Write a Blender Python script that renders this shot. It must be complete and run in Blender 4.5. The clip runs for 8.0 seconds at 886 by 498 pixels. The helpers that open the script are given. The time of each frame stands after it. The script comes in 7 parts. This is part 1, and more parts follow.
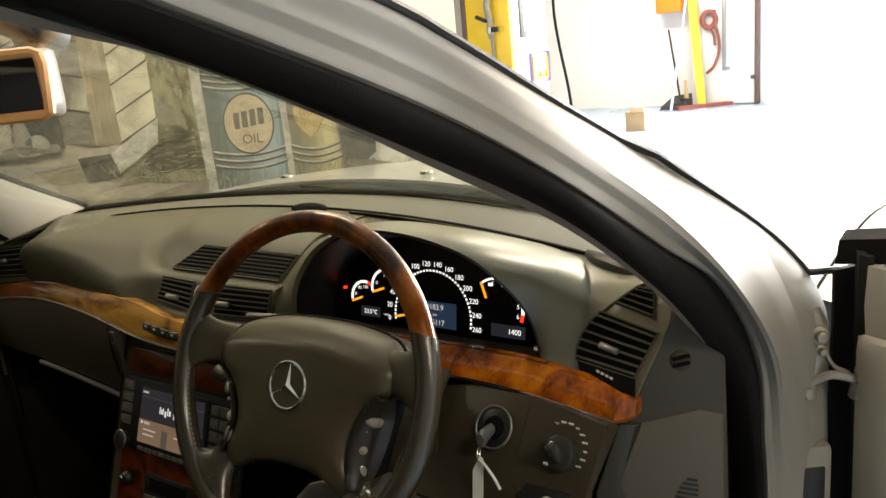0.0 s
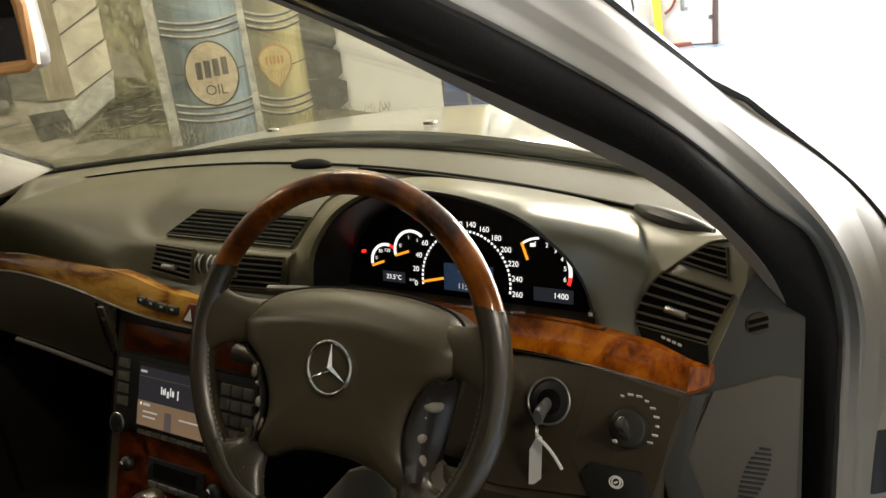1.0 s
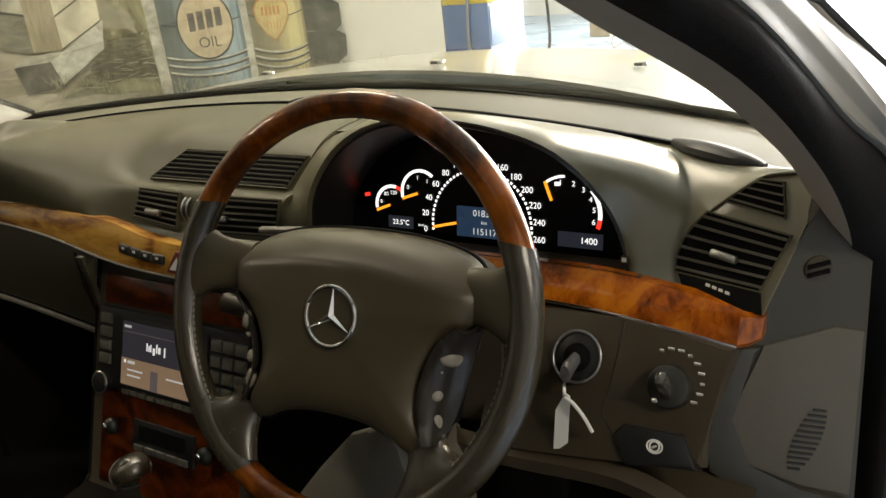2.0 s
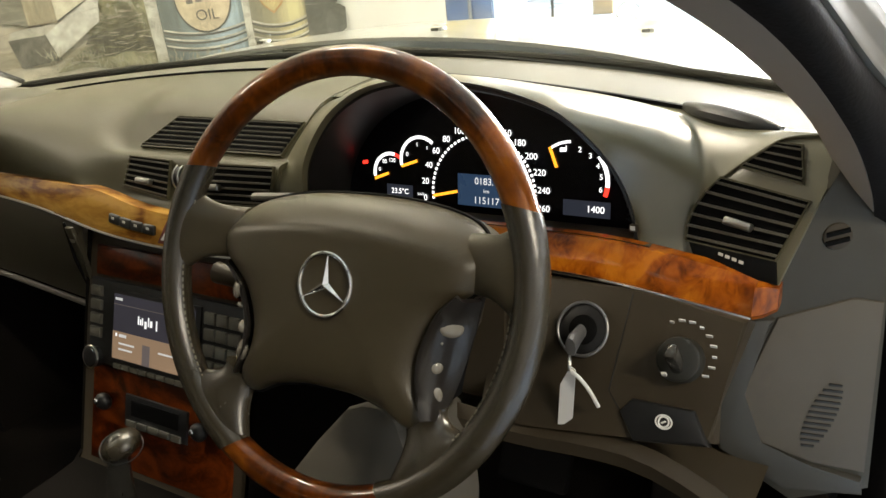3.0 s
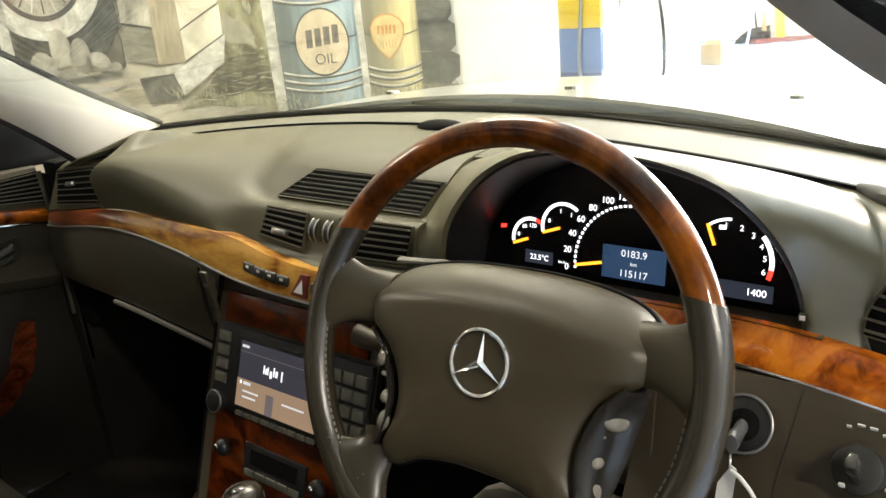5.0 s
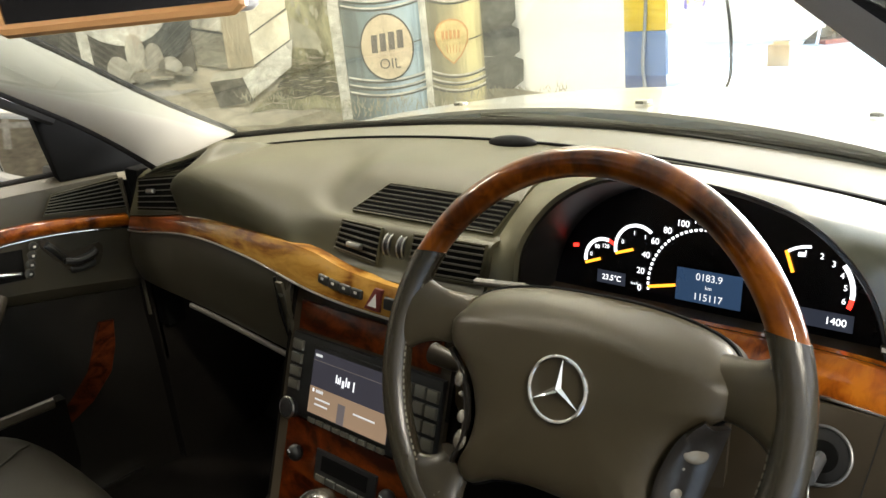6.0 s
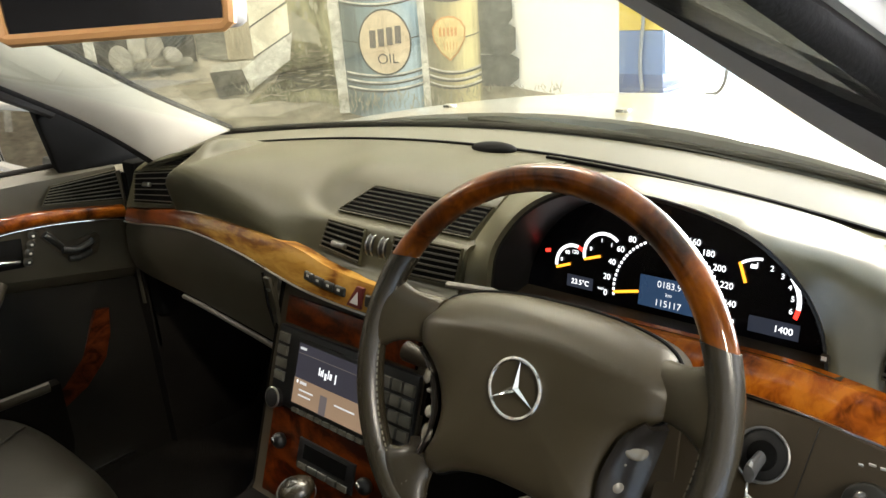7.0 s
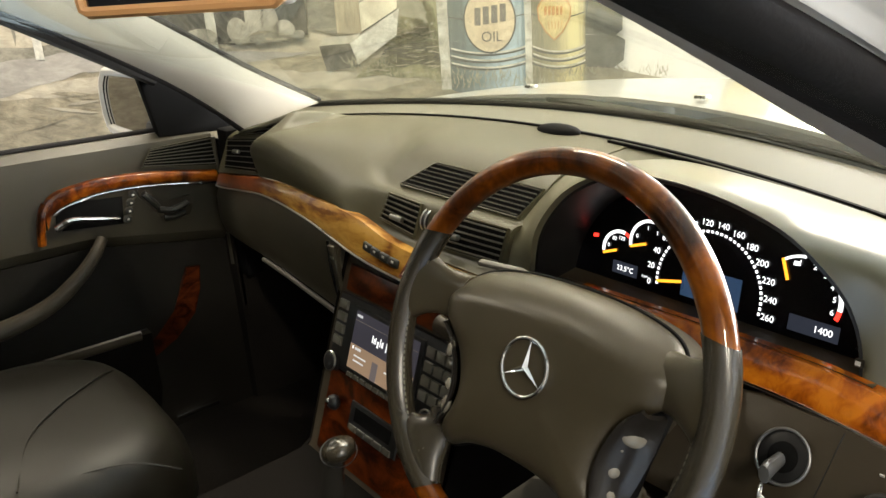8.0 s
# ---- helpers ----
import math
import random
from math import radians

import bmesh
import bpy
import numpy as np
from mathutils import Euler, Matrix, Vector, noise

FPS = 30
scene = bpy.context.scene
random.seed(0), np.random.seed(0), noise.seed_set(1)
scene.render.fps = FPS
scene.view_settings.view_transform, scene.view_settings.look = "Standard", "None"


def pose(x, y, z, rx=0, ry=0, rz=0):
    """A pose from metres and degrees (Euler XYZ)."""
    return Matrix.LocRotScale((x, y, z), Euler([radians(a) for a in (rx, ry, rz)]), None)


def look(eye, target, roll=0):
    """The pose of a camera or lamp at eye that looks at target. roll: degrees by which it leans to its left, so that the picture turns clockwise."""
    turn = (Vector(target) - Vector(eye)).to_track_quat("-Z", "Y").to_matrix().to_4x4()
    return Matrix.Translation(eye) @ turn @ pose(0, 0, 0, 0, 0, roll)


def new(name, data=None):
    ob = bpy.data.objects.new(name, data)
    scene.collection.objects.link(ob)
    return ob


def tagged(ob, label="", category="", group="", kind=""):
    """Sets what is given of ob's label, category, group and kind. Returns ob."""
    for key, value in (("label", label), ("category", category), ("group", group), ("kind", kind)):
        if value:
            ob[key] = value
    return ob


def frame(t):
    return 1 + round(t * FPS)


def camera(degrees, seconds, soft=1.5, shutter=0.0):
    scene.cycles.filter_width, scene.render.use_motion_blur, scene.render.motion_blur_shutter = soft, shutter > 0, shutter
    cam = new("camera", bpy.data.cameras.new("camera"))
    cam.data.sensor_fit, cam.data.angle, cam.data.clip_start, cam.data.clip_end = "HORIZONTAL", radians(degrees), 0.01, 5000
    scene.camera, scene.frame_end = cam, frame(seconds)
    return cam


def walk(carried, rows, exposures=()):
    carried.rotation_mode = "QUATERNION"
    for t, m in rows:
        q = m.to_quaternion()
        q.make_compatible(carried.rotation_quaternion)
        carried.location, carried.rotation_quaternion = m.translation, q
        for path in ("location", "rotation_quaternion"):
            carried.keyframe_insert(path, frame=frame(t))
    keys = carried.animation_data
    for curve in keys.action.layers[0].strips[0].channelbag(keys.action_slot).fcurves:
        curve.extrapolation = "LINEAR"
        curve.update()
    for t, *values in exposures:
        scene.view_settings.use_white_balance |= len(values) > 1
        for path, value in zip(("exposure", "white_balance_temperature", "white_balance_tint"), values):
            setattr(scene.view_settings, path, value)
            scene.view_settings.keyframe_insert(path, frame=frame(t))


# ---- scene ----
cam = camera(58.0, 8.0)
PATH = [
    (0, (0.9780, -0.5382, 1.2214), (-0.1512, 1.0336, 0.7173), -5.68),
    (0.5, (0.9040, -0.5246, 1.2243), (-0.1710, 1.0609, 0.6492), -6.30),
    (1, (0.8440, -0.5122, 1.2193), (-0.1820, 1.0815, 0.5811), -6.55),
    (1.5, (0.8070, -0.4776, 1.1824), (-0.2139, 1.1088, 0.5181), -6.26),
    (2, (0.7820, -0.4526, 1.1613), (-0.2330, 1.1162, 0.4481), -6.41),
    (3.5, (0.7630, -0.4264, 1.1348), (-0.2541, 1.1174, 0.3719), -6.11),
    (4, (0.7520, -0.4236, 1.1395), (-0.2954, 1.1209, 0.4203), -5.48),
    (4.5, (0.7320, -0.4216, 1.1523), (-0.3930, 1.0949, 0.4930), -4.97),
    (5, (0.7020, -0.4323, 1.1611), (-0.4999, 1.0308, 0.5173), -5.32),
    (5.2, (0.6910, -0.4383, 1.1620), (-0.5421, 1.0004, 0.5221), -5.57),
    (6.3, (0.6950, -0.4496, 1.1993), (-0.6241, 0.9130, 0.5642), -5.29),
    (6.5, (0.7020, -0.4478, 1.2040), (-0.6158, 0.9165, 0.5699), -4.78),
    (7, (0.7400, -0.4612, 1.2153), (-0.5610, 0.9077, 0.5570), -4.34),
    (7.5, (0.7830, -0.4644, 1.2269), (-0.5329, 0.8782, 0.5445), -3.86),
    (8, (0.8060, -0.4168, 1.2143), (-0.6760, 0.7355, 0.5246), -3.83),
]
EXPOSURE = [(0, 0.2, 6700, 10), (1.5, 0.18, 6550, 10), (2.2, 0.42, 6450, 10), (3.5, 1.08, 6250, 10), (4.5, 1.25, 6100, 10), (6.5, 1.17, 6050, 10), (7.5, 1.2, 6100, 10), (8, 1.08, 6200, 10)]
walk(cam, [(t, look(eye, target, roll)) for t, eye, target, roll in PATH], EXPOSURE)

# ---- world, lights ----
world = bpy.data.worlds.new("sky")
scene.world = world
world.use_nodes = True
wn = world.node_tree.nodes
sky = wn.new("ShaderNodeTexSky")
sky.sky_type, sky.sun_disc = "NISHITA", False
sky.sun_elevation, sky.sun_rotation = radians(48), radians(20)
world.node_tree.links.new(sky.outputs[0], wn["Background"].inputs[0])
wn["Background"].inputs[1].default_value = 0.15


def area(name, m, sx, sy, watts, colour):
    lamp = bpy.data.lights.new(name, "AREA")
    lamp.shape, lamp.size, lamp.size_y, lamp.energy, lamp.color = "RECTANGLE", sx, sy, watts, colour
    ob = new(name, lamp)
    ob.matrix_world = m
    return ob


# daylight in the open roller door, and assumed ceiling tubes, placed to light mural, hood and pillar
area("doorway_daylight", look((2.95, 10.4, 1.7), (2.95, 0.0, 1.2)), 8.3, 3.0, 1900, (1.0, 0.98, 0.95))
# (place, place it faces, watts)
TUBES = [((-1.0, 0.9, 3.1), (-1.7, 2.0, 1.3), 66), ((-3.06, -0.8, 3.1), (-3.8, 0.4, 1.0), 55), ((1.55, 3.45, 3.1), (1.55, 3.45, 0.0), 195), ((0.0, 5.6, 3.1), (0.0, 5.6, 0.0), 95), ((3.3, -1.2, 3.1), (3.3, -1.2, 0.0), 62), ((-2.7, 8.2, 3.1), (-2.7, 8.2, 0.0), 150)]
for place, aim, watts in TUBES:
    m = look(place, aim) if place[0] != aim[0] else pose(*place)
    area("tube_light", Matrix.Translation((0, 0, -0.03)) @ m, 1.2, 0.16, watts, (1.0, 0.87, 0.66))

# ---- materials ----
M = {}


def material(name, colour=(0.5, 0.5, 0.5), rough=0.5, metal=0.0, coat=0.0, grain=0.0, grain_size=200.0, vary=0.12, vary_size=6.0, tint=None, emit=None, power=0.0, spec=0.5, object_random=0.0, rough_vary=0.08, speckle=0.0, speckle_size=30.0, streak=(1, 1, 1)):
    m = bpy.data.materials.new(name)
    m.use_nodes = True
    nodes, link = m.node_tree.nodes, m.node_tree.links.new
    b = nodes["Principled BSDF"]
    b.inputs["Metallic"].default_value = metal
    b.inputs["Coat Weight"].default_value = coat
    b.inputs["Coat Roughness"].default_value = 0.04
    b.inputs["Specular IOR Level"].default_value = spec
    co = nodes.new("ShaderNodeTexCoord")
    big = nodes.new("ShaderNodeTexNoise")
    big.inputs["Scale"].default_value, big.inputs["Detail"].default_value = vary_size, 6
    link(co.outputs["Object"], big.inputs["Vector"])
    ramp = nodes.new("ShaderNodeValToRGB")
    dark = tint or tuple(c * (1 - vary) for c in colour)
    ramp.color_ramp.elements[0].color, ramp.color_ramp.elements[0].position = (*dark, 1), 0.3
    ramp.color_ramp.elements[1].color, ramp.color_ramp.elements[1].position = (*[min(1, c * (1 + vary * 0.5)) for c in colour], 1), 0.7
    link(big.outputs["Fac"], ramp.inputs[0])
    link(ramp.outputs[0], b.inputs["Base Color"])
    if speckle:
        # dabs of the brush at two sizes
        mp = nodes.new("ShaderNodeMapping")
        mp.inputs["Scale"].default_value = streak
        link(co.outputs["Object"], mp.inputs["Vector"])
        dab = nodes.new("ShaderNodeTexNoise")
        dab.inputs["Scale"].default_value, dab.inputs["Detail"].default_value = speckle_size, 9
        dab.inputs["Roughness"].default_value, dab.inputs["Distortion"].default_value = 0.72, 0.6
        link(mp.outputs[0], dab.inputs["Vector"])
        tone = nodes.new("ShaderNodeMapRange")
        tone.inputs["From Min"].default_value, tone.inputs["From Max"].default_value = 0.36, 0.64
        tone.inputs["To Min"].default_value, tone.inputs["To Max"].default_value = 1 - speckle, 1 + 0.45 * speckle
        link(dab.outputs["Fac"], tone.inputs["Value"])
        times = nodes.new("ShaderNodeVectorMath")
        times.operation = "SCALE"
        link(ramp.outputs[0], times.inputs[0])
        link(tone.outputs[0], times.inputs["Scale"])
        link(times.outputs[0], b.inputs["Base Color"])
    rr = nodes.new("ShaderNodeMapRange")
    rr.inputs["To Min"].default_value, rr.inputs["To Max"].default_value = max(0.02, rough - rough_vary), min(1, rough + rough_vary)
    link(big.outputs["Fac"], rr.inputs["Value"])
    link(rr.outputs[0], b.inputs["Roughness"])
    if grain:
        fine = nodes.new("ShaderNodeTexNoise")
        fine.inputs["Scale"].default_value, fine.inputs["Detail"].default_value = grain_size, 3
        link(co.outputs["Object"], fine.inputs["Vector"])
        bump = nodes.new("ShaderNodeBump")
        bump.inputs["Strength"].default_value, bump.inputs["Distance"].default_value = grain, 0.002
        link(fine.outputs["Fac"], bump.inputs["Height"])
        link(bump.outputs[0], b.inputs["Normal"])
    if emit:
        b.inputs["Emission Color"].default_value = (*emit, 1)
        b.inputs["Emission Strength"].default_value = power
    M[name] = m
    return m


def wood_material(name, dark, mid, light, scale, stretch, darker_end=None):
    m = material(name, mid, 0.32, coat=0.65, spec=0.25)
    nodes, link = m.node_tree.nodes, m.node_tree.links.new
    b = nodes["Principled BSDF"]
    co = nodes.new("ShaderNodeTexCoord")
    mp = nodes.new("ShaderNodeMapping")
    mp.inputs["Scale"].default_value = stretch
    link(co.outputs["Object"], mp.inputs["Vector"])
    warp = nodes.new("ShaderNodeTexNoise")
    warp.inputs["Scale"].default_value, warp.inputs["Detail"].default_value = scale, 3
    warp.inputs["Distortion"].default_value = 1.6
    link(mp.outputs[0], warp.inputs["Vector"])
    swirl = nodes.new("ShaderNodeTexNoise")
    swirl.inputs["Scale"].default_value, swirl.inputs["Detail"].default_value = scale * 3.0, 6
    swirl.inputs["Distortion"].default_value = 3.0
    link(mp.outputs[0], swirl.inputs["Vector"])
    mix = nodes.new("ShaderNodeMath")
    mix.operation = "MULTIPLY_ADD"
    mix.inputs[1].default_value = 0.24
    link(swirl.outputs["Fac"], mix.inputs[0])
    half = nodes.new("ShaderNodeMath")
    half.operation = "MULTIPLY"
    half.inputs[1].default_value = 0.78
    link(warp.outputs["Fac"], half.inputs[0])
    link(half.outputs[0], mix.inputs[2])
    ramp = nodes.new("ShaderNodeValToRGB")
    el = ramp.color_ramp.elements
    el[0].color, el[0].position = (*dark, 1), 0.40
    el[1].color, el[1].position = (*light, 1), 0.64
    e = el.new(0.5)
    e.color = (*mid, 1)
    link(mix.outputs[0], ramp.inputs[0])
    colour = ramp.outputs[0]
    if darker_end:
        # red-brown at the door end; gold at the middle paints in a reflection
        sep = nodes.new("ShaderNodeSeparateXYZ")
        link(co.outputs["Object"], sep.inputs[0])
        wob = nodes.new("ShaderNodeMath")
        wob.operation = "MULTIPLY_ADD"
        wob.inputs[1].default_value = 0.5
        link(warp.outputs["Fac"], wob.inputs[0])
        link(sep.outputs["X"], wob.inputs[2])
        run = nodes.new("ShaderNodeMapRange")
        run.interpolation_type = "SMOOTHSTEP"
        run.inputs["From Min"].default_value, run.inputs["From Max"].default_value = -0.36, -0.10
        link(wob.outputs[0], run.inputs["Value"])
        red = nodes.new("ShaderNodeMix")
        red.data_type = "RGBA"
        red.inputs[6].default_value, red.inputs[7].default_value = (*darker_end[0], 1), (*darker_end[1], 1)
        link(swirl.outputs["Fac"], red.inputs[0])
        both = nodes.new("ShaderNodeMix")
        both.data_type = "RGBA"
        link(run.outputs[0], both.inputs[0])
        link(red.outputs[2], both.inputs[6])
        link(ramp.outputs[0], both.inputs[7])
        colour = both.outputs[2]
    link(colour, b.inputs["Base Color"])
    b.inputs["Coat Roughness"].default_value = 0.04
    b.inputs["Specular IOR Level"].default_value = 0.1
    return m


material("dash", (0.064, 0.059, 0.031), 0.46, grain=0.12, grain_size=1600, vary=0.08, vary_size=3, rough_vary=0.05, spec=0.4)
# same plastic as dash, lighter and glossier to carry the hood's highlight
material("dash_highlit", (0.135, 0.126, 0.077), 0.29, grain=0.05, grain_size=1600, vary=0.06, vary_size=3, rough_vary=0.03, spec=1.0)
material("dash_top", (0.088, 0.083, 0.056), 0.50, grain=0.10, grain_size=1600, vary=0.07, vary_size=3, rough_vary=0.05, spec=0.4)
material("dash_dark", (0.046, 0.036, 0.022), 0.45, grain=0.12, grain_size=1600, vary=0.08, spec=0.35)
material("glovebox_plastic", (0.045, 0.039, 0.024), 0.42, grain=0.12, grain_size=1600, vary=0.08, spec=0.45)
material("dash_grey", (0.105, 0.096, 0.078), 0.5, grain=0.12, grain_size=1600, vary=0.07)
material("black_plastic", (0.012, 0.012, 0.012), 0.42, vary=0.2)
material("slat_plastic", (0.115, 0.108, 0.085), 0.38, vary=0.1)
material("switch_black", (0.022, 0.022, 0.018), 0.35, coat=0.2, vary=0.1)
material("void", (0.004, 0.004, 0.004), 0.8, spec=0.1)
material("cowl_plastic", (0.010, 0.012, 0.010), 0.6, grain=0.1, grain_size=700, vary=0.25, spec=0.2)
material("rubber", (0.014, 0.0125, 0.012), 0.8, grain=0.2, grain_size=300, vary=0.2, spec=0.18)
material("leather", (0.034, 0.028, 0.017), 0.25, grain=0.10, grain_size=1400, vary=0.08, vary_size=14, spec=0.85)
material("seat_leather", (0.011, 0.0097, 0.0064), 0.42, grain=0.16, grain_size=900, vary=0.15, vary_size=9, spec=0.28)
material("pad", (0.053, 0.043, 0.0245), 0.33, grain=0.13, grain_size=1500, vary=0.08, spec=0.42)
material("button_grey", (0.032, 0.030, 0.025), 0.2, coat=0.6, vary=0.1)
material("button_light", (0.20, 0.185, 0.15), 0.2, coat=0.7, vary=0.1)
material("stitch_thread", (0.16, 0.145, 0.11), 0.7, vary=0.1)
material("pod_gloss", (0.018, 0.0155, 0.013), 0.32, coat=0.2, vary=0.15, spec=0.35)
material("chrome", (0.82, 0.82, 0.80), 0.12, metal=1.0, vary=0.04)
material("worn_steel", (0.34, 0.315, 0.27), 0.36, metal=0.75, grain=0.1, grain_size=400, vary=0.25, vary_size=60)
material("satin_chrome", (0.55, 0.54, 0.50), 0.3, metal=1.0, vary=0.05)
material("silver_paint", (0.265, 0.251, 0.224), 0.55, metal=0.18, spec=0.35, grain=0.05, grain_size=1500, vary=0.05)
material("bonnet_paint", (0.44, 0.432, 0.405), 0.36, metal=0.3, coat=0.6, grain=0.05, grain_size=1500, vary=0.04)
material("pillar_trim", (0.41, 0.38, 0.32), 0.8, grain=0.2, grain_size=1400, vary=0.06)
# the car's silver made paler, for light reaching the mirror from behind
material("mirror_silver_lit", (0.74, 0.72, 0.67), 0.35, coat=0.6, vary=0.04)
material("grey_trim", (0.36, 0.315, 0.26), 0.7, grain=0.2, grain_size=1400, vary=0.08)
material("door_lining", (0.46, 0.42, 0.35), 0.6, grain=0.2, grain_size=1400, vary=0.08)
material("frame_plastic", (0.046, 0.045, 0.038), 0.48, grain=0.1, grain_size=1600, vary=0.06)
material("end_plastic", (0.042, 0.039, 0.027), 0.5, grain=0.12, grain_size=1600, vary=0.07)
material("speaker_cloth", (0.105, 0.094, 0.075), 0.6, grain=0.25, grain_size=1600, vary=0.06)
material("carpet", (0.016, 0.014, 0.012), 0.95, grain=1.0, grain_size=500, vary=0.3, spec=0.05)
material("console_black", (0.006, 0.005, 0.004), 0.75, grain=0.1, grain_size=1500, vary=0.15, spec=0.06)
# lower lining darkened for the shade an unbuilt driver's seat would cast
material("door_lower_shaded", (0.0085, 0.0072, 0.0048), 0.6, grain=0.15, grain_size=1500, vary=0.1, spec=0.25)
material("mirror_frame", (0.66, 0.34, 0.13), 0.38, vary=0.08, coat=0.3)
material("mirror_shell", (0.24, 0.225, 0.21), 0.4, vary=0.05)
material("mirror_glass", (0.12, 0.11, 0.105), 0.03, metal=1.0, vary=0.02, rough_vary=0.01)
material("outside_mirror", (0.62, 0.60, 0.57), 0.02, metal=1.0, vary=0.02, rough_vary=0.01)
material("cluster_face", (0.004, 0.004, 0.006), 0.25, vary=0.3)
material("lit_white", (0.8, 0.8, 0.8), 0.5, emit=(1.0, 0.97, 0.93), power=1.05)
material("lit_orange", (0.8, 0.3, 0.02), 0.5, emit=(1.0, 0.36, 0.02), power=1.1)
material("lit_red", (0.7, 0.02, 0.02), 0.5, emit=(1.0, 0.03, 0.015), power=1.6)
material("display_blue", (0.03, 0.05, 0.10), 0.3, emit=(0.05, 0.10, 0.19), power=0.24)
material("display_dim", (0.02, 0.02, 0.03), 0.3, emit=(0.08, 0.09, 0.12), power=0.16)
material("screen_dark", (0.03, 0.03, 0.05), 0.2, emit=(0.10, 0.09, 0.10), power=0.17)
material("screen_tan", (0.2, 0.13, 0.08), 0.2, emit=(0.50, 0.33, 0.20), power=0.24)
material("screen_mid", (0.1, 0.08, 0.07), 0.2, emit=(0.24, 0.20, 0.19), power=0.22)
material("lit_screen", (0.6, 0.6, 0.6), 0.5, emit=(1.0, 0.97, 0.93), power=0.5)
material("lit_dim", (0.5, 0.5, 0.5), 0.5, emit=(1.0, 0.97, 0.93), power=0.24)
material("mark_grey", (0.55, 0.53, 0.48), 0.5, vary=0.03)
material("tag_white", (0.78, 0.77, 0.73), 0.6, vary=0.05)
material("red_button", (0.13, 0.022, 0.018), 0.35, vary=0.05)
wood_material("burl_wood", (0.10, 0.020, 0.001), (0.30, 0.070, 0.002), (0.50, 0.155, 0.006), 13, (1.5, 1, 1.0))
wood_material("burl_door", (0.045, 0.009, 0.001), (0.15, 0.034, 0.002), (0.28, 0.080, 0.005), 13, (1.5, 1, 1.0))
# the gold tones stand for a bright reflection in the lacquer
wood_material("burl_reflecting", (0.17, 0.060, 0.007), (0.37, 0.175, 0.024), (0.56, 0.31, 0.060), 13, (0.42, 1, 1.5), ((0.045, 0.010, 0.003), (0.21, 0.048, 0.006)))
wood_material("burl_red", (0.022, 0.0035, 0.0006), (0.070, 0.011, 0.0008), (0.13, 0.025, 0.002), 14, (1, 1, 1.6))
wood_material("burl_dark", (0.018, 0.004, 0.001), (0.055, 0.011, 0.003), (0.10, 0.022, 0.005), 16, (1, 1, 1.6))
wood_material("wheel_wood", (0.015, 0.0032, 0.0003), (0.078, 0.0175, 0.0009), (0.200, 0.056, 0.0022), 11, (1, 1, 1))
lacquer = M["wheel_wood"].node_tree.nodes["Principled BSDF"].inputs
lacquer["Coat Weight"].default_value, lacquer["Coat Roughness"].default_value = 0.9, 0.025
lacquer["Specular IOR Level"].default_value, lacquer["Specular Tint"].default_value = 0.25, (1.0, 0.5, 0.2, 1.0)
material("wall_white", (0.78, 0.77, 0.74), 0.8, grain=0.2, grain_size=60, vary=0.05, vary_size=1.5)
# for walls out of view; the dark tone cuts their fill light
material("wall_grey", (0.25, 0.225, 0.19), 0.85, grain=0.2, grain_size=60, vary=0.25, vary_size=1.2)
material("ceiling_white", (0.50, 0.48, 0.45), 0.9, vary=0.06, vary_size=1.0)
material("floor_blue", (0.34, 0.44, 0.60), 0.28, grain=0.06, grain_size=40, vary=0.12, vary_size=1.4)
material("pump_yellow", (0.78, 0.52, 0.02), 0.35, coat=0.4, vary=0.08)
material("pump_blue", (0.10, 0.17, 0.34), 0.4, coat=0.4, vary=0.1)
material("pump_navy", (0.035, 0.07, 0.20), 0.4, coat=0.4, vary=0.1)
material("pump_blue_lit", (0.20, 0.28, 0.46), 0.4, coat=0.4, vary=0.08)
material("emblem_purple", (0.26, 0.22, 0.50), 0.5, vary=0.05)
material("emblem_yellow", (0.80, 0.66, 0.12), 0.5, vary=0.08)
material("handle_blue", (0.42, 0.50, 0.66), 0.4, vary=0.05)
material("card", (0.42, 0.30, 0.17), 0.8, grain=0.2, vary=0.1)
material("frame_brown", (0.10, 0.06, 0.055), 0.6, vary=0.15)
material("steel", (0.30, 0.30, 0.30), 0.4, metal=0.8, vary=0.1)
material("red_rubber", (0.20, 0.055, 0.04), 0.6, vary=0.1)
material("orange_paint", (0.80, 0.25, 0.02), 0.5, vary=0.1)
material("yellow_paint", (0.80, 0.55, 0.05), 0.5, vary=0.1)
material("tube_glass", (0.9, 0.9, 0.85), 0.4, emit=(1.0, 0.88, 0.68), power=9.0)
material("daylight_white", (0.9, 0.9, 0.9), 0.9, emit=(1.0, 0.99, 0.97), power=3.0)
# painted picture on the wall
material("paint_sky", (0.74, 0.72, 0.66), 0.85, vary=0.12, vary_size=3)
material("paint_dirt", (0.325, 0.285, 0.205), 0.85, vary=0.3, vary_size=5, speckle=0.4, speckle_size=9, streak=(1, 1, 3.5))
material("paint_path", (0.43, 0.385, 0.30), 0.85, vary=0.2, vary_size=5, speckle=0.3, speckle_size=8, streak=(1, 1, 3.5))
material("paint_road", (0.37, 0.345, 0.31), 0.85, vary=0.15, vary_size=4, speckle=0.25, speckle_size=6, streak=(1, 1, 3.5))
material("paint_moss", (0.29, 0.272, 0.165), 0.85, vary=0.4, vary_size=8, speckle=0.55, speckle_size=16, streak=(1, 1, 0.5))
material("paint_grey_board", (0.25, 0.235, 0.19), 0.85, vary=0.25, vary_size=6, speckle=0.4, speckle_size=10, streak=(1, 1, 3))
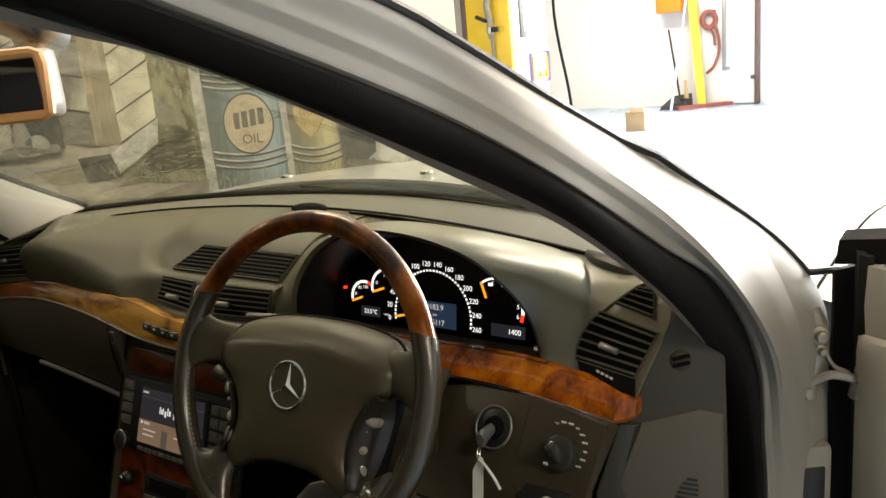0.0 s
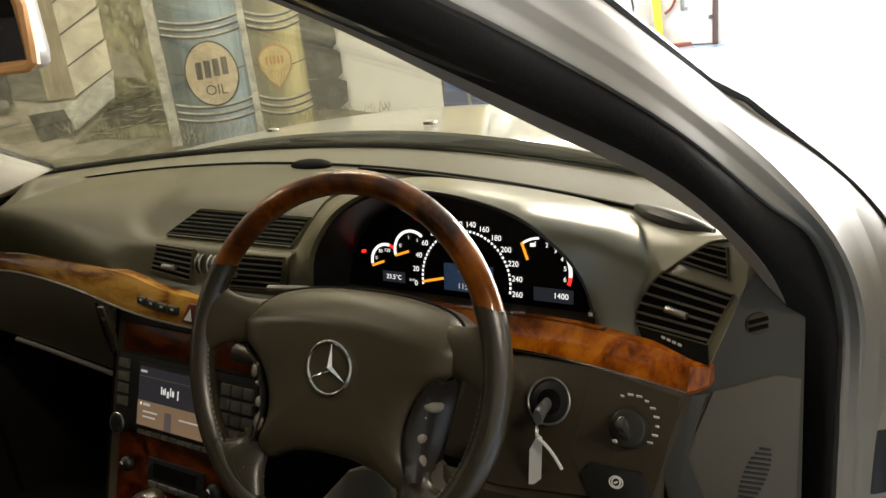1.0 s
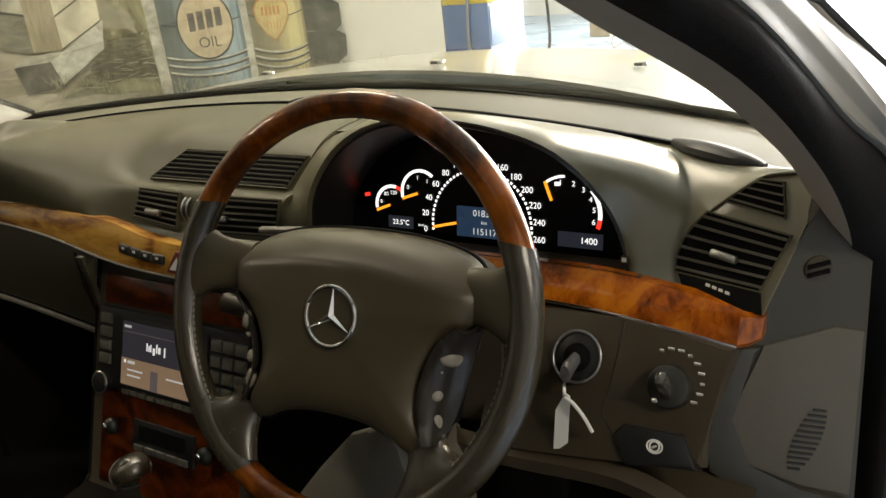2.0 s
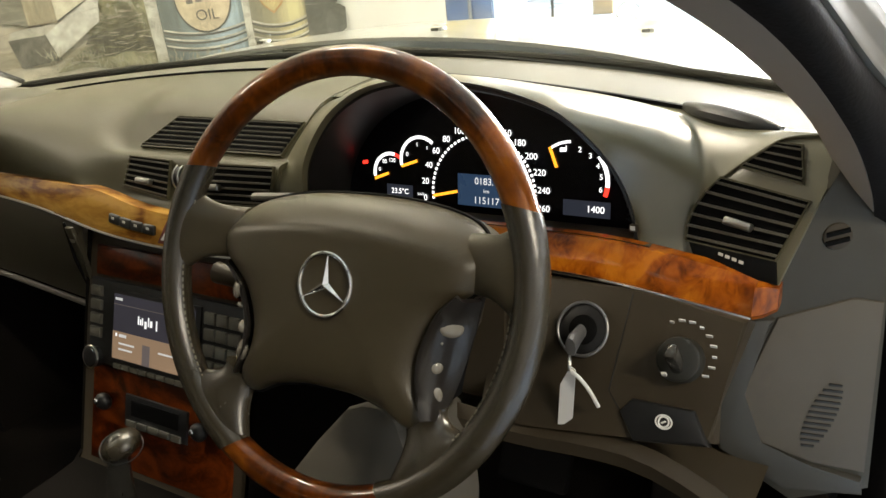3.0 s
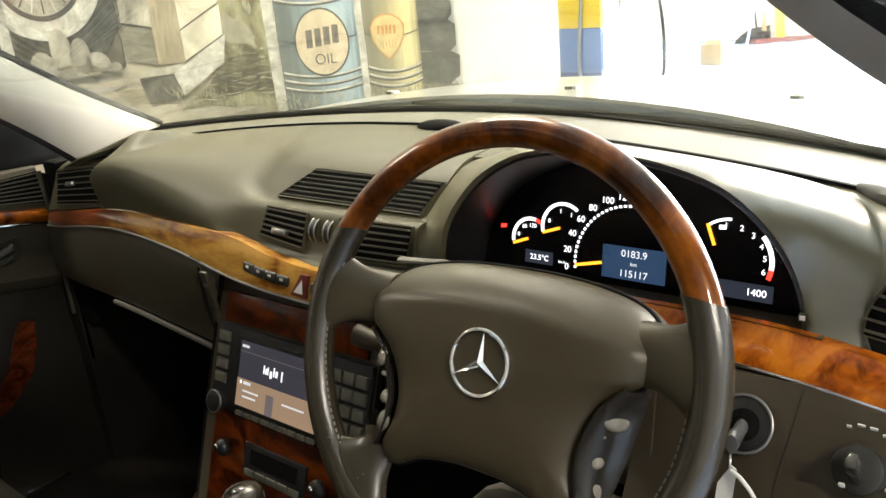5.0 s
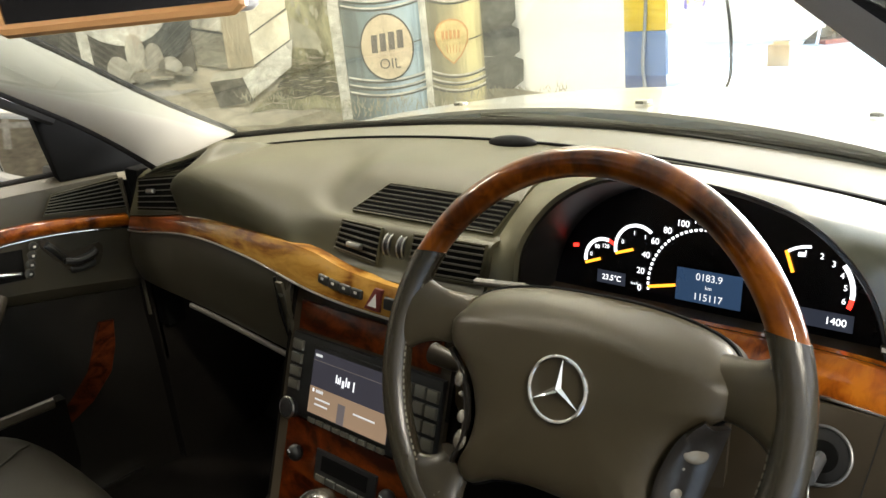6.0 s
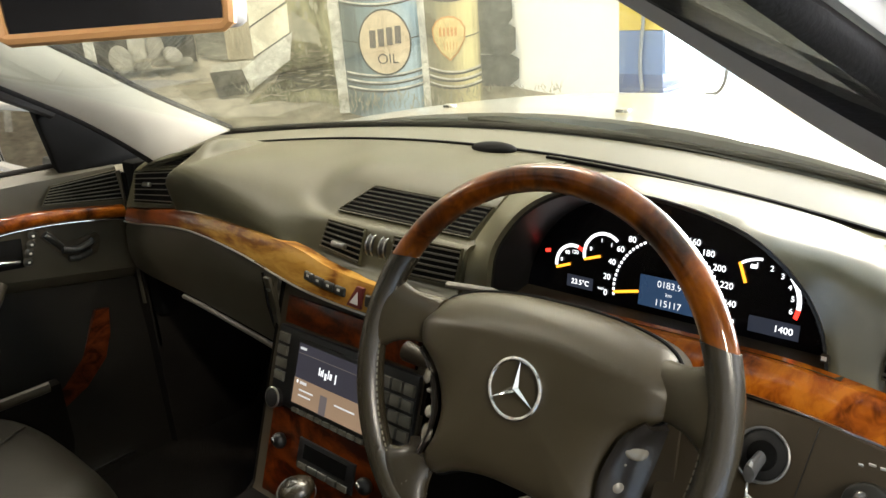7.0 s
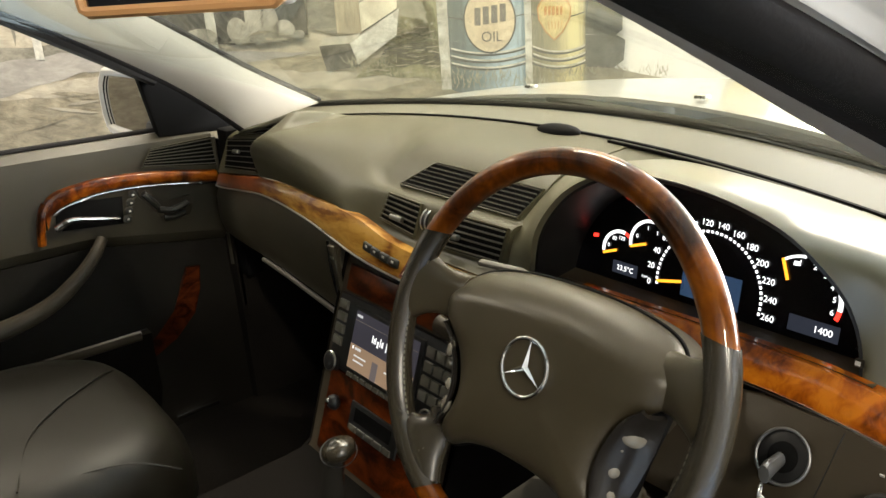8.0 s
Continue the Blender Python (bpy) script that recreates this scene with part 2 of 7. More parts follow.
material("paint_mist", (0.40, 0.375, 0.31), 0.85, vary=0.3, vary_size=4, speckle=0.5, speckle_size=6, streak=(1.4, 1.4, 0.8))
material("paint_rock", (0.43, 0.405, 0.345), 0.85, vary=0.3, vary_size=9, speckle=0.5, speckle_size=14)
material("paint_dark", (0.125, 0.118, 0.10), 0.85, vary=0.35, vary_size=8, speckle=0.5, speckle_size=18)
material("paint_post", (0.35, 0.30, 0.21), 0.85, vary=0.2, vary_size=12, speckle=0.35, speckle_size=14, streak=(3, 3, 0.5))
material("paint_cream", (0.64, 0.59, 0.46), 0.85, vary=0.16, vary_size=6, speckle=0.25, speckle_size=12)
material("paint_white", (0.60, 0.58, 0.51), 0.85, vary=0.2, vary_size=14, speckle=0.4, speckle_size=20)
material("paint_line", (0.085, 0.085, 0.08), 0.85, vary=0.2)
material("paint_tyre", (0.105, 0.108, 0.098), 0.85, vary=0.3, vary_size=14, speckle=0.4, speckle_size=22)
material("paint_grass", (0.33, 0.31, 0.235), 0.85, vary=0.3, vary_size=20)
material("paint_disc", (0.60, 0.50, 0.35), 0.85, vary=0.12, vary_size=12, speckle=0.25, speckle_size=22)
material("paint_badge", (0.62, 0.50, 0.24), 0.85, vary=0.12, vary_size=12, speckle=0.25, speckle_size=22)
material("paint_red", (0.50, 0.27, 0.11), 0.85, vary=0.15)
material("paint_lettering", (0.13, 0.12, 0.11), 0.85, vary=0.2)


def barrel_paint(name, dark, mid, light):
    """A painted drum: the artist's shading runs from dark to light across its width."""
    m = material(name, mid, 0.85)
    nodes, link = m.node_tree.nodes, m.node_tree.links.new
    co = nodes.new("ShaderNodeTexCoord")
    sep = nodes.new("ShaderNodeSeparateXYZ")
    link(co.outputs["Generated"], sep.inputs[0])
    n = nodes.new("ShaderNodeTexNoise")
    n.inputs["Scale"].default_value, n.inputs["Detail"].default_value = 9, 8
    mp = nodes.new("ShaderNodeMapping")
    mp.inputs["Scale"].default_value = (1.6, 1, 0.4)
    link(co.outputs["Generated"], mp.inputs[0])
    link(mp.outputs[0], n.inputs["Vector"])
    add = nodes.new("ShaderNodeMath")
    add.operation = "MULTIPLY_ADD"
    add.inputs[1].default_value = 0.5
    link(n.outputs["Fac"], add.inputs[0])
    sub = nodes.new("ShaderNodeMath")
    sub.operation = "SUBTRACT"
    sub.inputs[1].default_value = 0.25
    link(sep.outputs["X"], sub.inputs[0])
    link(sub.outputs[0], add.inputs[2])
    ramp = nodes.new("ShaderNodeValToRGB")
    el = ramp.color_ramp.elements
    el[0].color, el[0].position = (*dark, 1), 0.1
    el[1].color, el[1].position = (*[c * 0.8 for c in mid], 1), 1.0
    for p, c in ((0.45, mid), (0.72, light), (0.85, light)):
        e = el.new(p)
        e.color = (*c, 1)
    link(add.outputs[0], ramp.inputs[0])
    link(ramp.outputs[0], nodes["Principled BSDF"].inputs["Base Color"])


barrel_paint("paint_blue_drum", (0.12, 0.14, 0.14), (0.22, 0.28, 0.31), (0.36, 0.46, 0.53))
barrel_paint("paint_yellow_drum", (0.20, 0.185, 0.13), (0.33, 0.295, 0.18), (0.62, 0.55, 0.29))


def glass_material(name, amount, tint=(1, 1, 1)):
    m = bpy.data.materials.new(name)
    m.use_nodes = True
    nodes, link = m.node_tree.nodes, m.node_tree.links.new
    nodes.remove(nodes["Principled BSDF"])
    out = nodes["Material Output"]
    clear, gloss, mix = nodes.new("ShaderNodeBsdfTransparent"), nodes.new("ShaderNodeBsdfGlossy"), nodes.new("ShaderNodeMixShader")
    clear.inputs[0].default_value = (*tint, 1)
    gloss.inputs["Roughness"].default_value = 0.02
    fr = nodes.new("ShaderNodeFresnel")
    fr.inputs[0].default_value = 1.3
    k = nodes.new("ShaderNodeMath")
    k.operation = "MULTIPLY"
    k.inputs[1].default_value = amount
    link(fr.outputs[0], k.inputs[0])
    link(k.outputs[0], mix.inputs[0])
    link(clear.outputs[0], mix.inputs[1])
    link(gloss.outputs[0], mix.inputs[2])
    link(mix.outputs[0], out.inputs["Surface"])
    M[name] = m


glass_material("windscreen_glass", 0.33, (0.96, 0.98, 0.95))

# ---- builders ----
V = Vector


def thing(name, label, category, at=(0, 0, 0), group="", kind=""):
    ob = new(name)
    ob.location = at
    ob.empty_display_size = 0.05
    return tagged(ob, label, category, group, kind)


def finish(bm, sharp=32):
    bmesh.ops.remove_doubles(bm, verts=bm.verts, dist=1e-5)
    bmesh.ops.recalc_face_normals(bm, faces=bm.faces)
    for f in bm.faces:
        f.smooth = True
    for e in bm.edges:
        e.smooth = not (e.is_manifold and e.calc_face_angle(0) > radians(sharp))


def mesh(name, bm, mat, sharp=32):
    finish(bm, sharp)
    me = bpy.data.meshes.new(name)
    bm.to_mesh(me)
    bm.free()
    me.materials.append(M[mat])
    return me


def stands(ob):
    """The pose of an object in the world, by its parents."""
    above = stands(ob.parent) @ ob.matrix_parent_inverse if ob.parent else Matrix.Identity(4)
    return above @ ob.matrix_basis


def part(name, bm, mat, parent=None, label="", sharp=32):
    """Links a bmesh in world metres as one mesh under a thing or a part."""
    ob = new(name, mesh(name, bm, mat, sharp))
    if parent:
        ob.parent = parent
        ob.matrix_parent_inverse = stands(parent).inverted()
    return tagged(ob, label)


def structure(name, bm, mat, label, category):
    return tagged(part(name, bm, mat), label, category, kind="structure")


def box(c, size, m=None, bevel=0.0, segs=2, bm=None):
    bm = bm or bmesh.new()
    made = bmesh.ops.create_cube(bm, size=1.0)["verts"]
    bmesh.ops.scale(bm, vec=V(size), verts=made)
    if bevel:
        edges = list({e for v in made for e in v.link_edges})
        made = list({v for f in bmesh.ops.bevel(bm, geom=edges, offset=bevel, segments=segs, affect="EDGES", profile=0.5)["faces"] for v in f.verts} | {v for v in made if v.is_valid})
    turn = m or Matrix.Identity(4)
    bmesh.ops.transform(bm, matrix=Matrix.Translation(c) @ turn, verts=made)
    return bm


def loft(rings, closed=True, cap=True, bm=None):
    """Skin between rings of points; closed: each ring is a loop."""
    bm = bm or bmesh.new()
    rows = [[bm.verts.new(p) for p in ring] for ring in rings]
    n = len(rows[0])
    for a, b in zip(rows, rows[1:]):
        for i in range(n if closed else n - 1):
            j = (i + 1) % n
            bm.faces.new((a[i], a[j], b[j], b[i]))
    if cap and closed:
        bm.faces.new(rows[0])
        bm.faces.new(rows[-1][::-1])
    return bm


def sheet(rows, thick=0.004, bm=None):
    """A grid of points as a shell with thickness."""
    bm = bm or bmesh.new()
    made = loft(rows, closed=False, cap=False)
    bmesh.ops.recalc_face_normals(made, faces=made.faces)
    bmesh.ops.solidify(made, geom=made.faces[:], thickness=thick)
    me = bpy.data.meshes.new("tmp")
    made.to_mesh(me)
    made.free()
    bm.from_mesh(me)
    bpy.data.meshes.remove(me)
    return bm


def frames_along(pts, closed=False, up=None):
    out = []
    n = len(pts)
    last = None
    for i, p in enumerate(pts):
        a = pts[(i - 1) % n] if closed or i else p
        b = pts[(i + 1) % n] if closed or i < n - 1 else p
        d = (V(b) - V(a)).normalized()
        ref = V(up) if up else (last or (V((0, 0, 1)) if abs(d.z) < 0.9 else V((0, 1, 0))))
        side = d.cross(ref).normalized()
        top = side.cross(d).normalized()
        last = top
        out.append((V(p), side, top))
    return out


def sweep(pts, section, closed=False, up=None, bm=None, cap=True):
    """A section of (side, up) points, or one function of the step, carried along points."""
    rings = []
    fr = frames_along(pts, closed, up)
    for i, (p, s, t) in enumerate(fr):
        sec = section(i / max(1, len(fr) - 1)) if callable(section) else section
        rings.append([p + s * a + t * b for a, b in sec])
    if closed:
        rings.append(rings[0])
    return loft(rings, True, cap and not closed, bm)


def circle(r, n=16, rb=None):
    return [(r * math.cos(2 * math.pi * i / n), (rb or r) * math.sin(2 * math.pi * i / n)) for i in range(n)]


def tube(pts, r, n=12, closed=False, bm=None):
    return sweep(pts, circle(r, n), closed, bm=bm)


def plate(pts, normal, thick, bevel=0.0, bm=None, segs=2):
    """A flat polygon of points, thick along its normal (the points are its front)."""
    bm = bm or bmesh.new()
    n = V(normal).normalized()
    front = [bm.verts.new(V(p)) for p in pts]
    f = bm.faces.new(front)
    back = [bm.verts.new(V(p) - n * thick) for p in pts]
    bm.faces.new(back[::-1])
    k = len(pts)
    edges = []
    for i in range(k):
        bm.faces.new((front[i], back[i], back[(i + 1) % k], front[(i + 1) % k]))
    if bevel:
        edges = list(f.edges)
        bmesh.ops.bevel(bm, geom=edges, offset=bevel, segments=segs, affect="EDGES", profile=0.5)
    return bm


def disc(c, normal, r, thick, bevel=0.0, n=28, bm=None):
    q = V(normal).to_track_quat("Z", "Y")
    pts = [V(c) + q @ V((r * math.cos(2 * math.pi * i / n), r * math.sin(2 * math.pi * i / n), 0)) for i in range(n)]
    return plate(pts, normal, thick, bevel, bm)


def ring(c, normal, r, tube_r, n=36, k=10, bm=None, rb=None):
    q = V(normal).to_track_quat("Z", "Y")
    pts = [V(c) + q @ V((r * math.cos(2 * math.pi * i / n), (rb or r) * math.sin(2 * math.pi * i / n), 0)) for i in range(n)]
    return tube(pts, tube_r, k, True, bm)


def ball(c, size, turn=None, n=16, bm=None):
    bm = bm or bmesh.new()
    made = bmesh.ops.create_uvsphere(bm, u_segments=n, v_segments=n // 2 + 2, radius=1.0)["verts"]
    bmesh.ops.transform(bm, matrix=Matrix.Translation(c) @ (turn or Matrix.Identity(4)) @ Matrix.Diagonal((*size, 1)), verts=made)
    return bm


def bezier(p0, p1, p2, p3, n):
    out = []
    for i in range(n + 1):
        t = i / n
        out.append(V(p0) * (1 - t) ** 3 + V(p1) * 3 * t * (1 - t) ** 2 + V(p2) * 3 * t * t * (1 - t) + V(p3) * t ** 3)
    return out


def table(x, rows):
    """Smooth values between rows of (x, a, b, ...)."""
    xs = [r[0] for r in rows]
    x = min(max(x, xs[0]), xs[-1])
    for i in range(len(rows) - 1):
        if x <= xs[i + 1]:
            break
    r0, r1 = rows[i], rows[i + 1]
    ra, rb = rows[max(0, i - 1)], rows[min(len(rows) - 1, i + 2)]
    h = r1[0] - r0[0]
    t = (x - r0[0]) / h
    out = []
    for k in range(1, len(r0)):
        m0 = (r1[k] - ra[k]) / (r1[0] - ra[0]) * h
        m1 = (rb[k] - r0[k]) / (rb[0] - r0[0]) * h
        out.append((2 * t**3 - 3 * t * t + 1) * r0[k] + (t**3 - 2 * t * t + t) * m0 + (3 * t * t - 2 * t**3) * r1[k] + (t**3 - t * t) * m1)
    return out


def curve3(pts, n):
    """A smooth line of n + 1 points through the given ones."""
    rows = [(i, *p) for i, p in enumerate(pts)]
    return [V(table(i * (len(pts) - 1) / n, rows)) for i in range(n + 1)]


def span(a, b, n):
    return [a + (b - a) * i / n for i in range(n + 1)]


def words(name, text, size, m, mat, parent, label="", align="CENTER", depth=0.0):
    """Raised lettering in the built-in font, as a mesh."""
    c = bpy.data.curves.new(name, "FONT")
    c.body, c.size, c.align_x, c.align_y, c.extrude = text, size, align, "CENTER", depth
    tmp = bpy.data.objects.new("tmp", c)
    scene.collection.objects.link(tmp)
    me = bpy.data.meshes.new_from_object(tmp.evaluated_get(bpy.context.evaluated_depsgraph_get()))
    bpy.data.objects.remove(tmp)
    bm = bmesh.new()
    bm.from_mesh(me)
    bpy.data.meshes.remove(me)
    bmesh.ops.transform(bm, matrix=m, verts=bm.verts)
    return part(name, bm, mat, parent, label)


def facing(c, right, up):
    """A pose whose x runs along right and y along up."""
    r = V(right).normalized()
    n = r.cross(V(up)).normalized()
    u = n.cross(r)
    m = Matrix((r, u, n)).transposed().to_4x4()
    return Matrix.Translation(c) @ m

# ---- the garage ----
structure("floor", box((0.5, 2.9, -0.05), (13.4, 16.2, 0.1)), "floor_blue", "glossy pale blue painted concrete garage floor", "floor")
structure("ceiling", box((0.5, 2.9, 3.28), (13.4, 16.2, 0.16)), "ceiling_white", "plain off-white garage ceiling", "ceiling")
structure("wall_west", box((-6.15, 2.9, 1.6), (0.1, 16.2, 3.2)), "wall_grey", "unseen garage wall, toned dark to cut bounce light", "wall")
structure("wall_east", box((7.15, 2.9, 1.6), (0.1, 16.2, 3.2)), "wall_white", "white plastered garage wall", "wall")
structure("wall_south", box((0.5, -5.15, 1.6), (13.4, 0.1, 3.2)), "wall_grey", "unseen garage wall, toned dark to cut bounce light", "wall")
bm = box((-3.75, 10.9, 1.6), (4.7, 0.2, 3.2))
structure("wall_north", bm, "wall_white", "white wall beside the open roller door", "wall")

structure("backdrop", box((3.0, 16.0, 2.4), (22.0, 0.1, 7.0)), "daylight_white", "blown-out white daylight beyond the open roller door", "backdrop")

# wall that carries the painted picture
WU, WN = V((0.853, 0.5219, 0)), V((0.5219, -0.853, 0))
W0 = V((-1.573, 1.751, 0))


def wall_point(u, z, off=0.0):
    return W0 + WU * u + WN * off + V((0, 0, z))


bm = plate([wall_point(-5.35, 0), wall_point(0.855, 0), wall_point(0.855, 3.2), wall_point(-5.35, 3.2)], WN, 0.14)
structure("wall_mural", bm, "wall_white", "white partition wall with a painted yard scene", "wall")

mural = thing("wall_painting", "painted old service yard with drums, tyres and a shack", "mural", wall_point(-1, 1.0, 0.004))


def painted(name, pts, mat, layer, label="", wave=0.0):
    out = []
    n = len(pts)
    for i in range(n):
        a, b = pts[i], pts[(i + 1) % n]
        steps = max(1, int(math.hypot(a[0] - b[0], a[1] - b[1]) / 0.03)) if wave else 1
        for k in range(steps):
            f = k / steps
            u, z = a[0] + (b[0] - a[0]) * f, a[1] + (b[1] - a[1]) * f
            if wave:
                z += wave * noise.noise(V((u * 9, z * 9, 3.1)))
                u += wave * noise.noise(V((u * 9, z * 9, 7.7)))
            out.append(wall_point(u, z, 0.001 + 0.0012 * layer))
    return part(name, plate(out, WN, 0.0011), mat, mural, label)


painted("sky", [(-5.3, 0), (0.876, 0), (0.876, 3.19), (-5.3, 3.19)], "paint_sky", 0, "pale hazy sky")
painted("yard", [(-5.2, 0.2), (-0.2, 0.2), (-0.2, 1.25), (-0.9, 1.5), (-5.2, 1.45)], "paint_path", 1, "grey-brown yard", 0.02)
painted("far_trees", [(-5.2, 1.12), (-2.2, 1.05), (-1.0, 1.1), (-0.7, 2.2), (-5.2, 2.6)], "paint_mist", 2, "grey misty trees", 0.05)
painted("dirt", [(-5.2, 0.01), (0.70, 0.01), (0.64, 0.745), (0.40, 0.79), (-0.2, 0.78), (-0.45, 0.83), (-1.3, 0.86), (-2.4, 0.80), (-5.2, 0.76)], "paint_dirt", 3, "rough brown dirt ground", 0.018)
painted("track", [(-5.2, 0.60), (-2.6, 0.66), (-1.2, 0.72), (-0.5, 0.70), (-0.3, 0.74), (-0.5, 0.77), (-1.3, 0.80), (-2.6, 0.74), (-5.2, 0.70)], "paint_path", 4, "lighter wheel track", 0.012)
painted("road", [(-5.2, 0.60), (-2.62, 0.67), (-2.04, 0.795), (-1.3, 0.80), (-0.8, 0.86), (-1.5, 0.885), (-2.15, 0.885), (-2.56, 0.852), (-5.2, 0.80)], "paint_road", 5, "grey road across the yard", 0.012)
painted("shadow", [(-2.9, 0.86), (-1.6, 0.84), (-1.2, 0.88), (-1.5, 0.93), (-2.4, 0.92), (-3.0, 0.90)], "paint_grey_board", 4, "", 0.02)
painted("moss_wall", [(-0.42, 0.80), (-0.215, 0.72), (-0.215, 2.3), (-0.42, 2.3)], "paint_moss", 5, "mossy green wall", 0.01)
painted("bush", [(-0.40, 0.86), (-0.25, 0.90), (-0.28, 1.04), (-0.36, 1.10), (-0.41, 1.0)], "paint_grass", 6, "", 0.035)
painted("scrub", [(-0.50, 0.80), (-0.22, 0.80), (-0.24, 0.87), (-0.35, 0.90), (-0.45, 0.86)], "paint_dark", 6, "", 0.03)
for k in range(9):
    z = 0.93 + 0.145 * k
    painted("board", [(-0.80, z + 0.03), (-0.668, z), (-0.668, z + 0.137), (-0.80, z + 0.165)], "paint_mist" if k % 3 == 1 else "paint_grey_board", 7)
    painted("board_line", [(-0.80, z + 0.165), (-0.668, z + 0.135), (-0.668, z + 0.143), (-0.80, z + 0.173)], "paint_line", 8)
painted("plinth", [(-0.762, 0.885), (-0.60, 0.897), (-0.575, 0.80), (-0.735, 0.778)], "paint_dark", 8, "dark stone plinth", 0.008)
painted("plinth_top", [(-0.74, 0.918), (-0.56, 0.93), (-0.60, 0.895), (-0.76, 0.885)], "paint_mist", 8, "", 0.004)


def blob(name, cu, cz, ru, rz, mat, layer, label="", wave=0.0):
    return painted(name, [(cu + ru * math.cos(a), cz + rz * math.sin(a)) for a in span(0, 2 * math.pi, 40)[:-1]], mat, layer, label, wave)


# the old car's wheel and the stones below it
painted("car_shade", [(-1.75, 0.93), (-1.2, 0.90), (-0.80, 0.93), (-0.80, 1.25), (-1.0, 1.72), (-1.75, 1.72)], "paint_dark", 5, "shaded side of an old painted car", 0.02)
painted("tread", [(-0.80, 1.62), (-0.785, 1.30), (-0.79, 1.10), (-0.87, 1.0), (-0.956, 0.953), (-1.05, 0.99), (-1.1, 1.3), (-1.0, 1.62)], "paint_tyre", 7, "dark grey tyre tread", 0.006)
blob("white_wall", -1.09, 1.33, 0.265, 0.275, "paint_white", 8, "white tyre wall", 0.004)
blob("tyre_line", -1.09, 1.33, 0.192, 0.20, "paint_line", 9)
blob("hub", -1.09, 1.33, 0.172, 0.18, "paint_mist", 10, "grey spoked wheel hub", 0.003)
for k in range(20):
    a = 2 * math.pi * k / 20
    c, s = math.cos(a), math.sin(a)
    painted("spoke", [(-1.09 + 0.05 * c - 0.003 * s, 1.33 + 0.05 * s + 0.003 * c), (-1.09 + 0.05 * c + 0.003 * s, 1.33 + 0.05 * s - 0.003 * c), (-1.09 + 0.165 * c + 0.003 * s, 1.33 + 0.172 * s - 0.003 * c), (-1.09 + 0.165 * c - 0.003 * s, 1.33 + 0.172 * s + 0.003 * c)], "paint_line" if k % 2 else "paint_white", 11)
blob("hub_cap", -1.09, 1.33, 0.052, 0.056, "paint_white", 12)
for u, z, ru, rz, mat in ((-1.05, 1.00, 0.045, 0.10, "paint_mist"), (-0.975, 0.99, 0.040, 0.075, "paint_mist"), (-0.915, 0.96, 0.05, 0.04, "paint_rock"), (-1.14, 0.955, 0.06, 0.055, "paint_mist"), (-1.0, 0.93, 0.10, 0.025, "paint_path"), (-0.85, 0.935, 0.035, 0.022, "paint_rock"), (-1.34, 0.94, 0.09, 0.04, "paint_mist"), (-1.55, 0.93, 0.07, 0.03, "paint_mist")):
    blob("stone", u, z, ru, rz, mat, 13, "pale grey painted stone", 0.016)
    painted("stone_shade", [(u - ru, z - rz * 0.8), (u + ru, z - rz * 0.9), (u + ru * 0.7, z - rz * 0.55), (u - ru * 0.6, z - rz * 0.6)], "paint_grey_board", 14, "", 0.008)
painted("bank", [(-0.382, 1.0), (-0.237, 0.951), (-0.225, 0.747), (-0.60, 0.755), (-0.40, 0.88)], "paint_moss", 6, "mossy rubble bank", 0.02)


def dabs(name, n, us, zs, long, tall, mat, layer, label):
    """Loose brush marks: short leaning dabs scattered over a stretch of the painting."""
    bm = bmesh.new()
    for _ in range(n):
        u, z = random.uniform(*us), random.uniform(*zs)
        w, h, d = random.uniform(*long), random.uniform(*tall), random.uniform(-0.3, 0.3)
        plate([wall_point(u + a * w, z + b * h + a * w * d, 0.001 + 0.0012 * layer) for a, b in ((-0.5, 0.0), (-0.2, -0.5), (0.3, -0.35), (0.5, 0.1), (0.1, 0.5), (-0.3, 0.4))], WN, 0.0008, bm=bm)
    tagged(part(name, bm, mat, mural), label, kind="stuff")


dabs("moss_dabs", 70, (-0.58, -0.24), (0.76, 0.93), (0.02, 0.08), (0.002, 0.006), "paint_moss", 7.3, "dark moss dabs on the rubble")
dabs("light_dabs", 60, (-0.56, -0.24), (0.77, 0.97), (0.02, 0.08), (0.002, 0.006), "paint_path", 8.3, "pale dabs on the rubble")
dabs("wall_moss", 120, (-0.40, -0.23), (0.95, 2.0), (0.006, 0.02), (0.012, 0.04), "paint_grass", 6.3, "pale moss dabs on the wall")
dabs("ground_streak", 34, (-4.9, -0.72), (0.45, 0.70), (0.12, 0.45), (0.012, 0.035), "paint_dirt", 5.3, "brown streaks in the dirt")
dabs("ground_light", 26, (-4.9, -0.72), (0.50, 0.80), (0.10, 0.35), (0.010, 0.026), "paint_path", 6.3, "pale streaks in the dirt")
dabs("mist_trunks", 60, (-4.9, -1.5), (1.05, 1.6), (0.012, 0.05), (0.10, 0.35), "paint_grey_board", 3.3, "vague grey trunks in the haze")
painted("post", [(-0.668, 0.933), (-0.558, 0.933), (-0.556, 2.3), (-0.664, 2.3)], "paint_post", 9, "brown corner post")
for k in range(10):
    z = 0.94 + 0.118 * k
    painted("clapboard", [(-0.556, z), (-0.393, z + 0.085), (-0.388, z + 0.196), (-0.556, z + 0.111)], "paint_cream", 9, "")
    painted("edge_line", [(-0.556, z - 0.006), (-0.393, z + 0.079), (-0.393, z + 0.085), (-0.556, z)], "paint_line", 10)
painted("step", [(-0.585, 0.808), (-0.612, 0.894), (-0.382, 1.026), (-0.401, 0.921)], "paint_white", 10, "pale plinth end", 0.004)
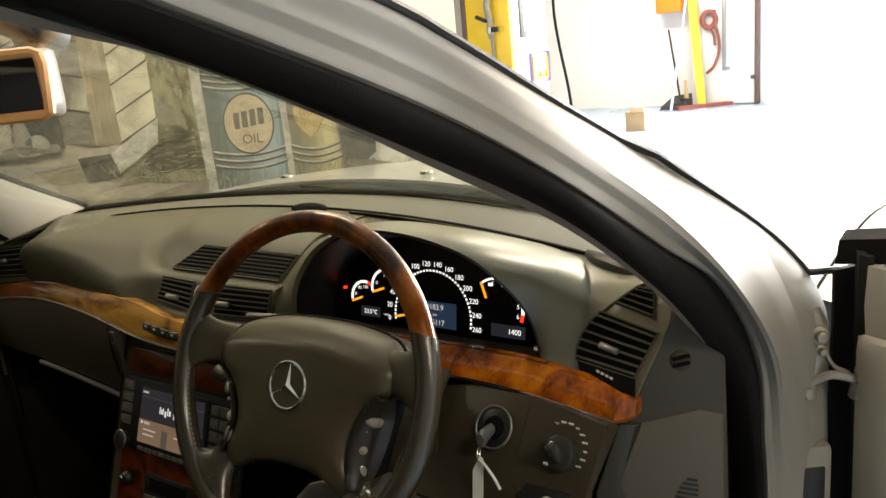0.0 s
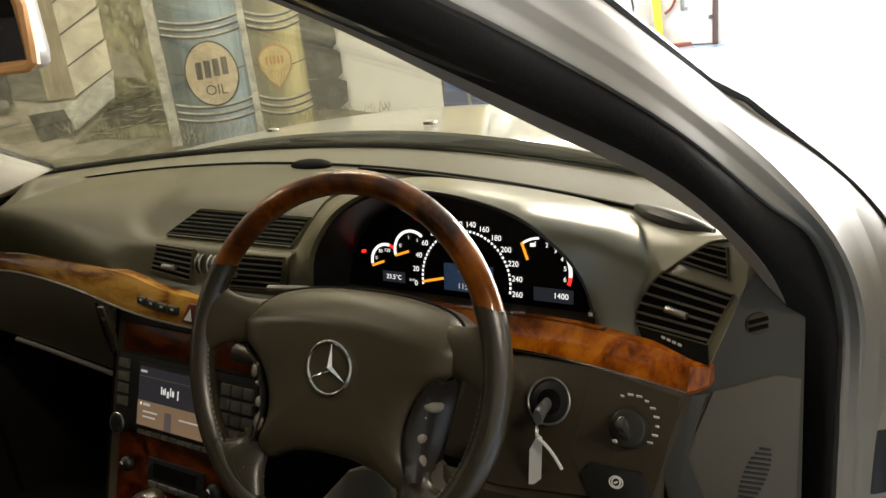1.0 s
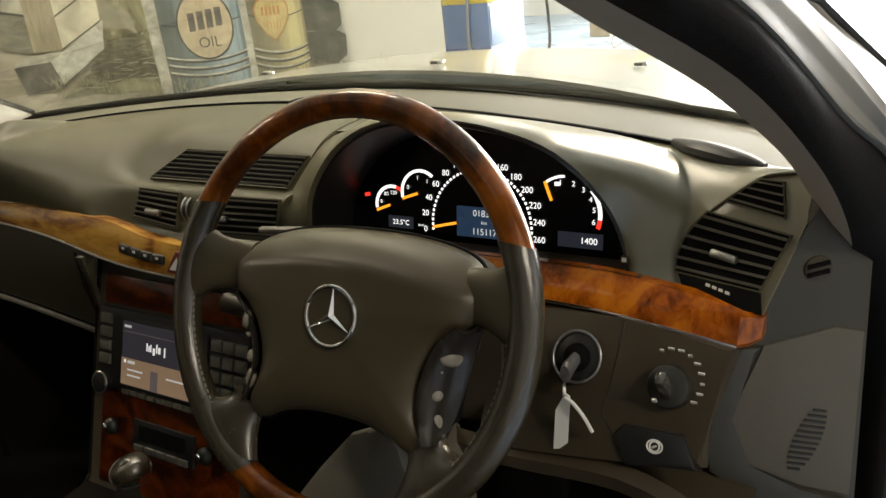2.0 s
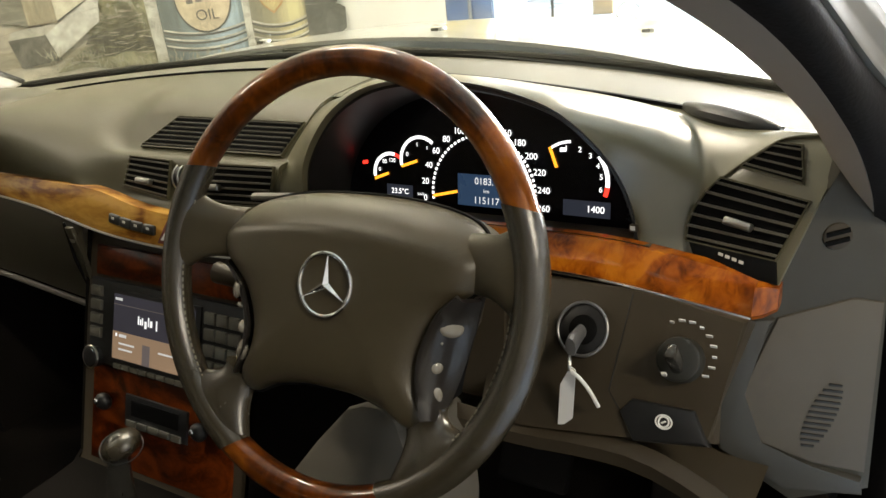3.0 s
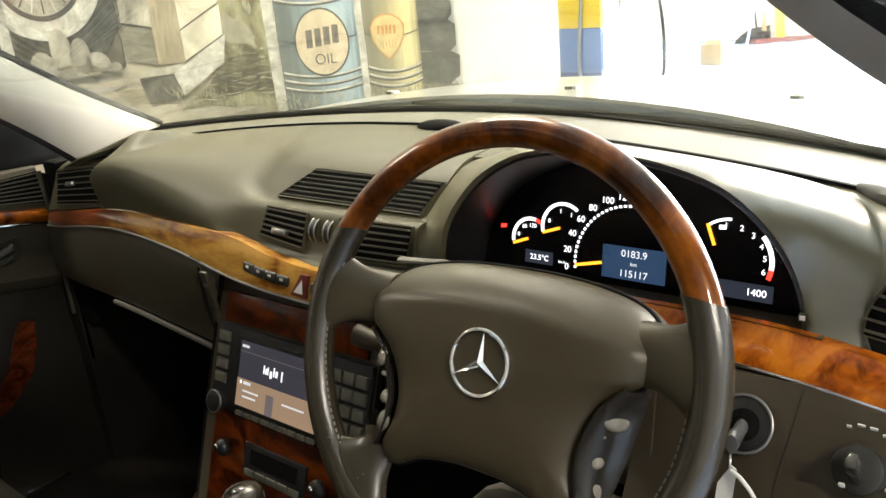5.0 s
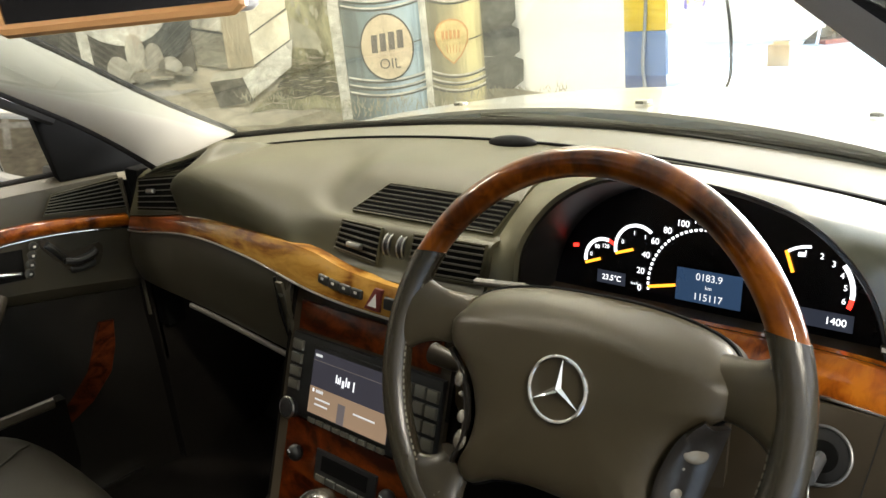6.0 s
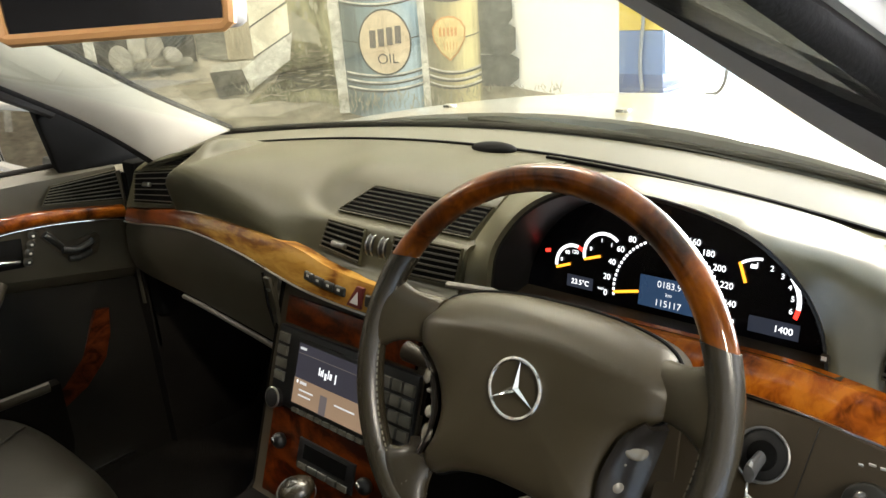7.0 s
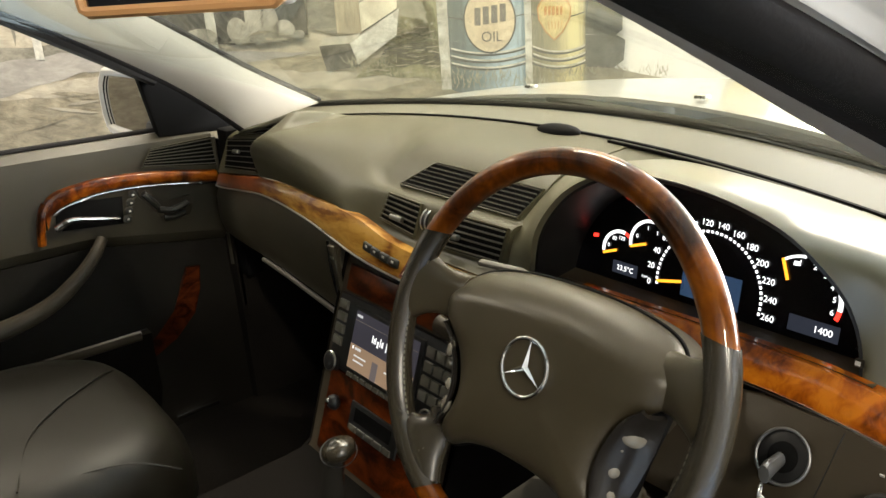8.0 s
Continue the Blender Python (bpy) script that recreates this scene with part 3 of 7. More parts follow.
painted("white_post", [(-0.222, 0.70), (-0.180, 0.70), (-0.180, 2.3), (-0.226, 2.3)], "paint_white", 9, "weathered white post", 0.004)
for u in (-1.28, -1.72, -2.28, -2.62, -3.3):
    painted("fence_post", [(u - 0.03, 0.86), (u + 0.022, 0.86), (u + 0.03, 1.5), (u - 0.02, 1.5)], "paint_white", 8, "white fence post", 0.004)
painted("fence_rail", [(-4.6, 1.12), (-2.2, 1.10), (-2.2, 1.14), (-4.6, 1.16)], "paint_white", 7, "", 0.005)


def sagging(u0, u1, z, sag, h):
    top = [(u0 + (u1 - u0) * i / 12, z - sag * (1 - (2 * i / 12 - 1) ** 2) + h) for i in range(13)]
    return [(u, v - h * 2) for u, v in top] + top[::-1]


def drum(u0, u1, mat, label):
    edge = sagging(u0, u1, 0.70, 0.03, 0)[:13]
    painted("drum", edge + [(u1, 2.1), (u0, 2.1)], mat, 11, label)
    for zz in (0.80, 0.828, 0.856, 1.125, 1.150, 1.175, 1.46, 1.49):
        painted("drum_rib", sagging(u0, u1, zz, 0.022, 0.0035), "paint_line", 12)
        painted("rib_light", sagging(u0 + 0.005, u1, zz + 0.008, 0.022, 0.003), "paint_white", 12)
    painted("drum_seam", sagging(u0, u1, 0.985, 0.02, 0.002), "paint_line", 12)


drum(-0.178, 0.131, "paint_blue_drum", "weathered blue oil drum with a round cream label")
painted("slat", [(0.131, 0.70), (0.158, 0.70), (0.152, 2.2), (0.128, 2.2)], "paint_white", 12, "", 0.003)
drum(0.156, 0.362, "paint_yellow_drum", "weathered yellow oil drum with a scalloped badge")
for k in range(7):
    z = 0.79 + 0.112 * k
    painted("tyre", [(0.362, z), (0.47, z - 0.01), (0.505 - 0.008 * k, z + 0.015), (0.508 - 0.009 * k, z + 0.09), (0.48 - 0.009 * k, z + 0.106), (0.362, z + 0.108)], "paint_tyre", 12, "dark grey stacked tyre", 0.002)
    painted("tyre_edge", [(0.362, z - 0.006), (0.47, z - 0.014), (0.47, z - 0.008), (0.362, z)], "paint_line", 13)
C0 = (-0.008, 0.966)
for name, r, mat, lay in (("label_rim", 1.06, "paint_line", 13), ("label_disc", 1.0, "paint_disc", 14)):
    painted(name, [(C0[0] + 0.100 * r * math.cos(a), C0[1] + 0.119 * r * math.sin(a)) for a in span(0, 2 * math.pi, 40)[:-1]], mat, lay, "round cream drum label" if lay == 14 else "")
for k in range(4):
    u = -0.068 + 0.034 * k
    z = 0.978 + 0.004 * k
    painted("lettering_bar", [(u, z - 0.03), (u + 0.024, z - 0.03), (u + 0.026, z + 0.036), (u + 0.002, z + 0.036)], "paint_lettering", 15)
words("lettering", "OIL", 0.055, facing(wall_point(0.0, 0.903, 0.021), WU, (0, 0, 1)), "paint_lettering", mural)
BADGE = [(0, -0.082), (0.03, -0.055), (0.056, -0.01), (0.060, 0.03), (0.045, 0.055), (0.024, 0.068), (0, 0.072)]
BADGE = BADGE + [(-u, z) for u, z in BADGE[-2:0:-1]]
for r, mat, lay in ((1.09, "paint_red", 13), (1.0, "paint_badge", 14)):
    painted("badge", [(0.245 + u * r, 0.972 + z * r) for u, z in BADGE], mat, lay, "yellow scalloped badge shape" if lay == 14 else "")
for k in range(5):
    painted("lettering_bar", [(0.207 + 0.015 * k, 0.976), (0.217 + 0.015 * k, 0.976), (0.218 + 0.015 * k, 1.008), (0.208 + 0.015 * k, 1.008)], "paint_red", 15)
for k in range(5):
    u = 0.225 + 0.011 * k
    painted("badge_ray", [(u, 0.925), (u + 0.003, 0.925), (u + 0.004 + 0.002 * (k - 2), 0.955), (u + 0.001 + 0.002 * (k - 2), 0.955)], "paint_red", 15)
bm = bmesh.new()
for k in range(420):
    u = random.uniform(-0.65, 0.66)
    z0 = 0.755 + random.uniform(-0.05, 0.02) + (0.05 if u < -0.4 else 0)
    h = random.uniform(0.012, 0.036)
    d = random.uniform(-0.02, 0.02)
    plate([wall_point(u, z0, 0.0205), wall_point(u + 0.004, z0, 0.0205), wall_point(u + d, z0 + h, 0.0205)], WN, 0.001, bm=bm)
tagged(part("grass_tufts", bm, "paint_grass", mural), "pale painted grass tufts", kind="stuff")

# added out of view, only to be reflected in the door mirror
yard = thing("wall_painting", "painted dirt yard with a pale fence on the side wall", "mural", (-6.095, -2.9, 0.5))


def yard_patch(name, pts, mat, layer, label=""):
    part(name, plate([V((-6.098 + 0.002 * layer, y, z)) for y, z in pts], (1, 0, 0), 0.0015), mat, yard, label)


yard_patch("sky", [(-5.0, 0), (-1.2, 0), (-1.2, 3.0), (-5.0, 3.0)], "paint_sky", 0, "pale hazy sky")
yard_patch("dirt", [(-5.0, 0), (-1.2, 0), (-1.2, 0.80), (-2.4, 0.86), (-3.6, 0.80), (-5.0, 0.88)], "paint_dirt", 1, "brown dirt ground")
yard_patch("track", [(-5.0, 0.06), (-1.2, 0.14), (-1.2, 0.24), (-3.0, 0.20), (-5.0, 0.16)], "paint_path", 2, "lighter track")
for k in range(9):
    y = -4.9 + 0.42 * k
    yard_patch("fence_post", [(y, 0.55), (y + 0.07, 0.55), (y + 0.06, 1.25), (y, 1.25)], "paint_white", 3, "pale fence post")
for z in (0.72, 1.02):
    yard_patch("fence_rail", [(-5.0, z), (-1.2, z + 0.02), (-1.2, z + 0.07), (-5.0, z + 0.05)], "paint_white", 4, "pale fence rail")

# assumed tubes under the ceiling, all out of view
for (x, y, z), aim, watts in TUBES:
    lamp = thing("tube_lamp", "assumed white batten lamp with one lit tube, out of view", "lamp", (x, y, 3.2), "ceiling tube lamps")
    part("housing", box((x, y, 3.17), (1.26, 0.10, 0.05), bevel=0.008), "wall_white", lamp)
    part("tube", tube([(x - 0.6, y, 3.125), (x + 0.6, y, 3.125)], 0.014, 12), "tube_glass", lamp, "glowing warm white tube")

# old fuel pump behind the end of the painted wall
PX0, PX1, PY0, PY1 = -1.665, -1.372, 3.60, 4.05
structure("pump_island", box((-1.36, 3.86, 0.245), (0.90, 0.72, 0.48), bevel=0.02), "wall_white", "white painted concrete island under the fuel pump", "kerb")
pump = thing("fuel_pump", "yellow and blue old fuel pump with a hose", "fuel pump", ((PX0 + PX1) / 2, (PY0 + PY1) / 2, 0.49))
cx, cy, w, d = (PX0 + PX1) / 2, (PY0 + PY1) / 2, PX1 - PX0, PY1 - PY0
part("lower_body", box((cx, cy, 0.66), (w, d, 0.33), bevel=0.006), "pump_blue", pump, "blue enamel lower body")
part("band", box((cx, cy, 0.545), (w + 0.008, d + 0.008, 0.085), bevel=0.003), "pump_navy", pump, "navy band")
part("upper_body", box((cx, cy, 1.30), (w, d, 0.95), bevel=0.006), "pump_yellow", pump, "bright yellow upper body")
part("base", box((cx, cy, 0.50), (w + 0.03, d + 0.03, 0.03), bevel=0.004), "pump_navy", pump)
part("corner_strip", box((PX0 - 0.016, PY0 + 0.02, 1.1), (0.03, 0.05, 1.24), bevel=0.004), "frame_brown", pump, "dark side strip")
side = part("side_panel", box((PX1 + 0.003, cy - 0.005, 1.31), (0.008, d - 0.05, 0.90), bevel=0.003), "wall_white", pump, "white enamel side panel")
# paler plate paints the light on this side of the blue body
part("lower_panel", box((PX1 + 0.003, cy - 0.005, 0.705), (0.008, d - 0.03, 0.215), bevel=0.003), "pump_blue_lit", pump, "lit side of the blue lower body, as a paler plate")
part("feed_pipe", tube(curve3([(cx + 0.035, PY0 - 0.02, 0.50), (cx + 0.02, PY0 - 0.022, 0.66), (cx + 0.04, PY0 - 0.02, 0.95), (cx + 0.035, PY0 - 0.02, 1.22)], 16), 0.010, 10), "steel", pump, "grey upright pipe")
nz = part("nozzle", tube([(cx + 0.035, PY0 - 0.022, 1.20), (cx + 0.035, PY0 - 0.03, 1.30), (cx + 0.03, PY0 - 0.05, 1.38), (cx + 0.05, PY0 - 0.04, 1.50)], 0.019, 10), "worn_steel", pump, "worn metal nozzle")
part("collar", disc((cx + 0.035, PY0 - 0.028, 1.265), (0, 0, 1), 0.025, 0.035, 0.004, 16), "satin_chrome", nz)
part("valve_lever", box((cx - 0.015, PY0 - 0.045, 1.315), (0.075, 0.02, 0.02), pose(0, 0, 0, 0, 25, 0), 0.004), "black_plastic", nz)
part("valve_lever", box((cx + 0.075, PY0 - 0.045, 1.25), (0.05, 0.02, 0.03), bevel=0.004), "black_plastic", nz)
wn = part("dial_window", box((PX1 + 0.008, 3.82, 1.45), (0.012, 0.235, 0.52), bevel=0.004), "black_plastic", pump, "black framed meter window")
part("dial_face", box((PX1 + 0.0135, 3.822, 1.45), (0.006, 0.165, 0.45), bevel=0.002), "wall_white", wn)
em = part("emblem_frame", box((PX1 + 0.008, 3.91, 1.005), (0.008, 0.235, 0.185), bevel=0.02), "emblem_purple", pump, "plain purple-edged emblem")
part("emblem_field", box((PX1 + 0.0135, 3.91, 1.005), (0.006, 0.185, 0.14), bevel=0.012), "emblem_yellow", em)
part("emblem_patch", box((PX1 + 0.0175, 3.935, 0.965), (0.004, 0.08, 0.035), bevel=0.008), "orange_paint", em)
part("hose", tube(curve3([(-1.165, 3.78, 1.62), (-1.150, 3.72, 1.38), (-1.125, 3.70, 1.18), (-1.062, 3.68, 0.87), (-1.048, 3.68, 0.68), (-1.055, 3.68, 0.56), (-1.085, 3.66, 0.497), (-1.15, 3.65, 0.485)], 32), 0.0085, 10), "rubber", pump, "black rubber hose")

# far end of the garage
carton = thing("cardboard_box", "small brown cardboard box on the blue floor", "box", (-2.47, 8.35, 0))
part("carton_body", box((-2.47, 8.36, 0.11), (0.23, 0.22, 0.22), bevel=0.004), "card", carton)
part("flap", box((-2.44, 8.24, 0.235), (0.16, 0.012, 0.05), pose(0, 0, 0, -18), 0.002), "card", carton)
board = thing("tool_board", "pale board with a dark frame leaning on the wall", "board", (-2.15, 10.72, 0))
part("panel", box((-2.15, 10.72, 1.0), (0.85, 0.04, 1.96), bevel=0.004), "wall_white", board)
part("frame_edge", box((-1.72, 10.70, 1.0), (0.06, 0.08, 2.0), bevel=0.006), "frame_brown", board, "dark brown frame edge")
part("bottom_rail", loft([[V((-2.70, 10.25, 0)), V((-2.60, 10.16, 0)), V((-2.60, 10.16, 0.05)), V((-2.70, 10.25, 0.05))], [V((-2.09, 10.70, 0)), V((-2.02, 10.66, 0)), V((-2.02, 10.66, 0.05)), V((-2.09, 10.70, 0.05))]]), "red_rubber", board, "red bottom rail")
part("hanging_bar", box((-2.137, 10.66, 0.95), (0.05, 0.03, 0.98), bevel=0.008), "steel", board, "grey bar on the board")
part("bar_foot", box((-2.11, 10.65, 0.49), (0.10, 0.04, 0.04), bevel=0.006), "steel", board)
part("latch", box((-1.77, 10.66, 0.36), (0.05, 0.05, 0.05), bevel=0.006), "frame_brown", board)
coil = thing("air_hose", "red-brown air hose reel on the board", "hose", (-2.33, 10.66, 1.14))
part("reel", ring((-2.33, 10.64, 1.14), (0.35, -1, 0.05), 0.085, 0.036, rb=0.10), "red_rubber", coil, "red-brown reel")
part("bracket", box((-2.33, 10.675, 1.24), (0.16, 0.05, 0.05), bevel=0.01), "red_rubber", coil)
part("tail", tube(curve3([(-2.26, 10.63, 1.10), (-2.215, 10.64, 0.95), (-2.20, 10.65, 0.74), (-2.27, 10.65, 0.53), (-2.37, 10.65, 0.44)], 20), 0.020, 8), "red_rubber", coil)
part("tail", tube(curve3([(-2.33, 10.63, 1.05), (-2.27, 10.64, 0.95), (-2.26, 10.65, 0.80)], 12), 0.016, 8), "red_rubber", coil)
plank = thing("yellow_plank", "long yellow plank leaning on the board", "plank", (-2.39, 10.46, 0))
part("plank_body", loft([[V((-2.43, 10.45, 0)), V((-2.33, 10.45, 0)), V((-2.33, 10.49, 0)), V((-2.43, 10.49, 0))], [V((-2.66, 10.63, 2.0)), V((-2.54, 10.63, 2.0)), V((-2.54, 10.67, 2.0)), V((-2.66, 10.67, 2.0))]]), "yellow_paint", plank)
pan = thing("dustpan", "flat black dustpan with its long rod", "dustpan", (-2.72, 10.36, 0))
part("tray", loft([[V((-2.90, 10.26, 0)), V((-2.56, 10.30, 0)), V((-2.52, 10.52, 0)), V((-2.82, 10.56, 0))], [V((-2.88, 10.28, 0.05)), V((-2.58, 10.32, 0.09)), V((-2.53, 10.50, 0.20)), V((-2.80, 10.54, 0.16))]]), "black_plastic", pan, "black tray")
part("rod", tube([(-2.70, 10.52, 0.15), (-2.88, 10.64, 1.06)], 0.014, 8), "black_plastic", pan)
mop = thing("mop", "pale blue handle leaning on the wall", "mop", (-2.70, 10.05, 0))
part("handle", tube([(-2.66, 10.02, 0.02), (-2.58, 10.64, 1.75)], 0.019, 10), "handle_blue", mop)
brush = thing("hand_brush", "small upright brush with a pale wooden handle", "brush", (-2.56, 10.42, 0))
part("bristles", box((-2.57, 10.40, 0.07), (0.16, 0.05, 0.14), bevel=0.01), "black_plastic", brush)
part("grip", loft([[V((-2.60, 10.39, 0.14)), V((-2.54, 10.39, 0.14)), V((-2.54, 10.41, 0.14)), V((-2.60, 10.41, 0.14))], [V((-2.60, 10.42, 0.38)), V((-2.575, 10.42, 0.38)), V((-2.575, 10.44, 0.38)), V((-2.60, 10.44, 0.38))]]), "card", brush, "pale wooden grip")
bin_ = thing("wall_box", "orange wall box above the board", "box", (-2.83, 10.72, 1.28))
part("box_body", box((-2.835, 10.62, 1.53), (0.35, 0.22, 0.50), bevel=0.02), "orange_paint", bin_)

# ---- the car: outer body ----
car = thing("saloon_car", "silver saloon car with its driver door open", "car", (0, 0, 0))


def bonnet_z(x, y):
    return 0.972 - 0.145 * x * x - 0.02 * (y - 0.68) - 0.15 * (y - 0.68) ** 2


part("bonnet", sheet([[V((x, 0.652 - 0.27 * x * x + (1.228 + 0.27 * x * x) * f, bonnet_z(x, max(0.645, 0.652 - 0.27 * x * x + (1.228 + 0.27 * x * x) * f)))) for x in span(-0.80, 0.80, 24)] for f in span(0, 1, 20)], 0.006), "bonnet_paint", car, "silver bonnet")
for sx in (-1, 1):
    rows = []
    for y in span(0.47, 2.0, 18):
        z = bonnet_z(0.80, max(0.66, min(y, 1.88)))
        rows.append([V((sx * 0.803, y, z - 0.004)), V((sx * 0.86, y, z - 0.02)), V((sx * 0.915, y, z - 0.09)), V((sx * 0.925, y, 0.62)), V((sx * 0.90, y, 0.20))])
    part("wing", sheet(rows, 0.006), "silver_paint", car, "silver front wing")
part("nose", sheet([[V((x, 1.88 + 0.05 * (1 - x * x), bonnet_z(x, 1.88))), V((x, 1.98 + 0.03 * (1 - x * x), 0.66)), V((x, 2.0, 0.22))] for x in span(-0.90, 0.90, 14)], 0.006), "silver_paint", car)
part("cowl", sheet([[V((x, 0.60 - 0.30 * x * x + 0.01, 0.945 - 0.06 * x * x)), V((x, 0.625 - 0.30 * x * x, 0.935 - 0.06 * x * x)), V((x, 0.655 - 0.28 * x * x, 0.936 - 0.07 * x * x))] for x in span(-0.78, 0.715, 24)], 0.004), "cowl_plastic", car, "black cowl panel below the windscreen")
part("sill", box((0.80, -0.75, 0.34), (0.15, 2.2, 0.16), bevel=0.03), "silver_paint", car, "silver door sill")
part("sill", box((-0.92, -0.75, 0.30), (0.10, 2.2, 0.16), bevel=0.03), "silver_paint", car)
part("floor_pan", box((0, -0.55, 0.24), (1.60, 2.7, 0.05)), "carpet", car, "black carpeted floor")
part("bulkhead", sheet([[V((x, 0.45, 0.26)), V((x, 0.68 - 0.2 * x * x, 0.40)), V((x, 0.62 - 0.3 * x * x, 0.90))] for x in span(-0.80, 0.74, 8)], 0.01), "carpet", car)
part("kick_side", box((-0.835, 0.44, 0.53), (0.10, 0.40, 0.56)), "carpet", car)
part("kick_side", box((0.70, 0.47, 0.56), (0.03, 0.26, 0.60)), "carpet", car)
rows = [[V((x, y, 1.375 - 0.16 * x * x - 0.03 * (y + 1.0) ** 2)) for x in span(-0.575, 0.55, 10)] for y in span(-0.32, -2.2, 10)]
part("roof", sheet(rows, 0.02), "silver_paint", car, "silver roof")
rows = [[V((x, y, 1.345 - 0.16 * x * x - 0.03 * (y + 1.0) ** 2)) for x in span(-0.57, 0.545, 10)] for y in span(-0.32, -2.2, 10)]
part("headliner", sheet(rows, 0.01), "pillar_trim", car, "pale cloth headliner")
part("rear_bulkhead", box((-0.02, -2.1, 0.75), (1.5, 0.05, 1.0)), "seat_leather", car)
for x, y in ((-0.80, 1.25), (0.80, 1.25), (-0.80, -1.72), (0.80, -1.72)):
    t = part("tyre", ring((x, y, 0.32), (1, 0, 0), 0.245, 0.085, 32, 10), "rubber", car, "black tyre")
    part("rim", disc((x, y, 0.32), (1, 0, 0), 0.20, 0.12, 0.01), "satin_chrome", t)

# rear body: side panels, pillars, boot and rear screen close the cabin
for sx in (-1, 1):
    rows = []
    for y in span(-1.02, -2.95, 14):
        f = (-1.02 - y) / 1.93
        z = 0.93 - 0.02 * f
        rows.append([V((sx * (0.83 - 0.02 * f), y, z)), V((sx * (0.885 - 0.03 * f), y, z - 0.03)), V((sx * (0.92 - 0.05 * f * f), y, 0.74)), V((sx * (0.925 - 0.05 * f * f), y, 0.50)), V((sx * (0.89 - 0.05 * f * f), y, 0.26))])
    part("rear_wing", sheet(rows, 0.006), "silver_paint", car, "silver rear side panel")
    part("centre_pillar", loft([[V((sx * 0.83, y, 0.30)), V((sx * 0.83, y - 0.10, 0.30)), V((sx * 0.80, y - 0.10, 0.30)), V((sx * 0.80, y, 0.30))] if k == 0 else [V((sx * (0.82 - 0.25 * k), y - 0.02 * k, 0.92 + 0.38 * (k - 0.05))), V((sx * (0.82 - 0.25 * k), y - 0.08 - 0.02 * k, 0.92 + 0.38 * (k - 0.05))), V((sx * (0.79 - 0.25 * k), y - 0.08 - 0.02 * k, 0.92 + 0.38 * (k - 0.05))), V((sx * (0.79 - 0.25 * k), y - 0.02 * k, 0.92 + 0.38 * (k - 0.05)))] for k, y in ((0, -0.95), (0.05, -0.95), (1, -0.97))]), "black_plastic", car, "dark centre pillar")
    part("rear_pillar", sheet([[V((sx * 0.56, -1.95, 1.30)), V((sx * 0.56, -2.2, 1.27))], [V((sx * 0.70, -2.10, 1.12)), V((sx * 0.68, -2.45, 1.10))], [V((sx * 0.82, -2.25, 0.93)), V((sx * 0.76, -2.72, 0.93))]], 0.01), "silver_paint", car, "silver rear pillar")
part("boot_lid", sheet([[V((x, y, 0.935 - 0.03 * x * x - 0.05 * ((-2.62 - y) / 0.5) ** 2)) for x in span(-0.80, 0.80, 10)] for y in span(-2.62, -3.0, 6)] + [[V((x, -3.04, 0.70 - 0.02 * x * x)) for x in span(-0.80, 0.80, 10)], [V((x, -3.02, 0.30)) for x in span(-0.80, 0.80, 10)]], 0.006), "silver_paint", car, "silver boot lid")
part("rear_screen", sheet([[V((x * 0.72, -2.18, 1.285 - 0.1 * x * x)) for x in span(-0.8, 0.8, 8)], [V((x, -2.66, 0.945 - 0.03 * x * x)) for x in span(-0.8, 0.8, 8)]], 0.004), "windscreen_glass", car, "clear rear screen").visible_shadow = False

# windscreen
part("windscreen", sheet([[V((x * (1 - 0.14 * f), (0.605 - 0.33 * x * x) * (1 - f) + (-0.20 - 0.25 * x * x) * f, (0.955 - 0.05 * x * x) * (1 - f) + (1.335 - 0.16 * x * x) * f)) for x in span(-0.74, 0.715, 20)] for f in span(0, 1, 10)], 0.004), "windscreen_glass", car, "clear laminated windscreen").visible_shadow = False
part("glass_edge", sweep([V((x, 0.607 - 0.33 * x * x, 0.957 - 0.05 * x * x)) for x in span(-0.76, 0.73, 40)], circle(0.006, 8)), "rubber", car, "black windscreen gasket")

# wiper lying along the cowl, washer nozzles, bonnet ornament
part("wiper", sweep(curve3([(-0.22, 0.655, 0.957), (-0.05, 0.635, 0.958), (0.16, 0.605, 0.955), (0.32, 0.575, 0.948), (0.50, 0.52, 0.937), (0.64, 0.455, 0.925)], 30), [(-0.012, -0.006), (0.012, -0.006), (0.013, 0.000), (0.004, 0.004), (-0.006, 0.004), (-0.012, -0.001)]), "cowl_plastic", car, "black wiper arm")
for x, y in ((-0.315, 0.70), (0.068, 0.70), (0.385, 0.79)):
    noz = part("washer_nozzle", box((x, y, bonnet_z(x, y) + 0.006), (0.022, 0.015, 0.007), pose(0, 0, 0, 0, 0, -6), 0.003), "satin_chrome", car, "small washer nozzle")
    part("jet", box((x - 0.003, y - 0.008, bonnet_z(x, y) + 0.006), (0.013, 0.005, 0.005), None, 0.001), "black_plastic", noz)
SX, SY, SZ = 0.013, 1.79, 0.845
orn = part("bonnet_ornament", ring((SX, SY, SZ), (0, -1, 0.1), 0.033, 0.0022), "chrome", car, "upright chrome three-pointed ring ornament")
for k in range(3):
    a = radians(90 + 120 * k)
    part("ray", tube([(SX, SY, SZ), (SX + 0.033 * math.cos(a), SY, SZ + 0.033 * math.sin(a))], 0.0022, 6), "chrome", orn)
part("stem", tube([(SX, SY, 0.76), (SX, SY, SZ - 0.032)], 0.006, 10), "chrome", orn)

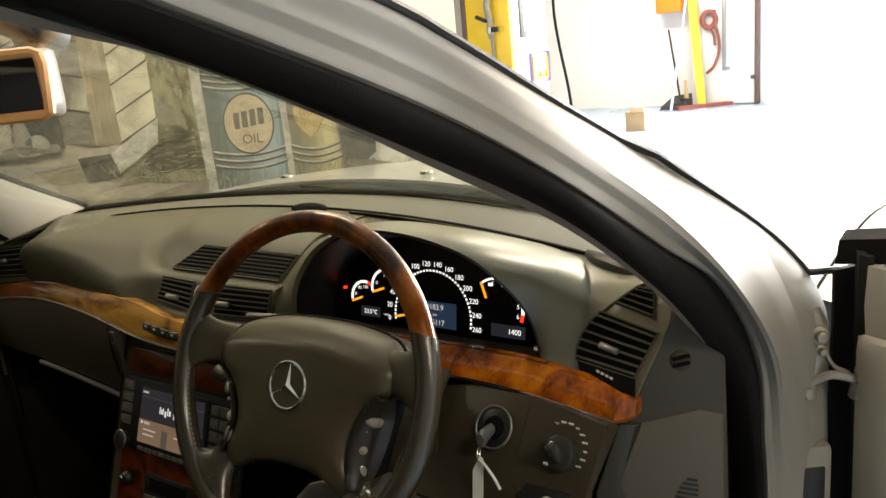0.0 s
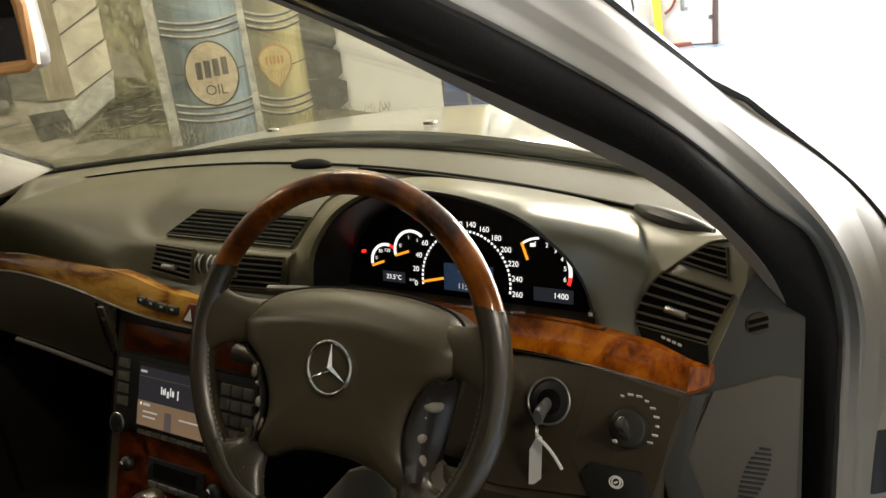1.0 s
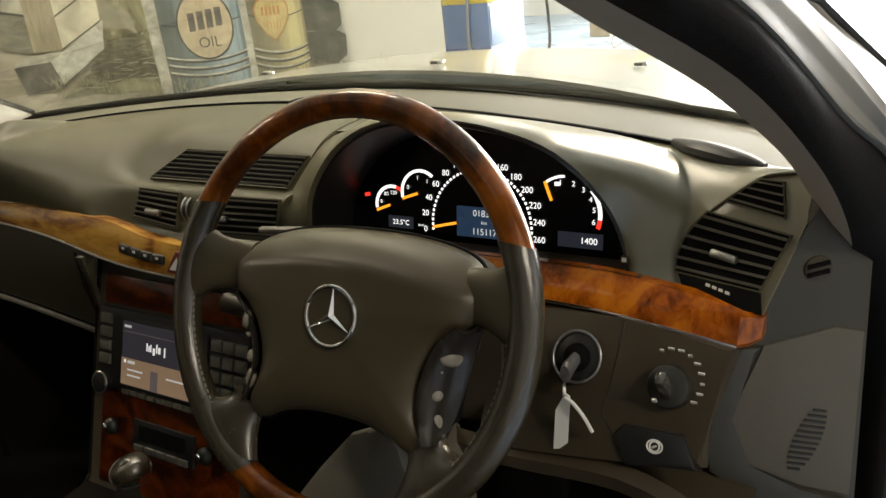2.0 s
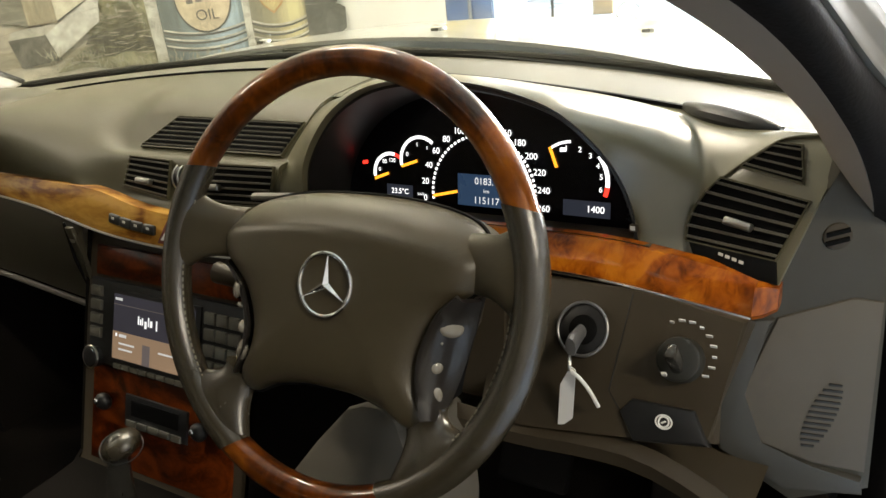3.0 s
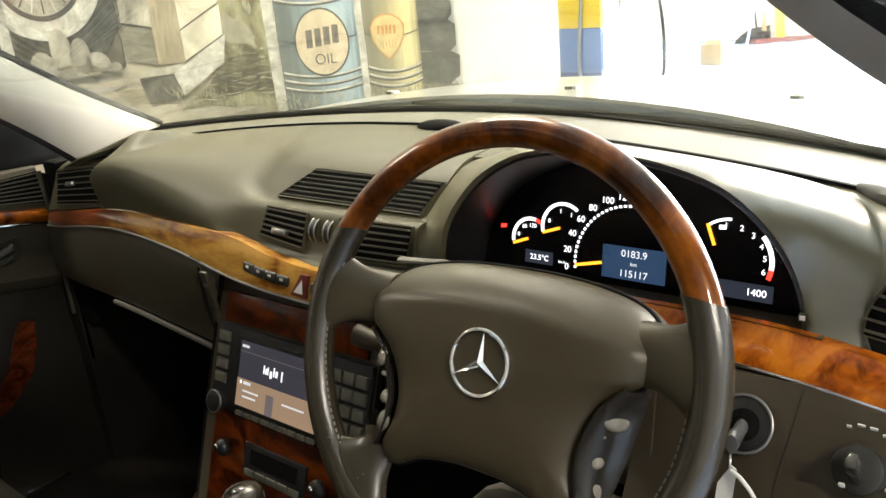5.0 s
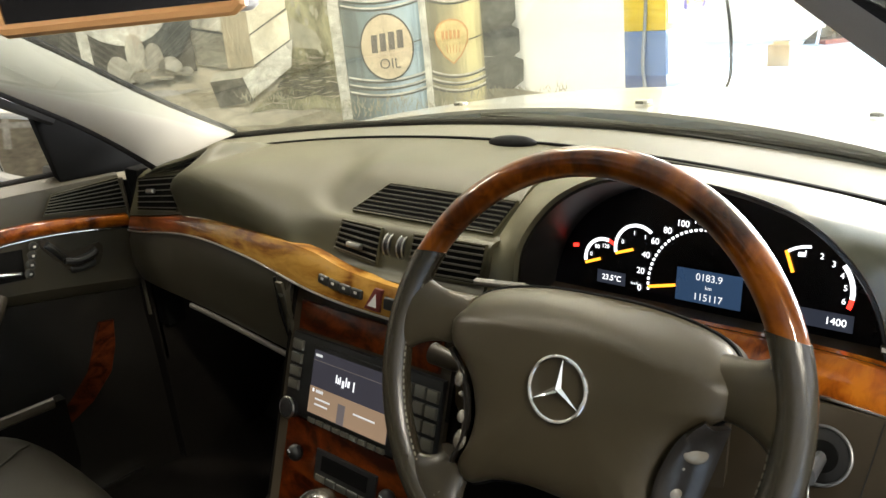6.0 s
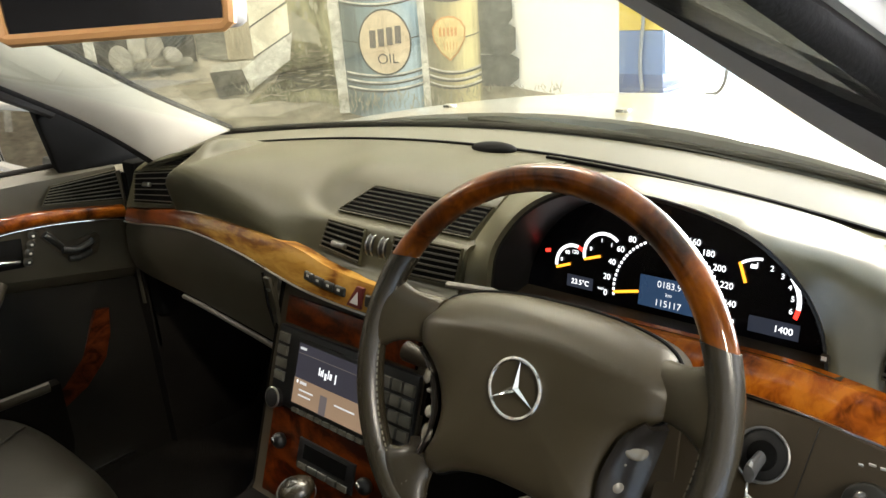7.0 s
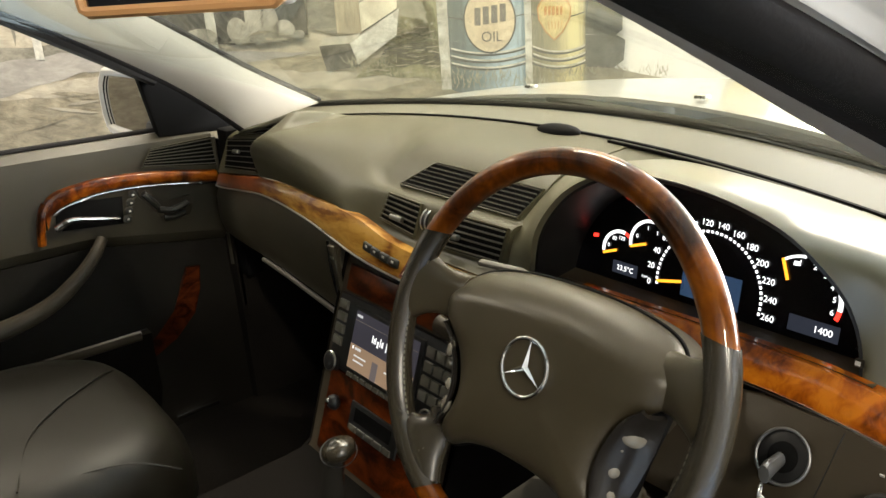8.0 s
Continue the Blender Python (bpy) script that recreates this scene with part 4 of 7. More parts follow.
# driver side pillar: trim, seal and painted flange run down round the door opening
P_TRIM = curve3([(0.505, -0.30, 1.262), (0.533, -0.155, 1.214), (0.598, 0.007, 1.115), (0.648, 0.097, 1.055), (0.687, 0.168, 0.993), (0.702, 0.222, 0.946), (0.708, 0.255, 0.915), (0.705, 0.29, 0.84), (0.705, 0.33, 0.64), (0.705, 0.34, 0.42)], 48)
P_BIN = curve3([(0.535, -0.38, 1.288), (0.555, -0.188, 1.220), (0.613, -0.038, 1.137), (0.679, 0.058, 1.067), (0.717, 0.146, 0.989), (0.733, 0.228, 0.915), (0.735, 0.298, 0.845), (0.735, 0.350, 0.74), (0.735, 0.365, 0.639), (0.735, 0.37, 0.40)], 48)
P_BOUT = curve3([(0.585, -0.42, 1.315), (0.597, -0.236, 1.249), (0.632, -0.058, 1.1715), (0.690, 0.033, 1.102), (0.728, 0.148, 1.019), (0.760, 0.215, 0.965), (0.775, 0.293, 0.861), (0.775, 0.325, 0.74), (0.775, 0.337, 0.666), (0.775, 0.345, 0.40)], 48)
P_MID = curve3([(0.59, -0.4028, 1.3342), (0.616, -0.1731, 1.2551), (0.637, -0.0445, 1.2013), (0.687, 0.0386, 1.1356), (0.74, 0.1447, 1.0489), (0.784, 0.205, 0.965), (0.8, 0.289, 0.862), (0.8, 0.335, 0.75), (0.8, 0.355, 0.663), (0.8, 0.36, 0.4)], 48)
P_OUT = curve3([(0.585, -0.3942, 1.3638), (0.628, -0.1052, 1.2558), (0.638, -0.0346, 1.225), (0.663, 0.0645, 1.1693), (0.693, 0.2023, 1.0965), (0.769, 0.3067, 0.9969), (0.815, 0.335, 0.88), (0.82, 0.36, 0.77), (0.82, 0.37, 0.66), (0.82, 0.37, 0.4)], 48)


def between(a, b, f, lift=0.0, out=V((0, -1, 0))):
    return [p.lerp(q, f) + out * lift for p, q in zip(a, b)]


part("pillar_trim", sheet([P_TRIM[:30], between(P_TRIM, P_BIN, 0.5, 0.004)[:30], P_BIN[:30]], 0.002), "grey_trim", car, "grey cloth pillar trim")
OUTW = V((0.5, -0.8, 0.1))
part("door_seal", sheet([P_BIN] + [between(P_BIN, P_BOUT, f, 0.014 * math.sin(math.pi * f) ** 0.7, OUTW) for f in (0.08, 0.2, 0.35, 0.5, 0.65, 0.8, 0.92)] + [P_BOUT], 0.002), "rubber", car, "black rubber door seal")
# pressed section of the flange: steep out of the seal, two shallow beads, then the outer edge
SECTION = [(0, 0, -0.004), (0, 0.12, 0.0080), (0, 0.20, 0.0082), (0, 0.42, 0.0042), (0, 0.50, 0.0040), (0, 0.70, 0.0066), (0, 0.77, 0.0064), (0, 0.88, 0.0036), (1, 0.02, 0.0032), (1, 0.20, 0.0036), (1, 0.48, 0.0060), (1, 0.60, 0.0058), (1, 0.85, 0.0024), (1, 1, 0)]
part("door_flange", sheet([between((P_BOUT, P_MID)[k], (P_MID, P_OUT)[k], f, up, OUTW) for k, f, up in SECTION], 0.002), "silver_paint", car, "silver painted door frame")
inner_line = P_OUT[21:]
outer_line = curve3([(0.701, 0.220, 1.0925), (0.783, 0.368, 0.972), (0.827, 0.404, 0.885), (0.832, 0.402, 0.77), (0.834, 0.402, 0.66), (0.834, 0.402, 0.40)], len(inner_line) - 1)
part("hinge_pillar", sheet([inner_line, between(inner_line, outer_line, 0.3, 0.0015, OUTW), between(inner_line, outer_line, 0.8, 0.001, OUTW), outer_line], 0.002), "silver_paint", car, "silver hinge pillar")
part("pillar_moulding", sweep(P_OUT[:21] + outer_line[:9] + [V((0.84, 0.43, 0.925)), V((0.85, 0.47, 0.925))], circle(0.0045, 8)), "black_plastic", car, "dark windscreen moulding")
# added sheet that blackens the open hinge gap as shade would
part("gap_dark_sheet", sheet([[V((0.832, 0.410, z)), V((0.85, 0.432, z)), V((0.90, 0.445, z))] for z in span(0.93, 0.30, 6)], 0.004), "rubber", car, "black sheet for the shade in the hinge gap")

# passenger side pillar in pale cloth
L_A = curve3([(-0.70, 0.445, 0.935), (-0.675, 0.27, 1.034), (-0.63, 0.06, 1.163), (-0.57, -0.20, 1.300), (-0.53, -0.36, 1.355)], 24)
L_B = curve3([(-0.705, 0.275, 0.905), (-0.715, 0.20, 0.975), (-0.70, 0.10, 1.046), (-0.655, -0.10, 1.162), (-0.60, -0.36, 1.290)], 24)
part("pillar_trim", sheet([L_A, between(L_A, L_B, 0.25, 0.013, V((0.7, -0.3, 0.3))), between(L_A, L_B, 0.6, 0.016, V((0.7, -0.3, 0.3))), between(L_A, L_B, 0.9, 0.007, V((0.7, -0.3, 0.3))), L_B], 0.004), "pillar_trim", car, "pale beige cloth pillar trim")
part("pillar_seal", sweep([p + V((-0.004, 0.006, 0.004)) for p in L_A], circle(0.005, 8)), "rubber", car)
part("pillar_edge", sweep([p + V((-0.004, -0.002, -0.004)) for p in L_B], circle(0.006, 8)), "rubber", car)

# hinge with bolts and the check strap on the driver side
HN = (0.6, -0.8, 0.1)
part("hinge", sweep(curve3([(0.8195, 0.377, 0.893), (0.826, 0.375, 0.868), (0.8245, 0.370, 0.838), (0.819, 0.364, 0.808), (0.8135, 0.360, 0.784)], 18), lambda f: [(a * (0.55 + 0.45 * math.sin(math.pi * f)), b) for a, b in circle(0.013, 12, 0.0045)], up=HN), "worn_steel", car, "worn steel hinge plate")
part("hinge_ridge", tube(curve3([(0.8165, 0.367, 0.880), (0.8205, 0.362, 0.850), (0.8180, 0.358, 0.825), (0.8115, 0.354, 0.795)], 14), 0.0022, 8), "worn_steel", car)
for x, y, z, r in ((0.829, 0.366, 0.866, 0.0068), (0.830, 0.368, 0.847, 0.0045), (0.8195, 0.355, 0.801, 0.0068)):
    hb = part("hinge_bolt", disc((x + 0.004, y - 0.006, z), HN, r, 0.011, 0.002, 12), "worn_steel", car, "zinc hinge bolt")
    part("washer", disc((x, y, z), HN, r * 1.6, 0.005, 0.0015, 20), "worn_steel", hb)
part("check_strap", sweep(curve3([(0.818, 0.362, 0.808), (0.829, 0.364, 0.815), (0.841, 0.369, 0.820), (0.856, 0.376, 0.817), (0.872, 0.386, 0.809)], 18), circle(0.0042, 10, 0.0055)), "worn_steel", car, "steel door check arm")
part("strap_bracket", sweep(curve3([(0.833, 0.371, 0.850), (0.836, 0.373, 0.838), (0.843, 0.376, 0.827), (0.856, 0.381, 0.820)], 14), circle(0.0028, 8)), "worn_steel", car)
kn = part("strap_knuckle", disc((0.868, 0.383, 0.812), (0.2, -0.1, 1), 0.009, 0.022, 0.003, 20), "worn_steel", car, "round pivot of the check arm")
part("pin", disc((0.868, 0.383, 0.828), (0.2, -0.1, 1), 0.006, 0.008, 0.001, 12), "satin_chrome", kn)
part("sill_ledge", box((0.820, 0.380, 0.565), (0.040, 0.026, 0.325), pose(0, 0, 0, 0, 0, 37), 0.008), "silver_paint", car, "silver ledge on the pillar")
part("cable_slot", box((0.822, 0.372, 0.660), (0.028, 0.014, 0.085), pose(0, 0, 0, 0, 0, 37), 0.004), "black_plastic", car, "black wiring slot")

# open driver door
ddoor = thing("driver_door", "open silver driver door with dark inner trim", "door", (1.0, 0.40, 0.30))
part("edge_seal", sheet([[V((0.862, 0.415, z)), V((0.868, 0.395, z)), V((0.876, 0.388, z))] for z in span(0.30, 0.955, 8)], 0.008), "rubber", ddoor, "black rubber door edge seal")
rows = []
for z, o in ((0.32, 0.012), (0.50, 0.010), (0.70, 0.006), (0.845, 0.0), (0.856, 0.004), (0.862, 0.014), (0.90, 0.012), (0.945, 0.014)):
    rows.append([V((0.873, 0.388 + o, z)), V((0.88, 0.376 + o, z)), V((0.90, 0.365 + o, z)), V((1.30, 0.20 + o, z)), V((1.80, 0.0 + o, z))])
part("inner_trim", sheet(rows, 0.012), "door_lining", ddoor, "grey door lining")
part("outer_skin", sheet([[V((0.885, 0.435, z)), V((1.32, 0.26, z)), V((1.82, 0.06, z))] for z in (0.28, 0.60, 0.95)], 0.01), "silver_paint", ddoor)
part("window_seal", sheet([[p + V((0, 0.0, 0.0)), p + V((0.002, -0.012, 0.004)), p + V((0.004, -0.004, 0.030)), p + V((0.006, 0.030, 0.034))] for p in (V((0.832, 0.425, 0.932)), V((0.862, 0.412, 0.938)), V((0.90, 0.384, 0.948)), V((1.30, 0.215, 0.95)), V((1.80, 0.02, 0.95)))], 0.006), "void", ddoor, "black window seal")

# ---- dashboard ----
dash = thing("dashboard", "olive-grey soft plastic dashboard with burl wood strips", "dashboard", (0, 0.35, 0.70))


def far_edge(x):
    return V((x, 0.60 - 0.33 * x * x, 0.952 - 0.05 * x * x))


def seam(x):
    return V((x, 0.43 - 0.21 * x * x, 0.965 - (0.085 if x > 0 else 0.10) * x * x))


XS = span(-0.76, 0.74, 60)
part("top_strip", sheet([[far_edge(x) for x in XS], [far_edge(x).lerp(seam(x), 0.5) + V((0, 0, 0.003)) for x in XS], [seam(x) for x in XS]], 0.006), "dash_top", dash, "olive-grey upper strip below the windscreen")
part("demister_groove", sweep([seam(x) + V((0, 0.002, 0.0022)) for x in span(-0.66, 0.60, 50)], [(-0.0024, -0.003), (0.0024, -0.003), (0.0024, 0.0008), (-0.0024, 0.0008)]), "void", dash, "dark demister groove")
slot = part("demister_slot", sweep([seam(x) + V((0, -0.011, 0.0018)) for x in span(0.115, 0.47, 30)], [(-0.0036, -0.003), (0.0036, -0.003), (0.0036, 0.001), (-0.0036, 0.001)]), "void", dash, "black demister slot")
part("slot_lip", sweep([seam(x) + V((0, -0.0108, 0.0030)) for x in span(0.118, 0.468, 30)], [(-0.0007, -0.001), (0.0007, -0.001), (0.0007, 0.0006), (-0.0007, 0.0006)]), "dash_top", slot)

TRIM = [(-0.80, 0.232, 0.815, 0.222, 0.790), (-0.70, 0.213, 0.827, 0.203, 0.803), (-0.48, 0.200, 0.8555, 0.187, 0.831), (-0.29, 0.180, 0.864, 0.167, 0.831), (-0.136, 0.163, 0.866, 0.150, 0.817), (-0.05, 0.156, 0.853, 0.146, 0.812), (0.06, 0.158, 0.845, 0.150, 0.808), (0.16, 0.165, 0.845, 0.157, 0.810)]
TRIM_R = [(0.24, 0.215, 0.852, 0.197, 0.823), (0.467, 0.222, 0.851, 0.202, 0.823), (0.531, 0.222, 0.849, 0.202, 0.820), (0.607, 0.221, 0.839, 0.201, 0.811), (0.668, 0.217, 0.829, 0.199, 0.803)]


def trim_top(x):
    y, z, _, _ = table(x, TRIM)
    return V((x, y, z))


def centre_profile(x):
    s = seam(x)
    return [s, s + V((0, -0.07, -0.002)), V((x, 0.300, 0.957)), V((x, 0.264, 0.9425)), V((x, 0.243, 0.9245)), V((x, 0.222, 0.9065)), V((x, 0.207, 0.905)), V((x, 0.198, 0.900)), V((x, 0.189, 0.878)), V((x, 0.180, 0.856)), V((x, 0.166, 0.848))]


def end_vent_plane(x, z, off=0.0):
    return V((x, 0.232 - 0.08 * (x + 0.69) + 0.50 * (z - 0.862) - off, z))


def soft(f):
    f = min(1, max(0, f))
    return f * f * (3 - 2 * f)


cols = []
for x in span(-0.748, -0.112, 106):
    s, t = seam(x), trim_top(x)
    k = soft((-0.15 - x) / 0.34)
    pad_line = bezier(s, s + V((0, -0.150 - 0.050 * k, -0.007 + 0.010 * k)), t + V((0, 0.008 - 0.036 * k, 0.042 + 0.058 * k)), t + V((0, 0.004, 0.001)), 30)
    top = 0.953 + 0.30 * (min(x, -0.49) + 0.536)
    vent_line = curve3([s, s.lerp(end_vent_plane(x, top), 0.55) + V((0, 0, 0.004)), end_vent_plane(x, top), end_vent_plane(x, top - 0.02), end_vent_plane(x, 0.5 * (top - 0.02 + t.z)), end_vent_plane(x, t.z + 0.002)], 30)
    w = soft((x + 0.215) / 0.10)
    col = []
    for j, (v, p, q) in enumerate(zip(vent_line, pad_line, curve3(centre_profile(x), 30))):
        edge = table(j / 30, [(0, -0.485), (0.35, -0.478), (0.55, -0.512), (0.75, -0.545), (1, -0.553)])[0]
        bank = soft((x - edge) / 0.022)
        col.append(v.lerp(p, bank).lerp(q, w))
    cols.append(col)
part("passenger_top", sheet(cols, 0.006), "dash", dash, "smooth olive-grey passenger side pad")

# centre panel with its vents
part("centre_panel", sheet([curve3(centre_profile(x), 40) for x in span(-0.113, 0.15, 10)], 0.006), "dash", dash, "olive-grey centre vent panel", 50)
back_line = [p for p in curve3(centre_profile(0.149), 40) if p.y > 0.305]
part("top_fillet", sheet([[V((x, p.y, p.z + seam(x).z - seam(0.149).z - 0.0015)) for p in back_line] for x in span(0.147, 0.27, 6)], 0.004), "dash", dash)


def grille(name, corners, slats, parent, normal, label, knob=None, tall=0.0018, side=()):
    """A vent: frame, flat black plate for the shaded hollow, slats and a chrome thumb slider. Corners: top left, top
    right, bottom right, bottom left.
    """
    tl, tr, br, bl = [V(c) for c in corners]
    n = V(normal).normalized()
    near = [tl, *[V(p) for p in side], bl]
    rim = [tl, tr, br, *near[:0:-1]]
    g = part(name, plate([p + n * 0.0015 for p in rim], n, 0.001), "void", parent, label)
    part("vent_frame", sweep([p + n * 0.002 for p in rim], [(-0.0009, -0.003), (0.0009, -0.003), (0.0009, 0.0015), (-0.0009, 0.0015)], True, up=n), "dash", g)
    for k in range(slats):
        f = (k + 0.5) / slats
        at = f * (len(near) - 1)
        i = min(int(at), len(near) - 2)
        a, b = near[i].lerp(near[i + 1], at - i), tr.lerp(br, f)
        d = (b - a)
        a, b = a + d * 0.01, b - d * 0.01
        u = (tl - bl).normalized()
        part("slat", loft([[p + u * -tall / 2 + n * 0.002, p + u * tall / 2 + n * 0.003, p + u * (tall / 2 - 0.0003) + n * 0.0052, p + u * (-tall / 2 - 0.0005) + n * 0.0046] for p in (a, b)]), "slat_plastic", g)
    if knob:
        c = V(knob)
        r = (tr - tl).normalized()
        m = facing(c + n * 0.010, r, n.cross(r))
        part("slider", box((0, 0, 0), (0.026, 0.0075, 0.008), None, 0.002), "satin_chrome", g, "chrome thumb slider").data.transform(m)
    return g


NU = (0, -0.643, 0.766)
grille("upper_vent", [(-0.062, 0.260, 0.939), (0.148, 0.258, 0.938), (0.136, 0.223, 0.908), (-0.104, 0.223, 0.908)], 7, dash, NU, "black slatted upper centre vent", tall=0.0014)
NL = (0, -0.94, 0.34)
grille("centre_vent", [(-0.094, 0.197, 0.904), (-0.020, 0.196, 0.902), (-0.022, 0.180, 0.858), (-0.104, 0.183, 0.866)], 6, dash, NL, "black slatted centre vent", (-0.058, 0.187, 0.876))
grille("centre_vent", [(0.036, 0.196, 0.902), (0.147, 0.197, 0.904), (0.144, 0.182, 0.862), (0.032, 0.180, 0.858)], 6, dash, NL, "black slatted centre vent", (0.060, 0.187, 0.877))
for x in (-0.008, 0.016):
    w = part("vent_wheel", disc((x + 0.004, 0.201, 0.880), (1, 0, 0), 0.0165, 0.008, 0.001, 32), "black_plastic", dash, "ribbed thumb wheel with chrome edges")
    for e in (-0.0045, 0.0045):
        part("wheel_rim", ring((x + e, 0.201, 0.880), (1, 0, 0), 0.0168, 0.0011, 32, 8), "satin_chrome", w)

# wood strips
def strip(name, rows, mat, x0, x1, n, bulge, label):
    rings = []
    for x in span(x0, x1, n):
        ty, tz, by, bz = table(x, rows)
        t, b = V((x, ty, tz)), V((x, by, bz))
        ring_ = []
        for f in span(0, 1, 6):
            ring_.append(t.lerp(b, f) + V((0, -bulge * math.sin(math.pi * min(1, max(0, f))) ** 0.45, 0.0)))
        ring_ += [b + V((0, 0.014, 0)), t + V((0, 0.014, 0))]
        rings.append(ring_)
    return part(name, loft(rings), mat, dash, label, 40)


left_strip = strip("wood_strip", TRIM, "burl_reflecting", -0.752, 0.16, 48, 0.002, "burl wood strip with a golden reflection in its colour")
right_strip = strip("wood_strip", TRIM_R, "burl_wood", 0.24, 0.656, 24, 0.002, "orange-brown burl wood strip")
ty, tz, by, bz = table(0.656, TRIM_R)
tipr = []
for s, x in ((1.0, 0.6565), (0.98, 0.664), (0.72, 0.674)):
    c = V((x, (ty + by) / 2 - 0.004 + (x - 0.6565) * 0.7, (tz + bz) / 2))
    tipr.append([c + V((0, dy * s, dz * s)) for dy, dz in ((0.016, 0.013), (-0.004, 0.0135), (-0.008, 0.004), (-0.014, -0.008), (-0.010, -0.013), (0.014, -0.013))])
part("strip_end", loft(tipr), "burl_wood", right_strip, "polished wood end cap", 20)
part("chrome_line", sweep([V((x, table(x, TRIM)[2] - 0.002, table(x, TRIM)[3] - 0.001)) for x in span(-0.752, 0.16, 40)], circle(0.0016, 6)), "satin_chrome", left_strip, "thin chrome line")
part("chrome_line", sweep([V((x, table(x, TRIM_R)[2] - 0.002, table(x, TRIM_R)[3] - 0.001)) for x in span(0.24, 0.655, 30)], circle(0.0018, 6)), "chrome", right_strip, "thin chrome line")
# switches in the strip with the hazard button
def on_strip(x, f, off):
    """A pose on the strip's face: x along it, y up it, z out of it."""
    ends = []
    for q in (x - 0.01, x + 0.01):
        ty, tz, by, bz = table(q, TRIM)
        ends.append((V((q, ty, tz)), V((q, by, bz))))
    c = (ends[0][0].lerp(ends[0][1], f) + ends[1][0].lerp(ends[1][1], f)) / 2
    along = ends[1][0].lerp(ends[1][1], f) - ends[0][0].lerp(ends[0][1], f)
    m = facing(c, along, ends[0][0] - ends[0][1])
    return m @ Matrix.Translation((0, 0, off + 0.002))


for k in range(4):
    sw = part("switch", box((0, 0, 0), (0.0205, 0.0125, 0.006), None, 0.0025, 3), "switch_black", left_strip, "black rocker switch")
    sw.data.transform(on_strip(-0.094 + 0.0215 * k, 0.55, 0.001))
    part("mark", box((0, 0, 0), (0.005, 0.003, 0.0006)), "mark_grey", sw).data.transform(on_strip(-0.094 + 0.0215 * k, 0.52, 0.0042))
hz = part("hazard_button", plate([(-0.012, -0.014, 0), (0.014, -0.014, 0), (0.017, 0.015, 0), (0.004, 0.015, 0)], (0, 0, 1), 0.006, 0.0015), "red_button", left_strip, "dark red hazard button")
hz.data.transform(on_strip(-0.002, 0.55, 0.004))
part("triangle", plate([(-0.005, -0.009, 0), (0.010, -0.009, 0), (0.0075, 0.008, 0)], (0, 0, 1), 0.001), "tag_white", hz, "white triangle mark").data.transform(on_strip(-0.002, 0.55, 0.0046))
part("switch", box((0, 0, 0), (0.022, 0.016, 0.006), None, 0.0025, 3), "switch_black", left_strip, "black rocker switch").data.transform(on_strip(0.029, 0.55, 0.001))

# passenger lower dash and glovebox
cols = []
for x in span(-0.752, -0.185, 20):
    _, _, by, bz = table(x, TRIM)
    cols.append([V((x, by + 0.004, bz - 0.002)), V((x, by - 0.004, bz - 0.02)), V((x, by - 0.006, bz - 0.06)), V((x, by - 0.004, 0.722)), V((x, by + 0.003, 0.698)), V((x, by + 0.020, 0.690)), V((x, by + 0.20, 0.700))])
gb = part("glovebox", sheet(cols, 0.006), "glovebox_plastic", dash, "dark grey glovebox lid")
part("glovebox_lip", sweep([V((x, table(x, TRIM)[2] + 0.003, 0.689 - 0.004 * (x + 0.4))) for x in span(-0.54, -0.22, 20)], lambda f: circle(0.0045, 8)), "dash_grey", gb, "paler lower lip")
part("lid_gap", sweep([V((-0.199, 0.1455, 0.822)), V((-0.199, 0.1465, 0.77)), V((-0.200, 0.155, 0.722)), V((-0.200, 0.160, 0.698))], circle(0.0022, 6)), "void", gb)
part("lock_plate", box((-0.187, 0.147, 0.790), (0.015, 0.006, 0.056), pose(0, 0, 0, 8, 0, 0), 0.002), "glovebox_plastic", gb)
part("lock", disc((-0.187, 0.1425, 0.801), (0, -1, 0.1), 0.006, 0.003, 0.001), "satin_chrome", gb)
# end vent on the passenger side
NV = V((-0.08, -1, 0.50)).normalized()
grille("end_vent", [end_vent_plane(-0.742, 0.888), end_vent_plane(-0.548, 0.914), end_vent_plane(-0.562, 0.853), end_vent_plane(-0.712, 0.836)], 6, dash, NV, "black slatted end vent", end_vent_plane(-0.662, 0.872))
grille("end_vent", [end_vent_plane(-0.655, 0.914), end_vent_plane(-0.502, 0.951), end_vent_plane(-0.535, 0.922), end_vent_plane(-0.715, 0.896)], 3, dash, NV, "black slatted corner vent")

# instrument hood
FACE_ARCH = curve3([(0.163, 0.222, 0.832), (0.170, 0.240, 0.87), (0.188, 0.260, 0.91), (0.222, 0.274, 0.945), (0.275, 0.281, 0.970), (0.337, 0.284, 0.980), (0.400, 0.284, 0.975), (0.460, 0.280, 0.955), (0.505, 0.270, 0.92), (0.532, 0.254, 0.885), (0.550, 0.232, 0.832)], 48)
# the lip of the hood stands well in front of the dials, least so towards the door
ARCH = curve3([(0.170, 0.206, 0.836), (0.177, 0.201, 0.870), (0.188, 0.197, 0.907), (0.212, 0.193, 0.941), (0.246, 0.190, 0.973), (0.290, 0.189, 0.996), (0.340, 0.189, 1.005), (0.390, 0.189, 1.004), (0.440, 0.190, 0.996), (0.484, 0.196, 0.979), (0.510, 0.216, 0.948), (0.526, 0.240, 0.910), (0.538, 0.248, 0.872), (0.548, 0.236, 0.836)], 48)
TOP_LINE = sorted((p.y, p.z) for p in curve3(centre_profile(0.149), 60))


